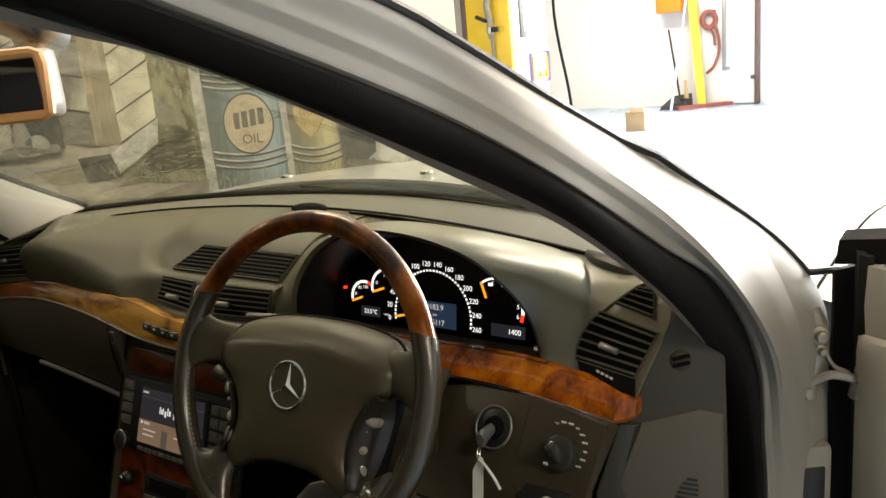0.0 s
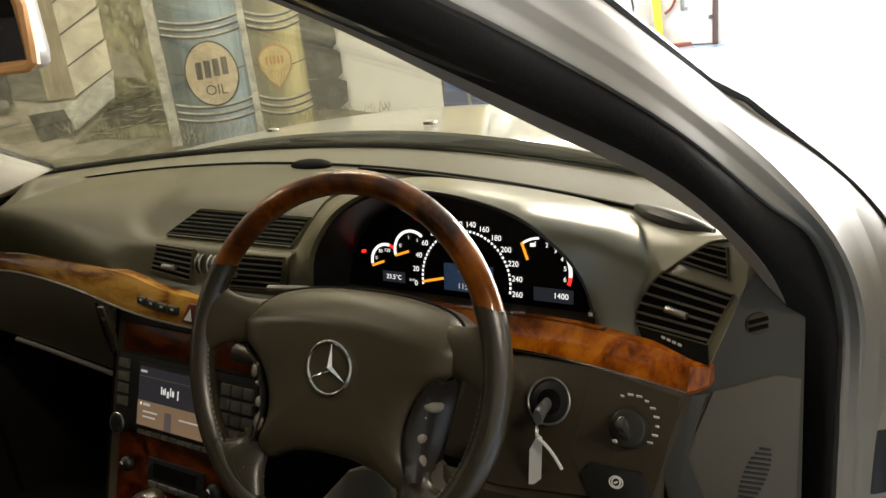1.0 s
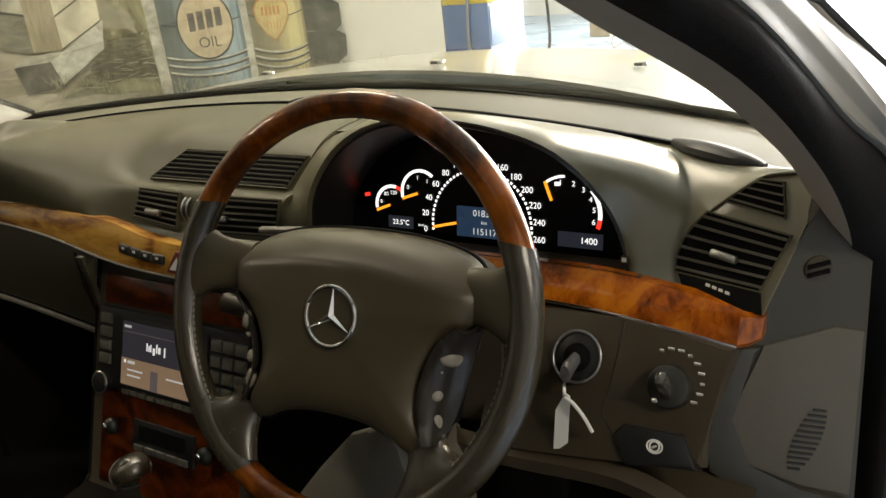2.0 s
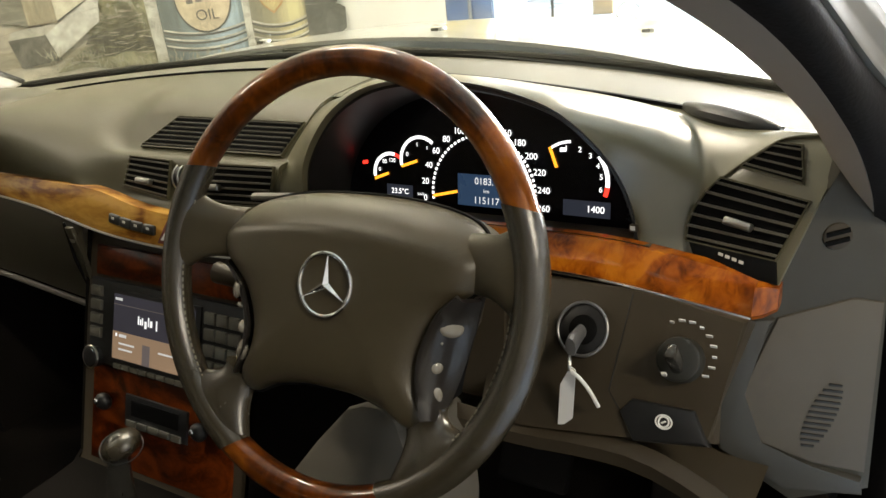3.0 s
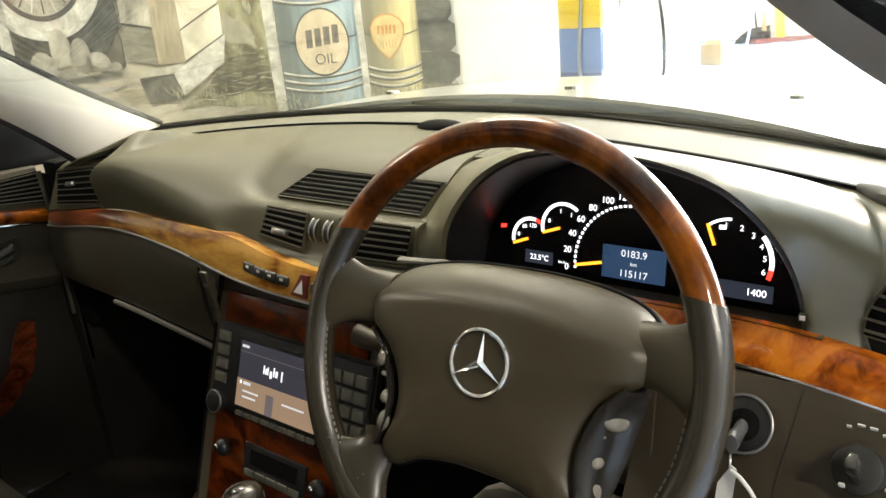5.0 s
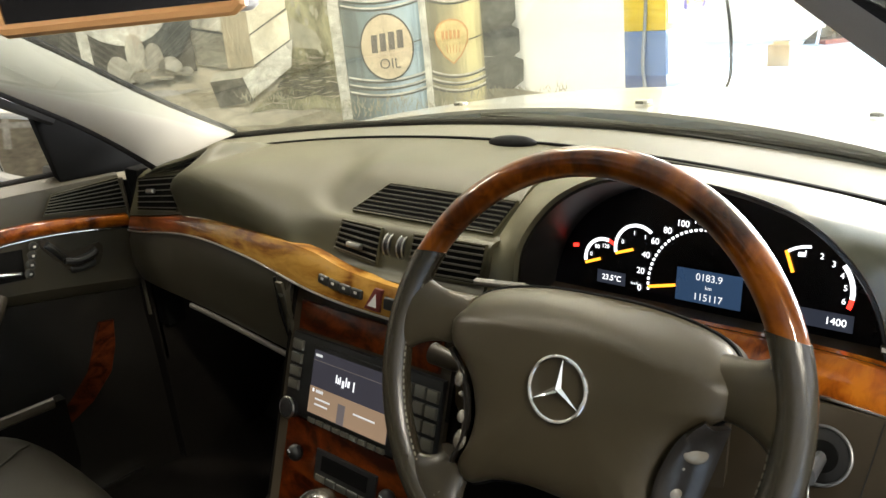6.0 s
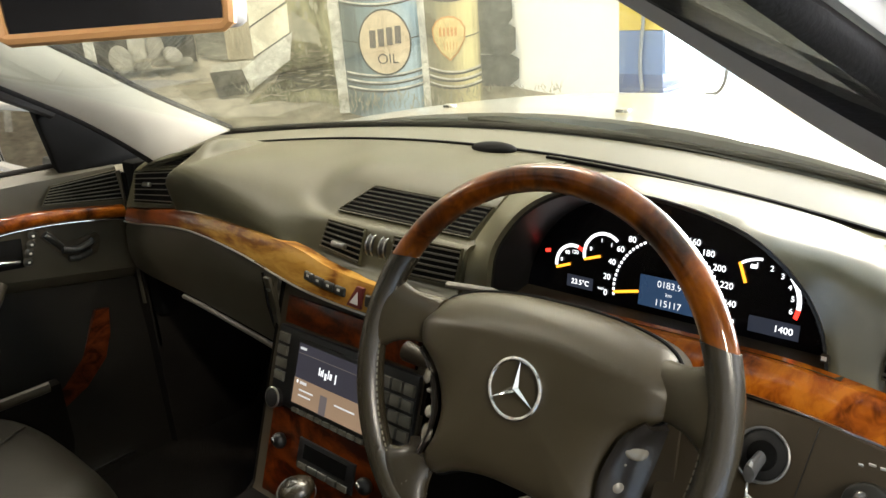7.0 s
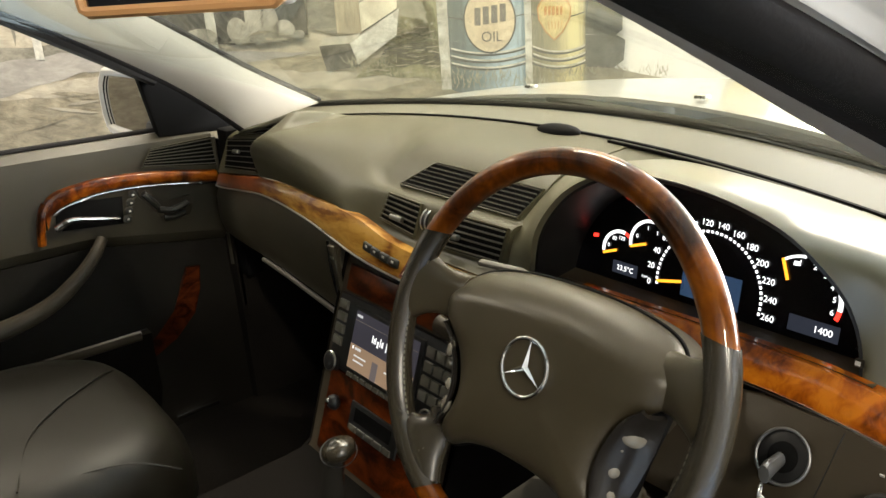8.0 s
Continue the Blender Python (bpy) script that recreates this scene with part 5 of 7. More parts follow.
def top_z(x, y):
    """Height of the dashboard's top beside the hood."""
    for (y0, z0), (y1, z1) in zip(TOP_LINE, TOP_LINE[1:]):
        if y0 <= y <= y1 and y1 > y0:
            return z0 + (z1 - z0) * (y - y0) / (y1 - y0) + seam(x).z - seam(0.149).z
    return seam(x).z


OUTER = [(0.138, 0.182, 0.832), (0.139, 0.196, 0.878)] + [(x, y, top_z(x, y) - 0.004) for x, y in ((0.141, 0.238), (0.150, 0.290), (0.166, 0.340), (0.195, 0.388), (0.240, 0.416))] + [(0.337, 0.406, 0.9535), (0.43, 0.391, 0.949), (0.508, 0.373, 0.9425), (0.562, 0.333, 0.936), (0.587, 0.289, 0.910), (0.586, 0.264, 0.868), (0.586, 0.238, 0.822)]
OUTER = curve3(OUTER, 48)


def lifted(f, up):
    # the hood swells into a shoulder towards the driver's vent
    return [a.lerp(b, f) + V((0, 0, up + 0.003 * soft((a.x - 0.39) / 0.11) * soft((a.z - 0.85) / 0.05) * math.sin(math.pi * f ** 0.55))) for a, b in zip(ARCH, OUTER)]


def face_point(x, z, off=0.0):
    return V((x, 0.2785 + 0.1726 * (z - 0.857) - off, z))


INNER = []
for p in FACE_ARCH:
    x = 0.357 + (p.x - 0.357) * 0.93
    z = max(0.838, 0.84 + (p.z - 0.838) * 0.93)
    INNER.append(face_point(x, z, 0.0))
LIP = [p.lerp(q, 0.10) + V((0, 0.0, -0.002)) for p, q in zip(ARCH, INNER)]
part("instrument_hood", sheet([LIP, ARCH, lifted(0.05, 0.003), lifted(0.12, 0.005), lifted(0.22, 0.006), lifted(0.35, 0.006), lifted(0.5, 0.005), lifted(0.65, 0.004), lifted(0.78, 0.003), lifted(0.9, 0.0015), OUTER], 0.003), "dash_highlit", dash, "rounded olive-grey instrument hood", 60)
clus = part("instrument_panel", plate([face_point(p.x, p.z) for p in INNER], (0, -0.985, 0.17), 0.004), "cluster_face", dash, "black instrument panel with lit gauges")
part("bezel", sheet([LIP, [a.lerp(b, 0.4) + V((0, 0.0, -0.003)) for a, b in zip(ARCH, INNER)], INNER], 0.003), "black_plastic", clus, "dark bezel tunnel")
part("lower_bezel", sheet([[V((x, 0.280, 0.842)), V((x, 0.262, 0.838)), V((x, 0.236, 0.833)), V((x, 0.216, 0.836))] for x in span(0.165, 0.55, 10)], 0.003), "dash_dark", clus, "dark lower bezel")
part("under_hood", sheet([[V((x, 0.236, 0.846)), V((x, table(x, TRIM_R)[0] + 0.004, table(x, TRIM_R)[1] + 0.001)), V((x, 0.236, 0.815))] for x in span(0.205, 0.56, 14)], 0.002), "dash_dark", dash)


def arc_mark(cx, cz, r, a0, a1, wide, mat, n=14, name="scale"):
    ps = [radians(a0 + (a1 - a0) * i / n) for i in range(n + 1)]
    pts = [face_point(cx + (r + wide / 2) * math.cos(a), cz + (r + wide / 2) * math.sin(a), 0.0012) for a in ps]
    pts += [face_point(cx + (r - wide / 2) * math.cos(a), cz + (r - wide / 2) * math.sin(a), 0.0012) for a in reversed(ps)]
    return part(name, plate(pts, (0, -0.985, 0.17), 0.0006), mat, clus)


def needle(x0, z0, x1, z1, w):
    d = V((x1 - x0, z1 - z0)).normalized()
    q = V((-d.y, d.x)) * w / 2
    part("needle", plate([face_point(x0 + q.x, z0 + q.y, 0.002), face_point(x0 - q.x, z0 - q.y, 0.002), face_point(x1 - q.x, z1 - q.y, 0.002), face_point(x1 + q.x, z1 + q.y, 0.002)], (0, -0.985, 0.17), 0.0008), "lit_orange", clus, "glowing orange needle")


def lettered(text, x, z, size, mat="lit_white", align="CENTER"):
    words("lettering", text, size, facing(face_point(x, z, 0.0018), (1, 0, 0), (0, 0.17, 0.985)), mat, clus, "", align)


SC = (0.362, 0.862)
for k in range(40):
    a = 187 - 194 * k / 39
    arc_mark(*SC, 0.0625, a + 1.35, a - 1.35, 0.0024, "lit_white", 2, "tick")
for k in range(14):
    a = radians(187 - 194 * k / 13)
    lettered(str(20 * k), SC[0] + 0.0725 * math.cos(a), SC[1] + 0.0715 * math.sin(a), 0.0095)
needle(0.300, 0.8565, 0.331, 0.8635, 0.003)
arc_mark(0.243, 0.877, 0.0225, 190, 75, 0.0036, "lit_white")
arc_mark(0.243, 0.877, 0.0225, 75, 55, 0.0034, "lit_red", 4)
needle(0.221, 0.8705, 0.240, 0.8775, 0.003)
for a, s in ((165, "0"), (120, "80"), (80, "120")):
    lettered(s, 0.243 + 0.0155 * math.cos(radians(a)), 0.877 + 0.0155 * math.sin(radians(a)), 0.0062)
arc_mark(0.283, 0.894, 0.0255, 195, 50, 0.0034, "lit_white")
needle(0.2585, 0.8865, 0.2795, 0.8935, 0.003)
for a, s in ((160, "0"), (100, "1"), (55, "1")):
    lettered(s, 0.283 + 0.0175 * math.cos(radians(a)), 0.894 + 0.0175 * math.sin(radians(a)), 0.0065)
part("warning_lamp", plate([face_point(0.2035, 0.8855, 0.001), face_point(0.2105, 0.8865, 0.001), face_point(0.2105, 0.8905, 0.001), face_point(0.2035, 0.8895, 0.001)], (0, -0.985, 0.17), 0.0006), "lit_red", clus, "red warning lamp")
RC = (0.463, 0.884)
arc_mark(*RC, 0.0385, 128, 92, 0.0026, "lit_white", name="scale")
arc_mark(*RC, 0.0385, 42, -6, 0.0042, "lit_white")
arc_mark(*RC, 0.0385, -6, -20, 0.0042, "lit_red", 5)
needle(0.4395, 0.9165, 0.4475, 0.8965, 0.003)
for a, s in ((100, "1"), (74, "2"), (52, "3"), (30, "4"), (10, "5"), (-12, "6")):
    lettered(s, RC[0] + 0.0325 * math.cos(radians(a)), RC[1] + 0.0325 * math.sin(radians(a)), 0.0078)
part("mark", plate([face_point(0.4505, 0.912, 0.001), face_point(0.457, 0.9125, 0.001), face_point(0.457, 0.9165, 0.001), face_point(0.4505, 0.916, 0.001)], (0, -0.985, 0.17), 0.0006), "lit_white", clus)


def display(x0, x1, z0, z1, mat, label):
    part("display", plate([face_point(x0, z0, 0.001), face_point(x1, z0, 0.001), face_point(x1, z1, 0.001), face_point(x0, z1, 0.001)], (0, -0.985, 0.17), 0.0006), mat, clus, label)


display(0.237, 0.272, 0.851, 0.865, "display_dim", "small outside temperature display")
lettered("23.5°C", 0.2555, 0.858, 0.0085)
lettered("km/h", 0.284, 0.857, 0.0042)
display(0.3315, 0.401, 0.849, 0.883, "display_blue", "blue trip display")
lettered("0183.9", 0.367, 0.876, 0.0105, "lit_screen")
lettered("km", 0.367, 0.866, 0.0058, "lit_screen")
lettered("115117", 0.367, 0.8555, 0.0105, "lit_screen")
display(0.455, 0.505, 0.849, 0.865, "display_dim", "small clock display")
lettered("1400", 0.490, 0.857, 0.0096)
dotb = part("reset_knob", box((0.541, 0.241, 0.857), (0.008, 0.006, 0.008), None, 0.002), "dash_dark", dash, "small reset knob")
part("mark", box((0.541, 0.2375, 0.858), (0.0045, 0.001, 0.004)), "tag_white", dotb)

# driver side end: vents, end panel, tweeter
def vent_plane(x, z):
    return V((x, 0.247 - 0.294 * (x - 0.633) + 0.53 * (z - 0.865), z))


hood_end = OUTER[34:][::-1]
flow = [(b - a).normalized() for a, b in zip(lifted(0.7, 0.0035), OUTER)][34:][::-1]
cols, lip = [], []
for u in span(0, 1, 26):
    ztop = table(u, [(0, 0.848), (0.08, 0.877), (0.2, 0.893), (0.35, 0.909), (0.5, 0.925), (0.64, 0.938), (1, 0.946)])[0]
    x = 0.578 + (0.674 + (ztop - 0.835) * 0.36 - 0.578) * u
    e = vent_plane(x, ztop)
    s = seam(min(x - 0.035 * (1 - u), 0.72))
    back = bezier(e, e + V((0, 0.020, 0.016 * (1 - u) + 0.004)), s + V((0, -0.045, 0.004)), s, 9)
    col = []
    for k, left in enumerate(hood_end):
        z = 0.829 + (ztop - 0.829) * k / 5
        p = vent_plane(0.578 + (0.674 + (z - 0.835) * 0.36 - 0.578) * u, z) if k < 5 else back[k - 5]
        f = min(1, u / 0.55)
        col.append(left.lerp(p, soft(f)) + flow[k] * (0.03 * f * (1 - f) ** 2))
    cols.append(col)
    lip.append(col[5] + V((0, -0.001, 0.0005)))
part("driver_end", sheet(cols, 0.003), "dash_highlit", dash, "olive-grey driver side vent panel", 70)
part("vent_lip", tube(lip[8:], 0.0015, 8), "dash", dash)
VN = (-0.25, -0.85, 0.45)
g = grille("driver_vent", [vent_plane(0.612, 0.901), vent_plane(0.689, 0.894), vent_plane(0.668, 0.846), vent_plane(0.588, 0.846)], 6, dash, VN, "black slatted driver vent", vent_plane(0.636, 0.867), tall=0.0022, side=[vent_plane(0.6, 0.888), vent_plane(0.591, 0.873), vent_plane(0.587, 0.859)])
grille("driver_vent", [vent_plane(0.656, 0.934), vent_plane(0.677, 0.934), vent_plane(0.682, 0.906), vent_plane(0.628, 0.912)], 4, dash, VN, "black slatted upper driver vent", tall=0.0022)
part("vent_label", plate([vent_plane(x, z) + V((0, -0.004, 0.002)) for x, z in ((0.590, 0.8455), (0.668, 0.8455), (0.671, 0.829), (0.600, 0.829))], (-0.25, -0.85, 0.45), 0.003, 0.0008), "void", g, "black strip below the vent")
for k in range(4):
    x = 0.619 + 0.0062 * k
    part("mark", plate([vent_plane(a, b - 0.0008 * k) + V((0, -0.0046, 0.0023)) for a, b in ((x, 0.843), (x + 0.0042, 0.8426), (x + 0.0042, 0.8402), (x, 0.8406))], (-0.25, -0.85, 0.45), 0.0005), "mark_grey", g)


def end_plane(x, z, off=0.0):
    return V((x, 0.250 + 0.5 * (x - 0.706) - off, z))


EN = (0.447, -0.894, 0)
part("end_panel", plate([end_plane(x, z) for x, z in ((0.664, 0.80), (0.674, 0.835), (0.696, 0.893), (0.708, 0.935), (0.752, 0.925), (0.756, 0.60), (0.690, 0.590), (0.640, 0.640), (0.632, 0.70), (0.648, 0.79))], EN, 0.02, 0.006), "end_plastic", dash, "dark olive-grey end panel beside the door")
part("panel_frame", plate([end_plane(x, z, 0.006) for x, z in ((0.671, 0.791), (0.646, 0.717), (0.662, 0.661), (0.707, 0.634), (0.749, 0.617), (0.751, 0.597), (0.686, 0.608), (0.632, 0.657), (0.624, 0.704), (0.651, 0.792))], EN, 0.016, 0.004), "frame_plastic", dash, "dark blue-grey panel surround")
sp = part("speaker_panel", plate([end_plane(x, z, 0.003) for x, z in ((0.672, 0.791), (0.728, 0.806), (0.750, 0.80), (0.750, 0.622), (0.707, 0.636), (0.663, 0.662), (0.647, 0.717))], EN, 0.006, 0.002), "speaker_cloth", dash, "grey-brown speaker panel")
for k in range(12):
    z = 0.657 + 0.0058 * k
    h = 0.0125 * math.sqrt(max(0.02, 1 - ((z - 0.689) / 0.036) ** 2))
    part("grille_slot", box(end_plane(0.7105 + 0.009 * (k - 5.5) / 5.5, z, 0.0035), (2 * h, 0.002, 0.0020), pose(0, 0, 0, 0, 12, 27)), "black_plastic", sp)
lk = part("lock_disc", disc(end_plane(0.711, 0.864, 0.002), EN, 0.012, 0.005, 0.001), "dash_dark", dash, "round slotted cover")
part("slot", box(end_plane(0.711, 0.868, 0.0025), (0.019, 0.002, 0.004), pose(0, 0, 0, 0, -12, 27)), "void", lk)
part("slot", box(end_plane(0.711, 0.860, 0.0025), (0.019, 0.002, 0.004), pose(0, 0, 0, 0, -12, 27)), "void", lk)
tw = [V((0.553, 0.372, 0.940)), V((0.575, 0.352, 0.9395)), V((0.60, 0.338, 0.938)), V((0.63, 0.325, 0.935)), V((0.652, 0.318, 0.932))]
part("tweeter", sweep(curve3(tw, 16), lambda f: [(a * (0.25 + 0.75 * math.sin(math.pi * (0.04 + 0.92 * f)) ** 0.6), b * (0.25 + 0.75 * math.sin(math.pi * (0.04 + 0.92 * f)) ** 0.6)) for a, b in circle(0.013, 12, 0.011)]), "black_plastic", dash, "black domed speaker grille")
part("sun_sensor", ball((0.016, 0.424, 0.9655), (0.040, 0.020, 0.010)), "void", dash, "black domed light sensor")

# lower driver panel with lock, lamp switch and brake release
def low_plane(x, z, off=0.0):
    return V((x, 0.166 + 0.62 * (z - 0.779) + 0.1 * (0.60 - x) - off, z))


LN = V((-0.1, -1, 0.62)).normalized()
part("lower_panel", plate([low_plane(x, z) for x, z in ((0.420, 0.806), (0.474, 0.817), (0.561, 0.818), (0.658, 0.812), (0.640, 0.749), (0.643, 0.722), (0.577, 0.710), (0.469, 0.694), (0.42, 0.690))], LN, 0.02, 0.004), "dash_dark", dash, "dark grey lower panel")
part("panel_gap", sweep([low_plane(0.556, 0.815, 0.0), low_plane(0.548, 0.739, 0.0), low_plane(0.560, 0.728, 0.0)], circle(0.0006, 6)), "black_plastic", dash)
ig = part("ignition_lock", disc(low_plane(0.515, 0.782, 0.004), LN, 0.024, 0.008, 0.003), "black_plastic", dash, "black ignition lock")
part("lock_ring", ring(low_plane(0.515, 0.782, 0.005), LN, 0.0245, 0.0015), "steel", ig, "thin chrome ring")
part("lock_core", disc(low_plane(0.515, 0.782, 0.006), LN, 0.014, 0.006, 0.002), "void", ig)
dl = part("lamp_switch", disc(low_plane(0.607, 0.781, 0.016), LN, 0.0195, 0.018, 0.004), "switch_black", dash, "black rotary lamp switch")
part("grip", box(low_plane(0.607, 0.781, 0.020), (0.010, 0.014, 0.036), pose(0, 0, 0, 30, -8, 0), 0.003), "button_grey", dl)
part("pointer", box(low_plane(0.6025, 0.789, 0.0275), (0.003, 0.002, 0.010), pose(0, 0, 0, 30, -8, 0)), "tag_white", dl)
part("pointer_dot", box(low_plane(0.6005, 0.774, 0.0275), (0.004, 0.002, 0.004), pose(0, 0, 0, 30, -8, 0)), "mark_grey", dl)
for k in range(9):
    a = radians(120 - 19.5 * k)
    part("mark", box(low_plane(0.608 + 0.0265 * math.cos(a), 0.780 + 0.0225 * math.sin(a), 0.0008), (0.0056 if k % 3 else 0.0036, 0.001, 0.0044), pose(0, 0, 0, 30, 0, 0)), "tag_white", dl)
br = part("brake_release", plate([low_plane(x, z, 0.006) for x, z in ((0.571, 0.741), (0.625, 0.744), (0.641, 0.722), (0.577, 0.711), (0.561, 0.729))], LN, 0.012, 0.004), "black_plastic", dash, "black parking brake release")
part("symbol", ring(low_plane(0.602, 0.731, 0.0068), LN, 0.0044, 0.0008, 20, 6), "tag_white", br)
part("symbol", ring(low_plane(0.602, 0.731, 0.0068), LN, 0.0070, 0.0008, 20, 6, rb=0.0056), "tag_white", br)
part("symbol", box(low_plane(0.602, 0.731, 0.0072), (0.0045, 0.001, 0.0018), pose(0, 0, 0, 30, -35, 0)), "tag_white", br)
cols = []
for x in span(0.22, 0.672, 18):
    z = table(x, [(0.22, 0.668), (0.445, 0.674), (0.557, 0.684), (0.60, 0.682), (0.644, 0.672), (0.68, 0.660)])[0]
    y = low_plane(x, z + 0.012).y
    cols.append([V((x, y + 0.016, z + 0.014)), V((x, y + 0.006, z + 0.008)), V((x, y + 0.006, z + 0.001)), V((x, y + 0.018, z - 0.008)), V((x, y + 0.10, z - 0.022)), V((x, 0.42, z - 0.05))])
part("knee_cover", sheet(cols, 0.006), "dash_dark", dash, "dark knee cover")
part("column_surround", sheet([[V((x, 0.20, 0.83)), V((x, 0.165, 0.80)), V((x, 0.15, 0.72)), V((x, 0.16, 0.69))] for x in span(0.10, 0.44, 8)], 0.005), "dash_dark", dash)

# ---- centre console ----
console = thing("centre_console", "dark centre console with burl wood and a radio", "console", (-0.04, 0.1, 0.26))


def con(x, z, off=0.0):
    return V((x, 0.146 + 0.36 * (z - 0.729) - off, z))


CN = V((0, -0.94, 0.34))
side = [[V((x, 0.60, 0.80)), con(x, 0.806) + V((0, 0.004, 0)), con(x, 0.70), con(x, 0.60), con(x, 0.515), V((x, 0.060, 0.505))] for x in span(-0.187, 0.118, 6)]
part("fascia", sheet(side, 0.006), "dash_dark", console, "dark grey console fascia")
for x in (-0.187, 0.118):
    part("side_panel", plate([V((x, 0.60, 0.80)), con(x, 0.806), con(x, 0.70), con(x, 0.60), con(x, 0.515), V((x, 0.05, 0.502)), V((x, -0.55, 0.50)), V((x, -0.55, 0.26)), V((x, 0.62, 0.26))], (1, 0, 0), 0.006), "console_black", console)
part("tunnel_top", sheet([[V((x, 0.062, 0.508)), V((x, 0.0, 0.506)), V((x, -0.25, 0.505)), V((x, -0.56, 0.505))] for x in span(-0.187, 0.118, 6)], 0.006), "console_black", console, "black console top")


def slab(name, x0, x1, z0, z1, off, thick, mat, parent, label="", bev=0.003):
    return part(name, plate([con(x0, z0, off), con(x1, z0, off), con(x1, z1, off), con(x0, z1, off)], CN, thick, bev), mat, parent, label)


slab("wood_panel", -0.168, 0.095, 0.750, 0.788, 0.004, 0.006, "burl_red", console, "dark red burl panel")
radio = slab("radio", -0.174, 0.108, 0.640, 0.747, 0.007, 0.012, "black_plastic", console, "black radio unit with a lit screen", 0.004)
slab("screen_frame", -0.128, 0.040, 0.648, 0.740, 0.010, 0.004, "black_plastic", radio)
slab("screen", -0.119, 0.032, 0.655, 0.735, 0.0112, 0.001, "screen_dark", radio, "dark grey lit screen", 0)
slab("screen_band", -0.119, 0.032, 0.655, 0.689, 0.0118, 0.001, "screen_tan", radio, "tan lower screen band", 0)
slab("screen_patch", -0.060, -0.046, 0.655, 0.680, 0.0123, 0.001, "screen_mid", radio, "", 0)
slab("screen_line", -0.119, 0.032, 0.7225, 0.7232, 0.0123, 0.0008, "screen_mid", radio, "", 0)
LETTERS = [(-0.070, 0.0016, 0.010, 0), (-0.066, 0.0016, 0.007, 0), (-0.0625, 0.0014, 0.009, 0), (-0.0575, 0.0034, 0.0085, -0.003), (-0.051, 0.0014, 0.011, 0), (-0.0470, 0.0034, 0.0075, 0), (-0.036, 0.0016, 0.012, -0.003)]
for x, w, h, dz in LETTERS:
    slab("lettering_bar", x, x + w, 0.7035 + dz, 0.7035 + dz + h, 0.0124, 0.0008, "lit_screen", radio, "", 0)
for x0, x1, z0, z1, mat in ((-0.115, -0.102, 0.728, 0.731, "lit_dim"), (-0.113, -0.110, 0.683, 0.687, "lit_screen"), (-0.106, -0.092, 0.683, 0.6865, "lit_dim"), (-0.106, -0.076, 0.674, 0.676, "lit_dim"), (-0.106, -0.080, 0.667, 0.669, "lit_dim"), (-0.030, 0.010, 0.674, 0.676, "lit_dim")):
    slab("lettering_bar", x0, x1, z0, z1, 0.0124, 0.0008, mat, radio, "", 0)
for k in range(4):
    slab("button", -0.168, -0.146, 0.727 - 0.0175 * k, 0.740 - 0.0175 * k, 0.012, 0.006, "slat_plastic", radio)
    for j in range(3):
        slab("button", 0.046 + 0.0205 * j, 0.064 + 0.0205 * j, 0.722 - 0.0185 * k, 0.736 - 0.0185 * k, 0.012, 0.006, "slat_plastic", radio)
for k in range(9):
    slab("button", -0.118 + 0.0168 * k, -0.105 + 0.0168 * k, 0.6415, 0.6475, 0.0108, 0.004, "slat_plastic", radio, "", 0.001)
for x in (-0.156, 0.078):
    kn = part("volume_knob", disc(con(x, 0.652, 0.020), CN, 0.0135, 0.016, 0.003), "black_plastic", radio, "round knob with a chrome rim")
    part("knob_rim", ring(con(x, 0.652, 0.017), CN, 0.0142, 0.0016), "satin_chrome", kn)
slab("wood_panel", -0.166, 0.098, 0.514, 0.637, 0.004, 0.006, "burl_red", console, "dark red burl panel")
clim = slab("climate_unit", -0.095, 0.022, 0.572, 0.612, 0.008, 0.006, "black_plastic", console, "black climate control unit")
slab("climate_display", -0.080, 0.008, 0.588, 0.607, 0.0095, 0.001, "void", clim, "", 0)
for k in range(5):
    slab("button", -0.088 + 0.021 * k, -0.070 + 0.021 * k, 0.574, 0.582, 0.011, 0.004, "satin_chrome" if 0 < k < 4 else "slat_plastic", clim, "", 0.001)
for x in (-0.130, 0.050):
    kb = part("climate_knob", ball(con(x, 0.598, 0.014), (0.012, 0.010, 0.012)), "black_plastic", console, "black round climate knob")
    part("knob_mark", ball(con(x - 0.003, 0.601, 0.023), (0.0045, 0.003, 0.0055)), "chrome", kb)

shift = thing("gear_lever", "black leather gear lever with a chrome-edged knob", "gear lever", (-0.008, 0.01, 0.52))
part("shaft", sweep([V((-0.016, 0.004, 0.51)), V((-0.008, 0.002, 0.55)), V((0.006, 0.0, 0.59)), V((0.020, 0.0, 0.622))], lambda f: circle(0.019 - 0.008 * f, 16)), "button_grey", shift, "dark grey tapered shaft")
KNOB = pose(0, 0, 0, 12, -18, -12)
part("knob", ball((0.026, 0.0, 0.632), (0.027, 0.023, 0.015), KNOB, 24), "leather", shift, "rounded leather knob")
part("knob_cap", ball((0.024, -0.003, 0.6395), (0.016, 0.013, 0.0085), KNOB, 16), "button_grey", shift, "glossy dark cap")
part("knob_seam", ring((0.025, 0.0, 0.628), (0.3, -0.2, 0.93), 0.0235, 0.0008, 28, 6), "black_plastic", shift)

# ---- steering wheel ----
TILT, YAW = radians(22.9), radians(0.9)
WC = V((0.3673, 0.0118, 0.8817))
WX = V((math.cos(YAW), math.sin(YAW), 0))
WNRM = V((math.sin(YAW) * math.cos(TILT), -math.cos(YAW) * math.cos(TILT), math.sin(TILT)))
WV = WNRM.cross(WX)
RIM = 0.1755


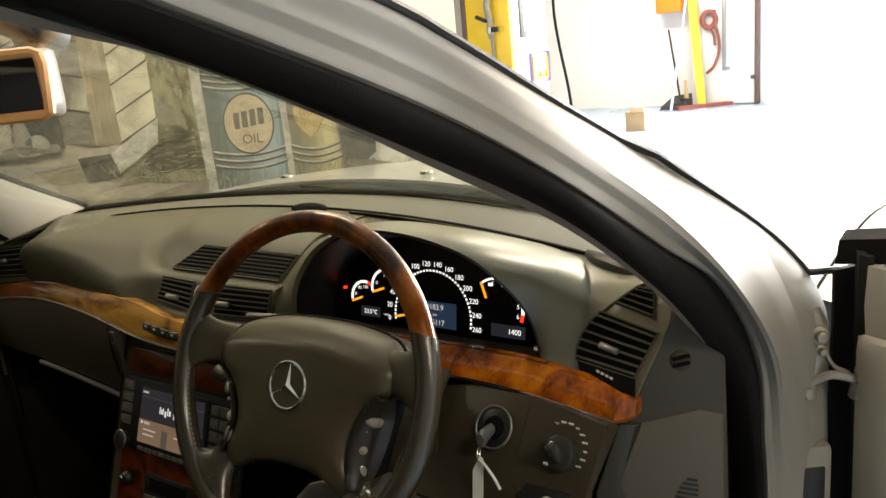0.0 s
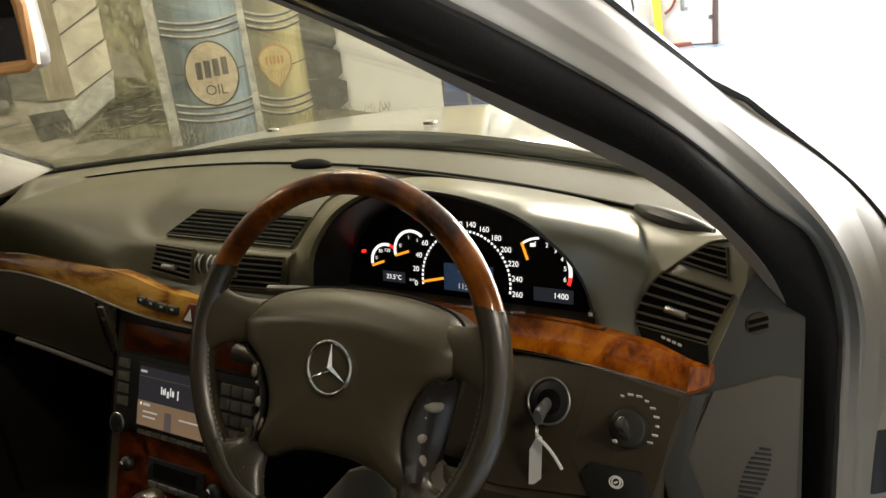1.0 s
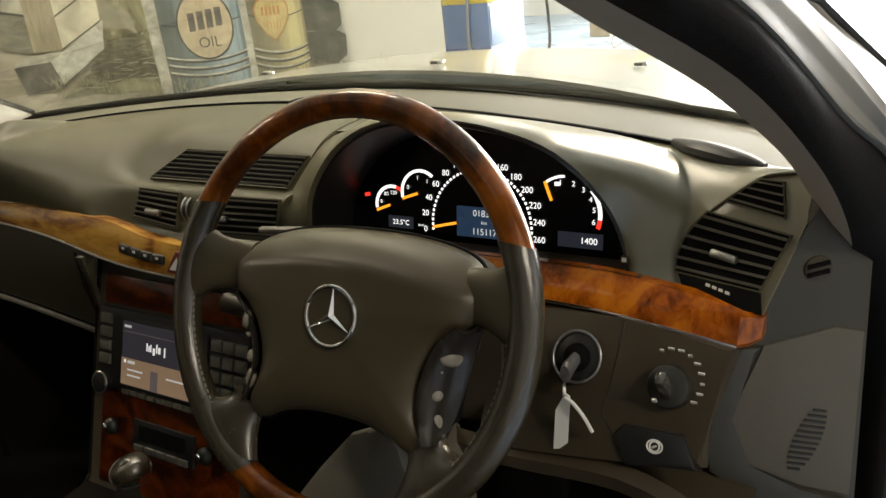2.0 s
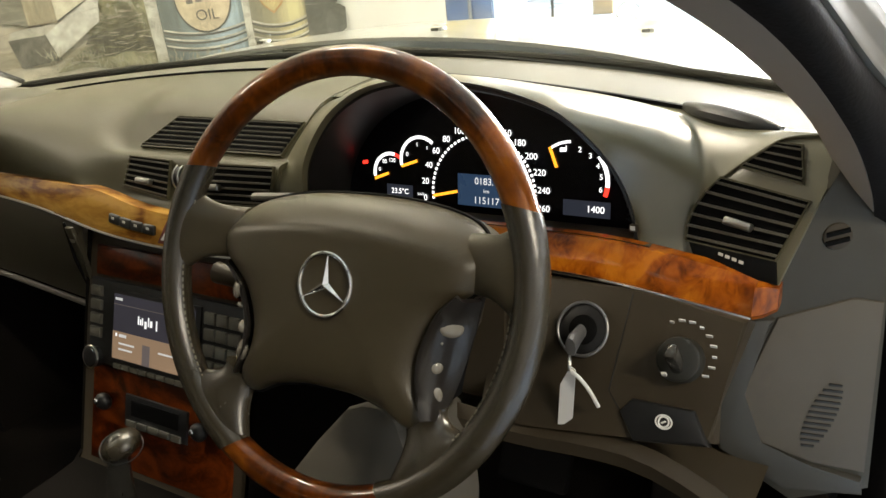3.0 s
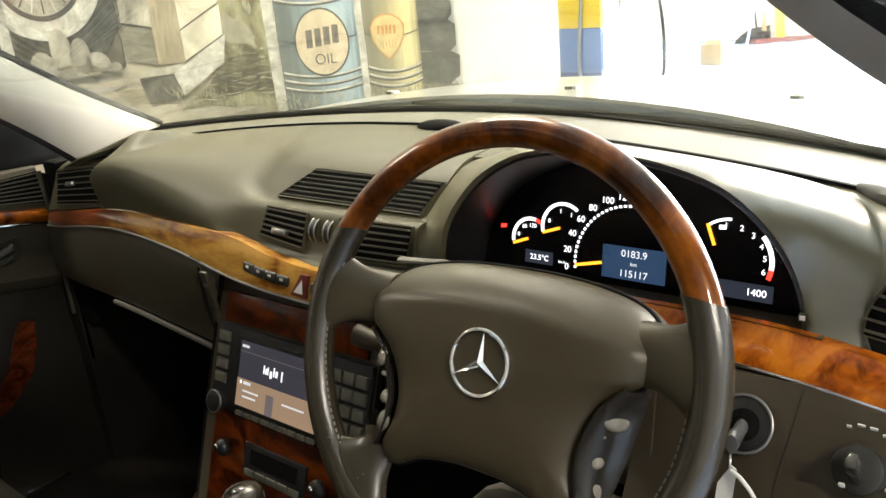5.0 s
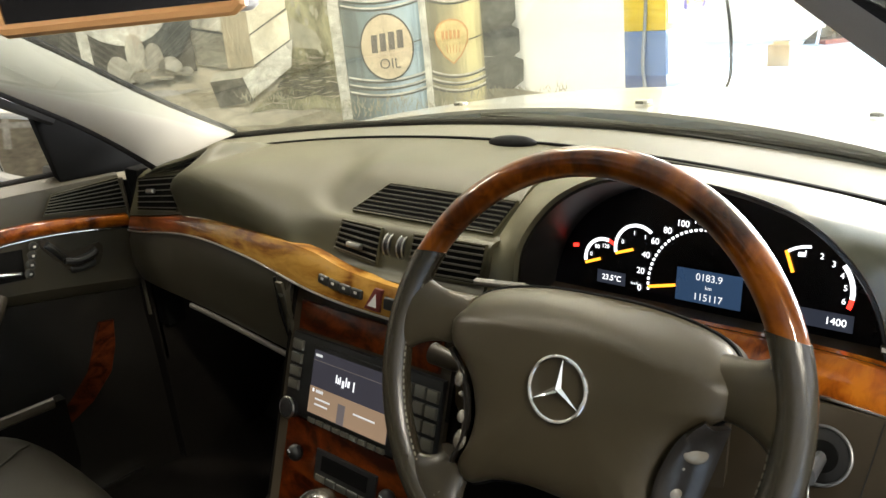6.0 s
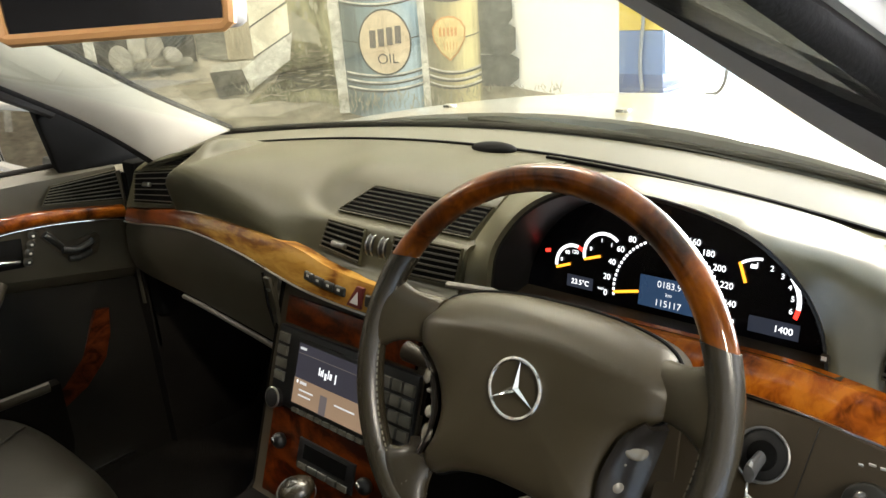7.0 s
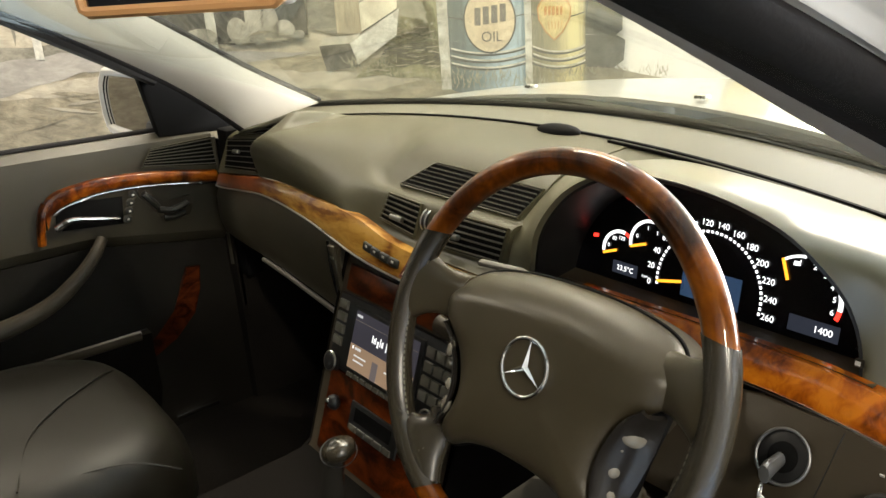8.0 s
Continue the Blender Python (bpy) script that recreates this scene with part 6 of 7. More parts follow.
def rp(a, b, h=0.0):
    """A point by the middle of the rim."""
    return WC + WX * a + WV * b + WNRM * h


def wp(a, b, h=0.0):
    """A point by the middle of the airbag cover."""
    return rp(a + 0.005, b - 0.007, h)


wheel = thing("steering_wheel", "dark leather steering wheel with polished wood segments", "steering wheel", tuple(WC))


def rim_arc(name, a0, a1, slant0, slant1, mat, label, grow=0.0, n=48):
    """A stretch of the rim between two angles; its ends are cut aslant (degrees for each metre of radius)."""
    rings = []
    for f in span(0, 1, n):
        ring_ = []
        for k in range(24):
            t = 2 * math.pi * k / 24
            out, up = (0.0125 + grow) * math.cos(t), (0.0122 + grow) * math.sin(t)
            cut = slant0 * max(0, 1 - 6 * f) + slant1 * max(0, 6 * f - 5)
            a = radians(a0 + (a1 - a0) * f + cut * out)
            ring_.append(rp((RIM + out) * math.sin(a), (RIM + out) * math.cos(a), up))
        rings.append(ring_)
    return part(name, loft(rings), mat, wheel, label, 50)


rim_arc("wood_rim", -62, 66, -200, 200, "wheel_wood", "polished dark burl rim segment", 0, 60)
right_grip = rim_arc("leather_rim", 66, 155, 200, -180, "leather", "dark grey leather rim segment", 0.0009)
left_grip = rim_arc("leather_rim", -151, -62, 180, -200, "leather", "dark grey leather rim segment", 0.0009)
rim_arc("wood_rim", 155, 209, -180, 180, "wheel_wood", "polished dark burl rim segment")
for grip, s in ((right_grip, 1), (left_grip, -1)):
    # sewn seam on the inner side of the grip
    for k in range(34):
        a = radians(72 + 2.1 * k)
        e = [rp(s * (RIM - 0.0128) * math.sin(a + d), (RIM - 0.0128) * math.cos(a + d), 0.0045) for d in (-0.011, 0.011)]
        part("stitch", tube(e, 0.0008, 5), "stitch_thread", grip)
for s in (-1, 1):
    rings = []
    for f in span(0, 1, 12):
        a = s * (0.110 + 0.059 * f)
        flare = 0.020 * max(0, (f - 0.35) / 0.65) ** 2.2
        lo, hi = 0.004 - flare * 0.95, 0.050 + flare
        rise = soft(f)
        rings.append([rp(a, (lo + hi) / 2 + (hi - lo) / 2 * c, -0.017 + 0.014 * rise + (0.0115 + 0.001 * rise) * (abs(d) ** 0.6 if d > 0 else -abs(d)) - 0.45 * (1 - rise) * max(0, (lo + hi) / 2 + (hi - lo) / 2 * c - 0.038)) for c, d in circle(1, 24)])
    part("upper_spoke", loft(rings), "pad", wheel, "olive-grey covered spoke", 50)
    rings = []
    for f in span(0, 1, 12):
        p, q = V((0.074, -0.099)).lerp(V((0.070, -0.157)), f), V((0.112, -0.083)).lerp(V((0.148, -0.096)), f)
        pinch = 0.011 * math.sin(math.pi * f ** 0.8)
        m, w = (p + q) / 2, (q - p) / 2
        w = w * (1 - pinch / w.length)
        rings.append([rp(s * (m.x + w.x * c), m.y + w.y * c, -0.012 + 0.010 * soft(f) + 0.0115 * (abs(d) ** 0.6 if d > 0 else -abs(d))) for c, d in circle(1, 24)])
    part("lower_spoke", loft(rings), "leather", wheel, "dark grey leather lower spoke", 50)
PAD = [(0, 0.078), (0.030, 0.0775), (0.060, 0.075), (0.088, 0.070), (0.108, 0.063), (0.121, 0.052), (0.127, 0.034), (0.124, 0.016), (0.112, 0.005), (0.098, -0.009), (0.088, -0.030), (0.085, -0.048), (0.088, -0.068), (0.095, -0.086), (0.090, -0.096), (0.078, -0.099), (0.057, -0.089), (0.028, -0.083), (0, -0.082)]
PAD = PAD + [(-a, b) for a, b in PAD[-2:0:-1]]
PAD = [tuple(p[:2]) for p in curve3([(a, b, 0) for a, b in PAD + PAD[:1]], 120)][:-1]


def pad_height(a, b, s):
    """The face swells towards the middle; above a ridge it falls back as a shelf."""
    ridge = 0.047 - 0.9 * a * a
    return -0.006 + 0.018 * (1 - s ** 9) ** 0.5 - 0.8 * max(0, b - ridge) - 0.005 * s * s


rings = [[wp(a * k, 0.004 + (b - 0.004) * k, h - 0.8 * max(0, b - 0.047 + 0.9 * a * a)) for a, b in PAD] for k, h in ((0.93, -0.055), (0.985, -0.030))]
for s in (1.0, 0.995, 0.98, 0.96, 0.93, 0.89, 0.84, 0.78, 0.72, 0.66, 0.60, 0.54, 0.48, 0.40, 0.30, 0.2, 0.1, 0.03):
    rings.append([wp(a * s, 0.004 + (b - 0.004) * s, pad_height(a * s, 0.004 + (b - 0.004) * s, s)) for a, b in PAD])
HUB = [(0, 0.060), (0.06, 0.056), (0.10, 0.042), (0.116, 0.012), (0.110, -0.02), (0.104, -0.05), (0.100, -0.082), (0.08, -0.092), (0.04, -0.078), (0, -0.074)]
HUB = HUB + [(-a, b) for a, b in HUB[-2:0:-1]]
part("hub", loft([[wp(a * k, b * k, h) for a, b in HUB] for k, h in ((0.80, -0.075), (0.92, -0.060), (0.97, -0.022))]), "void", wheel, "dark wheel hub", 50)
pad = part("airbag_cover", loft(rings), "pad", wheel, "olive-grey airbag cover", 60)
part("cover_seam", tube([wp(a * 1.002, 0.004 + (b - 0.004) * 1.002, pad_height(a, b, 1.0) - 0.0003) for a, b in PAD], 0.0020, 6, True), "void", pad)
bd = part("ring_badge", ring(wp(0.001, 0.004, 0.0145), WNRM, 0.0250, 0.0020), "chrome", pad, "chrome three-pointed ring badge")
for k in range(3):
    a = radians(90 + 120 * k)
    e = V((math.cos(a), math.sin(a)))
    q = V((-e.y, e.x)) * 0.0032
    part("ray", loft([[wp(0.001 + q.x, 0.004 + q.y, 0.014), wp(0.001, 0.004, 0.0175), wp(0.001 - q.x, 0.004 - q.y, 0.014)], [wp(0.001 + e.x * 0.0238 + q.x * 0.1, 0.004 + e.y * 0.0238 + q.y * 0.1, 0.014), wp(0.001 + e.x * 0.0238, 0.004 + e.y * 0.0238, 0.0150), wp(0.001 + e.x * 0.0238 - q.x * 0.1, 0.004 + e.y * 0.0238 - q.y * 0.1, 0.014)]]), "chrome", bd)
for s in (-1, 1):
    inner = curve3([(0.116, 0.008, 0.002), (0.099, -0.008, 0.003), (0.089, -0.030, 0.003), (0.086, -0.048, 0.003), (0.089, -0.067, 0.003), (0.097, -0.085, 0.001)], 14)
    outer = curve3([(0.123, 0.009, -0.008), (0.117, -0.006, -0.017), (0.112, -0.024, -0.022), (0.107, -0.046, -0.022), (0.103, -0.066, -0.018), (0.100, -0.086, -0.006)], 14)
    rows = [[wp(s * p[0], p[1], p[2]) for p in inner]]
    for f, up in ((0.12, 0.003), (0.35, 0.005), (0.65, 0.005), (0.9, 0.003), (1, -0.004)):
        rows.append([wp(s * (p[0] + (q[0] - p[0]) * f), p[1] + (q[1] - p[1]) * f, p[2] + (q[2] - p[2]) * f + up) for p, q in zip(inner, outer)])
    sw = part("switch_pod", sheet(rows, 0.004), "pod_gloss", wheel, "glossy dark switch pod", 60)
    for a, b, r, q, tilt in ((0.1065, -0.014, 0.0115, 0.0085, 30), (0.100, -0.027, 0.0028, 0.0028, 0), (0.097, -0.046, 0.0065, 0.006, 0), (0.0955, -0.066, 0.0085, 0.0105, -20)):
        part("button", ball(wp(s * a, b, -0.0035), (r, 0.0045, q), pose(0, 0, 0, -23, s * tilt, s * 38), 16), "button_light", sw, "small glossy grey button")
part("column_shroud", sweep([wp(0, -0.005, -0.045), wp(0, -0.008, -0.09), wp(0, -0.012, -0.16), wp(0, -0.02, -0.22)], lambda f: [(a, b) for a, b in circle(0.055 - 0.008 * f, 18, 0.050)], up=WV), "dash_dark", wheel, "dark steering column shroud")
COVER = [(0.006, -0.116), (-0.012, -0.117), (-0.030, -0.124), (-0.060, -0.160), (-0.092, -0.205), (-0.100, -0.240), (-0.080, -0.258), (0.040, -0.258), (0.058, -0.240), (0.055, -0.205), (0.044, -0.160), (0.024, -0.124)]
part("column_cover", loft([[rp(a * k, -0.19 + (b + 0.19) * k, h) for a, b in COVER] for k, h in ((0.90, -0.078), (0.97, -0.080), (1.0, -0.086), (1.0, -0.13), (1.0, -0.20))]), "dash_grey", wheel, "grey lower column cover", 40)
part("stalk", sweep([wp(-0.03, 0.060, -0.07), wp(-0.096, 0.071, -0.06), wp(-0.146, 0.067, -0.055)], lambda f: circle(0.004 + 0.0015 * f, 10, 0.0035)), "dash_grey", wheel, "grey column stalk")
part("stalk", sweep([wp(-0.03, -0.02, -0.06), wp(-0.12, -0.012, -0.055), wp(-0.155, -0.012, -0.05), wp(-0.178, -0.009, -0.048)], lambda f: circle(0.006 + 0.004 * f, 12, 0.006 + 0.005 * f)), "dash_dark", wheel, "grey column stalk")

# ---- key with a paper tag ----
key = thing("car_key", "key in the ignition with a white paper tag", "key", tuple(low_plane(0.505, 0.775, 0.02)))
KY = 0.130
part("key_body", loft([[V((0.517 + a, y, z + b)) for a, b in circle(0.005, 12, h)] for y, z, h in ((0.164, 0.784, 0.007), (0.150, 0.783, 0.009), (0.142, 0.782, 0.011), (0.138, 0.781, 0.009))]), "steel", key, "worn metal key head")
part("key_ring", ring((0.519, KY, 0.770), (1, 0.3, 0), 0.006, 0.0010, 20, 6), "satin_chrome", key)
part("tag", plate([(x, KY - 0.001 + 0.05 * (x - 0.515), z) for x, z in ((0.5095, 0.747), (0.5045, 0.698), (0.5195, 0.713), (0.5245, 0.764), (0.520, 0.767))], (0.05, -1, 0), 0.0012), "tag_white", key, "white paper tag")
part("string", sweep(curve3([(0.521, KY - 0.003, 0.764), (0.530, KY - 0.006, 0.761), (0.539, KY - 0.006, 0.750), (0.546, KY - 0.004, 0.734)], 14), circle(0.0018, 8)), "tag_white", key, "white tag string")

# ---- pedals ----
pedals = thing("brake_pedal", "dark rubber brake pedal in the footwell", "pedal", (0.36, 0.42, 0.40))
part("pedal_pad", box((0.33, 0.42, 0.40), (0.11, 0.02, 0.07), pose(0, 0, 0, -35), 0.008), "rubber", pedals)
part("pedal_arm", tube([(0.33, 0.43, 0.42), (0.34, 0.47, 0.52), (0.34, 0.46, 0.62)], 0.012, 8), "black_plastic", pedals)
gas = thing("accelerator_pedal", "dark rubber accelerator pedal in the footwell", "pedal", (0.52, 0.44, 0.36))
part("pedal_pad", box((0.52, 0.44, 0.37), (0.055, 0.02, 0.16), pose(0, 0, 0, -30), 0.008), "rubber", gas)
part("pedal_arm", tube([(0.52, 0.46, 0.42), (0.52, 0.50, 0.55)], 0.010, 8), "black_plastic", gas)

# ---- passenger door ----
pdoor = thing("passenger_door", "closed passenger door with dark lining and wood strip", "door", (-0.84, -0.5, 0.30))
DX = -0.80
part("door_shell", box((-0.885, -0.62, 0.60), (0.05, 1.72, 0.62), bevel=0.015), "silver_paint", pdoor, "silver outer skin")
rows = []
for y in span(0.238, -1.45, 24):
    top = 0.905 + 0.012 * min(1, max(0, (0.24 - y) / 0.4))
    edge = 0.722 - 0.19 * (y + 0.035) if y > -0.035 else 0.722 + 0.02 * (-0.035 - y)
    rows.append([V((-0.862, y, top)), V((-0.83, y, top + 0.002)), V((-0.806, y, top - 0.012)), V((DX, y, 0.86)), V((DX + 0.004, y, 0.80)), V((DX + 0.001, y, edge + 0.012)), V((DX - 0.008, y, edge)), V((DX - 0.024, y, edge - 0.014)), V((DX - 0.026, y, 0.60)), V((DX - 0.018, y, 0.54)), V((DX - 0.012, y, 0.25))])
part("lining", sheet([r[:8] for r in rows], 0.004), "glovebox_plastic", pdoor, "dark grey door lining")
part("lower_lining", sheet([r[7:] for r in rows], 0.004), "door_lower_shaded", pdoor, "lower door lining with footwell shade in its colour")
part("sill_strip", sweep([V((-0.848, y, 0.909 + 0.012 * min(1, max(0, (0.24 - y) / 0.4)))) for y in span(0.20, -1.4, 16)], circle(0.006, 8)), "rubber", pdoor, "black window seal")
DS = [(-0.115, 0.818, 0.770), (-0.10, 0.836, 0.800), (-0.06, 0.846, 0.815), (0.0, 0.850, 0.822), (0.10, 0.842, 0.815), (0.232, 0.818, 0.792)]
rings = []
for y in span(-0.115, 0.232, 30):
    t, b = table(y, DS)
    rings.append([V((DX + 0.004, y, t)), V((DX + 0.012, y, t - 0.003)), V((DX + 0.016, y, (t + b) / 2)), V((DX + 0.012, y, b + 0.003)), V((DX + 0.004, y, b)), V((DX - 0.006, y, b)), V((DX - 0.006, y, t))])
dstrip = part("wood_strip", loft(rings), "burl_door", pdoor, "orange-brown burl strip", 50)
part("chrome_line", sweep([V((DX + 0.013, y, table(y, DS)[1] - 0.001)) for y in span(-0.10, 0.232, 24)], circle(0.002, 6)), "chrome", dstrip)
part("strip_rear", sweep(curve3([(DX + 0.006, -0.108, 0.822), (DX + 0.008, -0.118, 0.805), (DX + 0.007, -0.126, 0.775), (DX + 0.004, -0.130, 0.745)], 10), lambda f: circle(0.012 - 0.006 * f, 10, 0.008)), "burl_door", dstrip)
# no hollow here: a flat black plate paints the shade behind the handle
hc = part("handle_shade", plate([(DX + 0.006, y, z) for y, z in ((-0.10, 0.765), (0.025, 0.750), (0.032, 0.805), (-0.06, 0.815), (-0.095, 0.795))], (1, 0, 0), 0.004, 0.001), "void", pdoor, "flat black plate for the shade behind the handle")
part("handle", sweep(curve3([(DX + 0.016, -0.100, 0.774), (DX + 0.026, -0.075, 0.786), (DX + 0.024, -0.03, 0.777), (DX + 0.020, 0.015, 0.766)], 14), lambda f: circle(0.0095 - 0.006 * f, 10, 0.008 - 0.004 * f)), "chrome", hc, "chrome door handle")
for k in range(4):
    c = (DX + 0.013, 0.050 - 0.006 * k, 0.806 - 0.0155 * k)
    mb = part("memory_button", disc(c, (1, 0, 0), 0.0078, 0.006, 0.002, 18), "switch_black", pdoor, "small round memory button")
    part("button_ring", ring(c, (1, 0, 0), 0.0088, 0.0008, 20, 6), "glovebox_plastic", mb)
    part("button_mark", box((c[0] + 0.0034, c[1], c[2]), (0.0006, 0.0045, 0.0035), None, 0.0002), "mark_grey", mb)
part("switch_recess", plate([(DX + 0.0065, y, z) for y, z in ((0.062, 0.812), (0.074, 0.815), (0.086, 0.803), (0.100, 0.784), (0.112, 0.774), (0.140, 0.776), (0.166, 0.779), (0.174, 0.770), (0.170, 0.752), (0.160, 0.736), (0.108, 0.733), (0.098, 0.748), (0.080, 0.772), (0.064, 0.796))], (1, 0, 0), 0.003, 0.0012), "dash_dark", pdoor, "shallow recess round the seat switches")


def pebble(pts, wide, deep):
    return sweep(curve3([(DX + 0.012, y, z) for y, z in pts], 12), lambda f: circle(wide * (0.55 + 0.45 * math.sin(math.pi * (0.1 + 0.8 * f))), 10, deep))


seat_sw = part("seat_switch", pebble(((0.096, 0.764), (0.12, 0.757), (0.145, 0.760), (0.158, 0.766)), 0.0085, 0.007), "switch_black", pdoor, "seat shaped adjuster switch")
part("backrest_switch", pebble(((0.071, 0.803), (0.077, 0.795), (0.090, 0.778), (0.096, 0.769)), 0.0085, 0.007), "switch_black", seat_sw)
part("front_switch", pebble(((0.104, 0.744), (0.125, 0.741), (0.150, 0.745)), 0.0060, 0.006), "switch_black", seat_sw)
grille("door_vent", [(DX + 0.002, 0.105, 0.886), (DX + 0.001, 0.233, 0.888), (DX + 0.007, 0.234, 0.828), (DX + 0.007, 0.080, 0.854)], 7, pdoor, (0.98, 0, 0.15), "black slatted door vent")
part("lining_end", sweep([V((DX + 0.0005, 0.239, z)) for z in span(0.886, 0.60, 14)], circle(0.0045, 10)), "glovebox_plastic", pdoor, "rounded front end of the lining")
# two solid black boxes give the gap its shade
part("front_gap_shade", box((DX - 0.03, 0.2475, 0.69), (0.09, 0.006, 0.38)), "void", pdoor, "black box for the shade in front of the door")
part("gap_shade_box", box((-0.772, 0.268, 0.742), (0.050, 0.042, 0.324), None, 0.006), "void", pdoor, "black box for the shade between door and dashboard")
part("pull_handle", sweep(curve3([(DX + 0.030, -0.028, 0.738), (DX + 0.048, -0.055, 0.712), (DX + 0.05, -0.09, 0.680), (DX + 0.05, -0.15, 0.642), (DX + 0.05, -0.24, 0.620), (DX + 0.03, -0.40, 0.605)], 24), lambda f: circle(0.010 + 0.010 * f, 12, 0.011 + 0.009 * f)), "dash_dark", pdoor, "dark grey padded pull handle")
part("armrest", box((DX + 0.03, -0.55, 0.60), (0.09, 0.60, 0.05), bevel=0.02), "dash_dark", pdoor, "dark grey padded armrest")
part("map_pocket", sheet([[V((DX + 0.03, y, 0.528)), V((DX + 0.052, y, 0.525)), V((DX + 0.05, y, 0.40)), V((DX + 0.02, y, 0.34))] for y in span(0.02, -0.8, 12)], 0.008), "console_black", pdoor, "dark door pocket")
part("pocket_rim", sweep([V((DX + 0.05, 0.0, 0.525)), V((DX + 0.055, -0.12, 0.530)), V((DX + 0.058, -0.25, 0.534)), V((DX + 0.058, -0.8, 0.54))], circle(0.006, 8, 0.011)), "dash_dark", pdoor)
part("speaker_wood", plate([(DX - 0.010, y, z) for y, z in ((0.139, 0.616), (0.168, 0.612), (0.158, 0.56), (0.14, 0.511), (0.09, 0.465), (0.02, 0.431), (-0.025, 0.438), (0.05, 0.485), (0.094, 0.527))], (1, 0, 0), 0.010, 0.002), "burl_dark", pdoor, "dark red wood inlay")
part("sail_panel", plate([(-0.812, y, z) for y, z in ((0.335, 0.888), (0.133, 0.902), (0.101, 1.088), (0.118, 1.090), (0.195, 1.028), (0.262, 0.966), (0.318, 0.920))], (1, 0, 0), 0.02, 0.004), "void", pdoor, "black triangular mirror panel")
part("sill_plate", box((-0.800, 0.10, 0.288), (0.018, 0.10, 0.008), None, 0.002), "chrome", pdoor, "bright metal sill strip")
part("window_frame", sweep([V((-0.80, 0.14, 1.02)), V((-0.76, -0.02, 1.11)), V((-0.70, -0.20, 1.21)), V((-0.66, -0.6, 1.30))], circle(0.014, 8)), "black_plastic", pdoor, "black window frame")

mir = thing("door_mirror", "silver door mirror on the passenger side", "mirror", (-0.93, 0.15, 0.90))
mq = facing((-0.972, 0.155, 0.948), V((0.99, 0.12, 0)), (0, 0.075, 1))
rr = [(0.088, 0.058), (0.070, 0.070), (-0.06, 0.072), (-0.085, 0.060), (-0.095, 0.02), (-0.085, -0.045), (-0.06, -0.062), (0.06, -0.066), (0.088, -0.055)]
rr = [(p.x * 1.45, p.y * 0.98) for p in curve3([(a, b, 0) for a, b in rr + rr[:1]], 45)[:-1]]
part("housing", loft([[mq @ V((a * s, b * s, -h)) for a, b in rr] for s, h in ((1.0, -0.012), (1.06, 0.0), (1.04, 0.03), (0.85, 0.07), (0.4, 0.09))]), "mirror_silver_lit", mir, "silver mirror housing", 50)
part("mirror_rim", tube([mq @ V((a * 1.0, b * 1.0, 0.0135)) for a, b in rr], 0.0105, 10, True), "mirror_silver_lit", mir, "silver mirror edge, paled as if lit from behind")
part("mirror_seal", tube([mq @ V((a * 0.94, b * 0.925, 0.0165)) for a, b in rr], 0.0022, 8, True), "void", mir, "black edge round the glass")
part("mirror_pane", plate([mq @ V((a * 0.94, b * 0.92, 0.0135)) for a, b in rr], mq.to_3x3() @ V((0, 0, 1)), 0.004), "outside_mirror", mir, "mirror glass")
part("mount", box((-0.865, 0.17, 0.905), (0.10, 0.06, 0.04), bevel=0.012), "black_plastic", mir, "black mirror foot")

# ---- inside mirror ----
rear = thing("rear_view_mirror", "rear view mirror with an amber-tinted rim", "mirror", (-0.07, -0.06, 1.22))
A, B = V((-0.094, -0.162, 1.2155)), V((0.096, -0.030, 1.2175))
rx = (B - A).normalized()
rm = facing((A + B) / 2 + V((0, 0, 0.0)), rx, (0, 0, 1))
half = (B - A).length / 2
RR = []
for a, b in ((1, -0.55), (0.985, -0.9), (0.93, -1), (-0.93, -1), (-0.985, -0.9), (-1, -0.55), (-1, 0.6), (-0.985, 0.92), (-0.93, 1), (0.93, 1), (0.985, 0.92), (1, 0.6)):
    RR.append((a * half, b * 0.037))
part("shell", loft([[rm @ V((a * s, b * s, -h)) for a, b in RR] for s, h in ((1.0, -0.006), (1.035, 0.004), (1.03, 0.018), (0.9, 0.035), (0.5, 0.045))]), "mirror_shell", rear, "grey plastic shell", 50)
part("rim", tube([rm @ V((a * 0.975, b * 0.93, 0.008)) for a, b in RR], 0.0065, 8, True), "mirror_frame", rear, "amber-tinted rim")
part("mirror_pane", plate([rm @ V((a * 0.95, b * 0.86, 0.0085)) for a, b in RR], rm.to_3x3() @ V((0, 0, 1)), 0.003), "mirror_glass", rear, "dark mirror glass")
part("stem", tube(curve3([rm @ V((0.01, 0.02, -0.04)), V((-0.02, 0.02, 1.26)), V((-0.02, 0.03, 1.285))], 8), 0.012, 10), "black_plastic", rear, "black mirror stem")
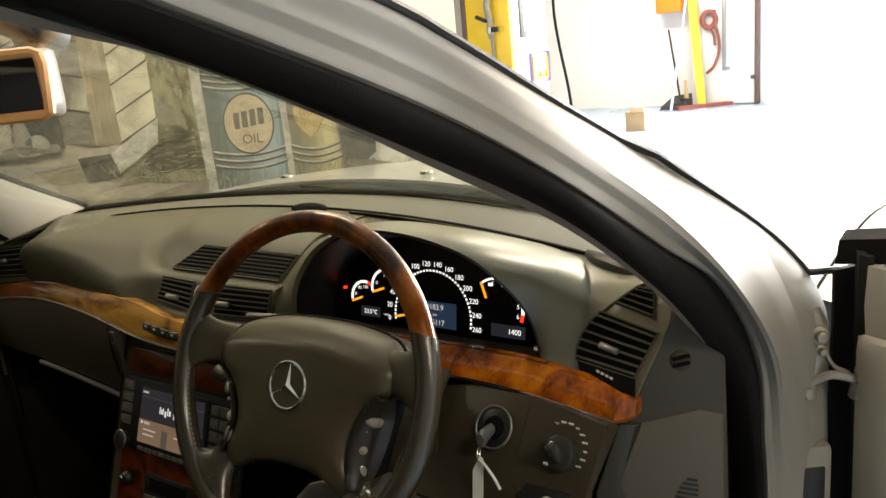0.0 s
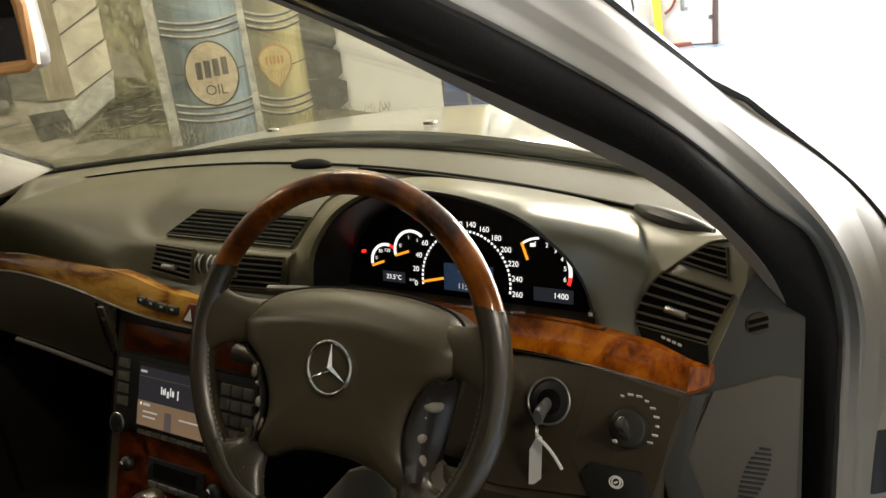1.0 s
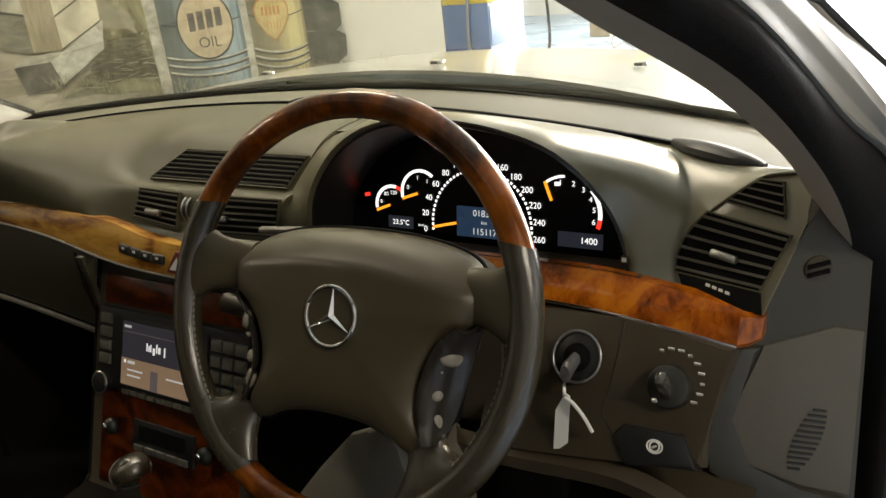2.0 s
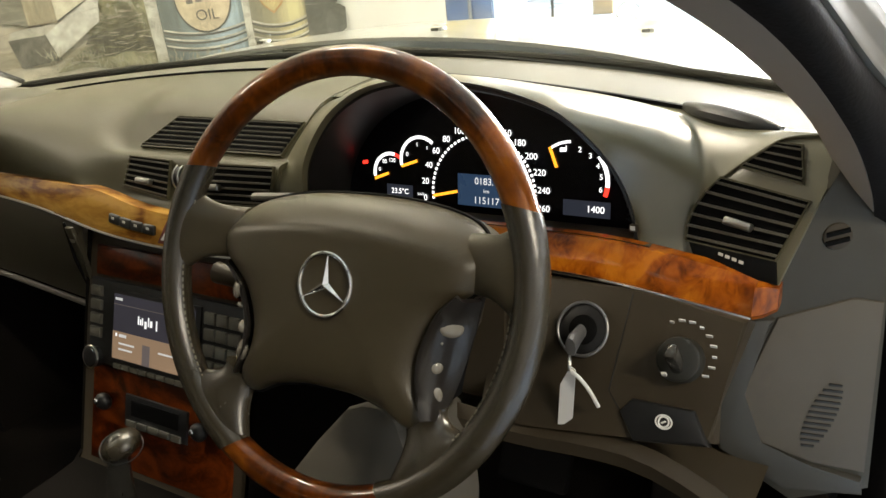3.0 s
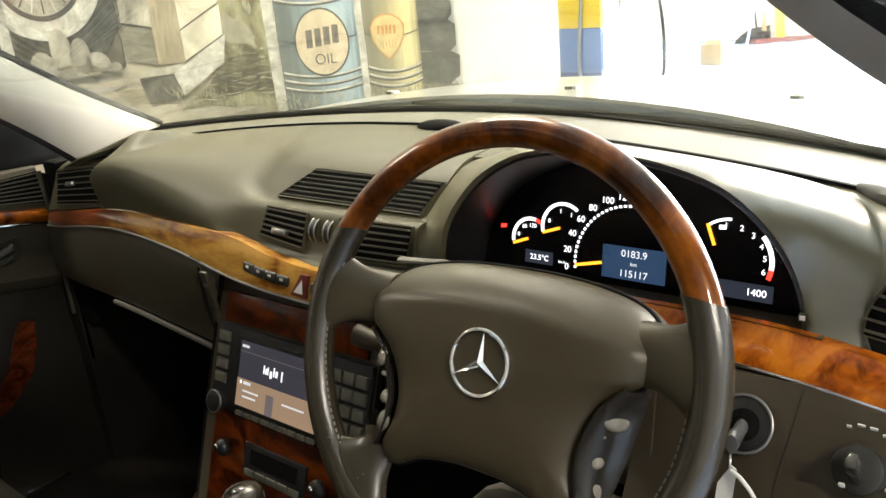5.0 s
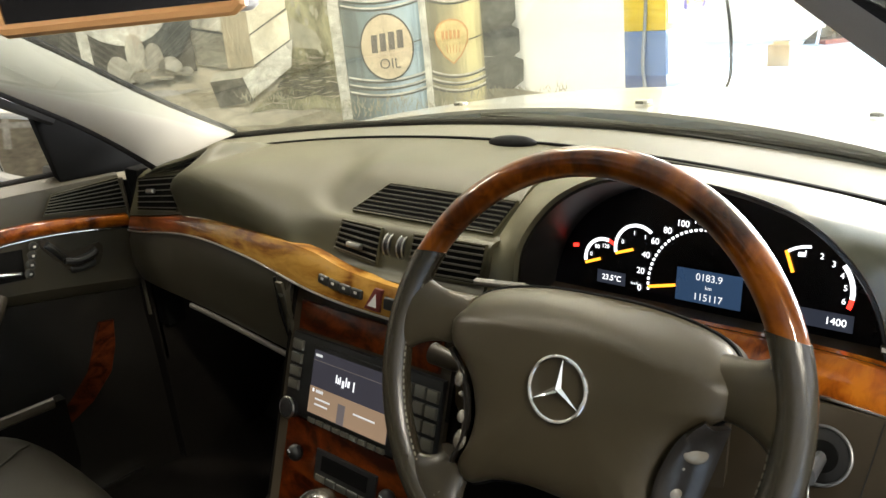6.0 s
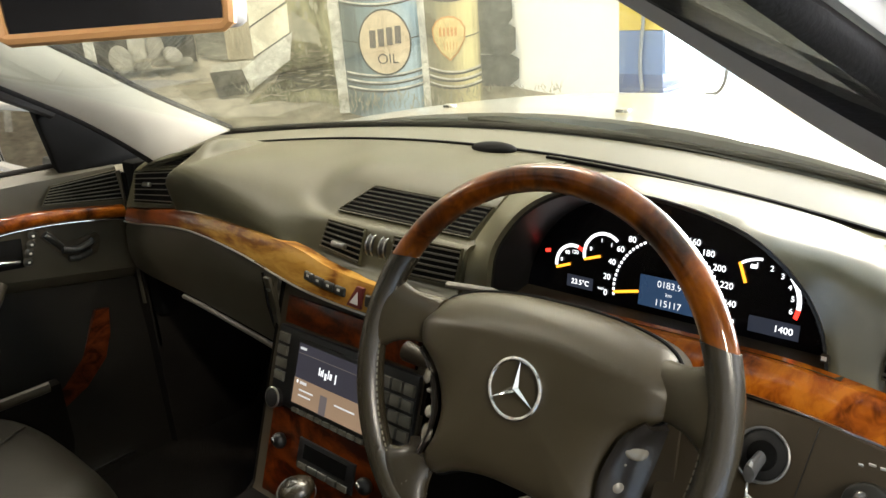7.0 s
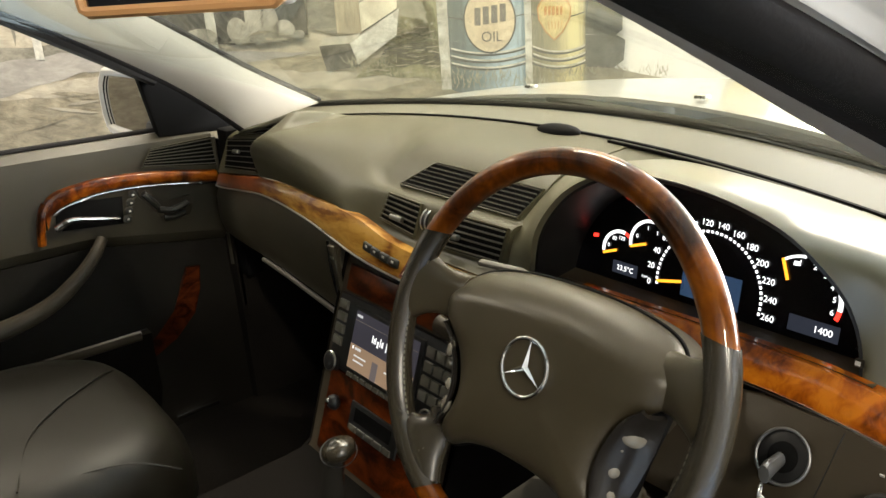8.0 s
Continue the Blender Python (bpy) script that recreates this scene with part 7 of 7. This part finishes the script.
part("stem_cap", box((-0.02, 0.02, 1.285), (0.06, 0.09, 0.03), pose(0, 0, 0, -25), 0.01), "black_plastic", rear)

# ---- passenger seat ----
seat = thing("passenger_seat", "dark grey leather passenger seat cushion", "seat", (-0.43, -0.42, 0.26))


def pillow(c, half, rings, power):
    """A rounded cushion of stacked rounded-square rings: (scale, height)."""
    out = []
    for s, z in rings:
        loop = []
        for k in range(48):
            a = 2 * math.pi * k / 48
            ca, sa = math.cos(a), math.sin(a)
            x = math.copysign(abs(ca) ** (2 / power), ca)
            y = math.copysign(abs(sa) ** (2 / power), sa)
            # the front edge bows forward
            loop.append(V((c[0] + half[0] * s * x, c[1] + half[1] * s * y * (1 + 0.03 * (1 - x * x) * (y > 0)), z + 0.010 * x * x * s)))
        out.append(loop)
    return loft(out)


cush = part("cushion", pillow((-0.445, -0.42), (0.258, 0.340), ((0.97, 0.40), (1.0, 0.45), (1.0, 0.485), (0.985, 0.52), (0.955, 0.545), (0.91, 0.564), (0.84, 0.578), (0.74, 0.587), (0.6, 0.591), (0.4, 0.593), (0.15, 0.594)), 4.0), "seat_leather", seat, "dark grey leather cushion", 70)
part("piping", sweep(curve3([(-0.53, -0.118, 0.577), (-0.50, -0.15, 0.588), (-0.43, -0.235, 0.594), (-0.36, -0.29, 0.596), (-0.24, -0.33, 0.594)], 24), circle(0.0015, 8)), "seat_leather", cush)
part("piping", sweep(curve3([(-0.205, -0.13, 0.548), (-0.22, -0.18, 0.575), (-0.235, -0.24, 0.584), (-0.24, -0.33, 0.588)], 16), circle(0.0015, 8)), "seat_leather", cush)
part("seat_base", box((-0.45, -0.42, 0.33), (0.44, 0.55, 0.14), bevel=0.02), "black_plastic", seat)
part("backrest", box((-0.45, -0.86, 0.86), (0.48, 0.14, 0.62), pose(0, 0, 0, -14), 0.05, 4), "seat_leather", seat, "dark grey leather backrest")
part("rail", box((-0.19, -0.12, 0.285), (0.03, 0.10, 0.03), bevel=0.005), "chrome", seat, "bright seat rail end")
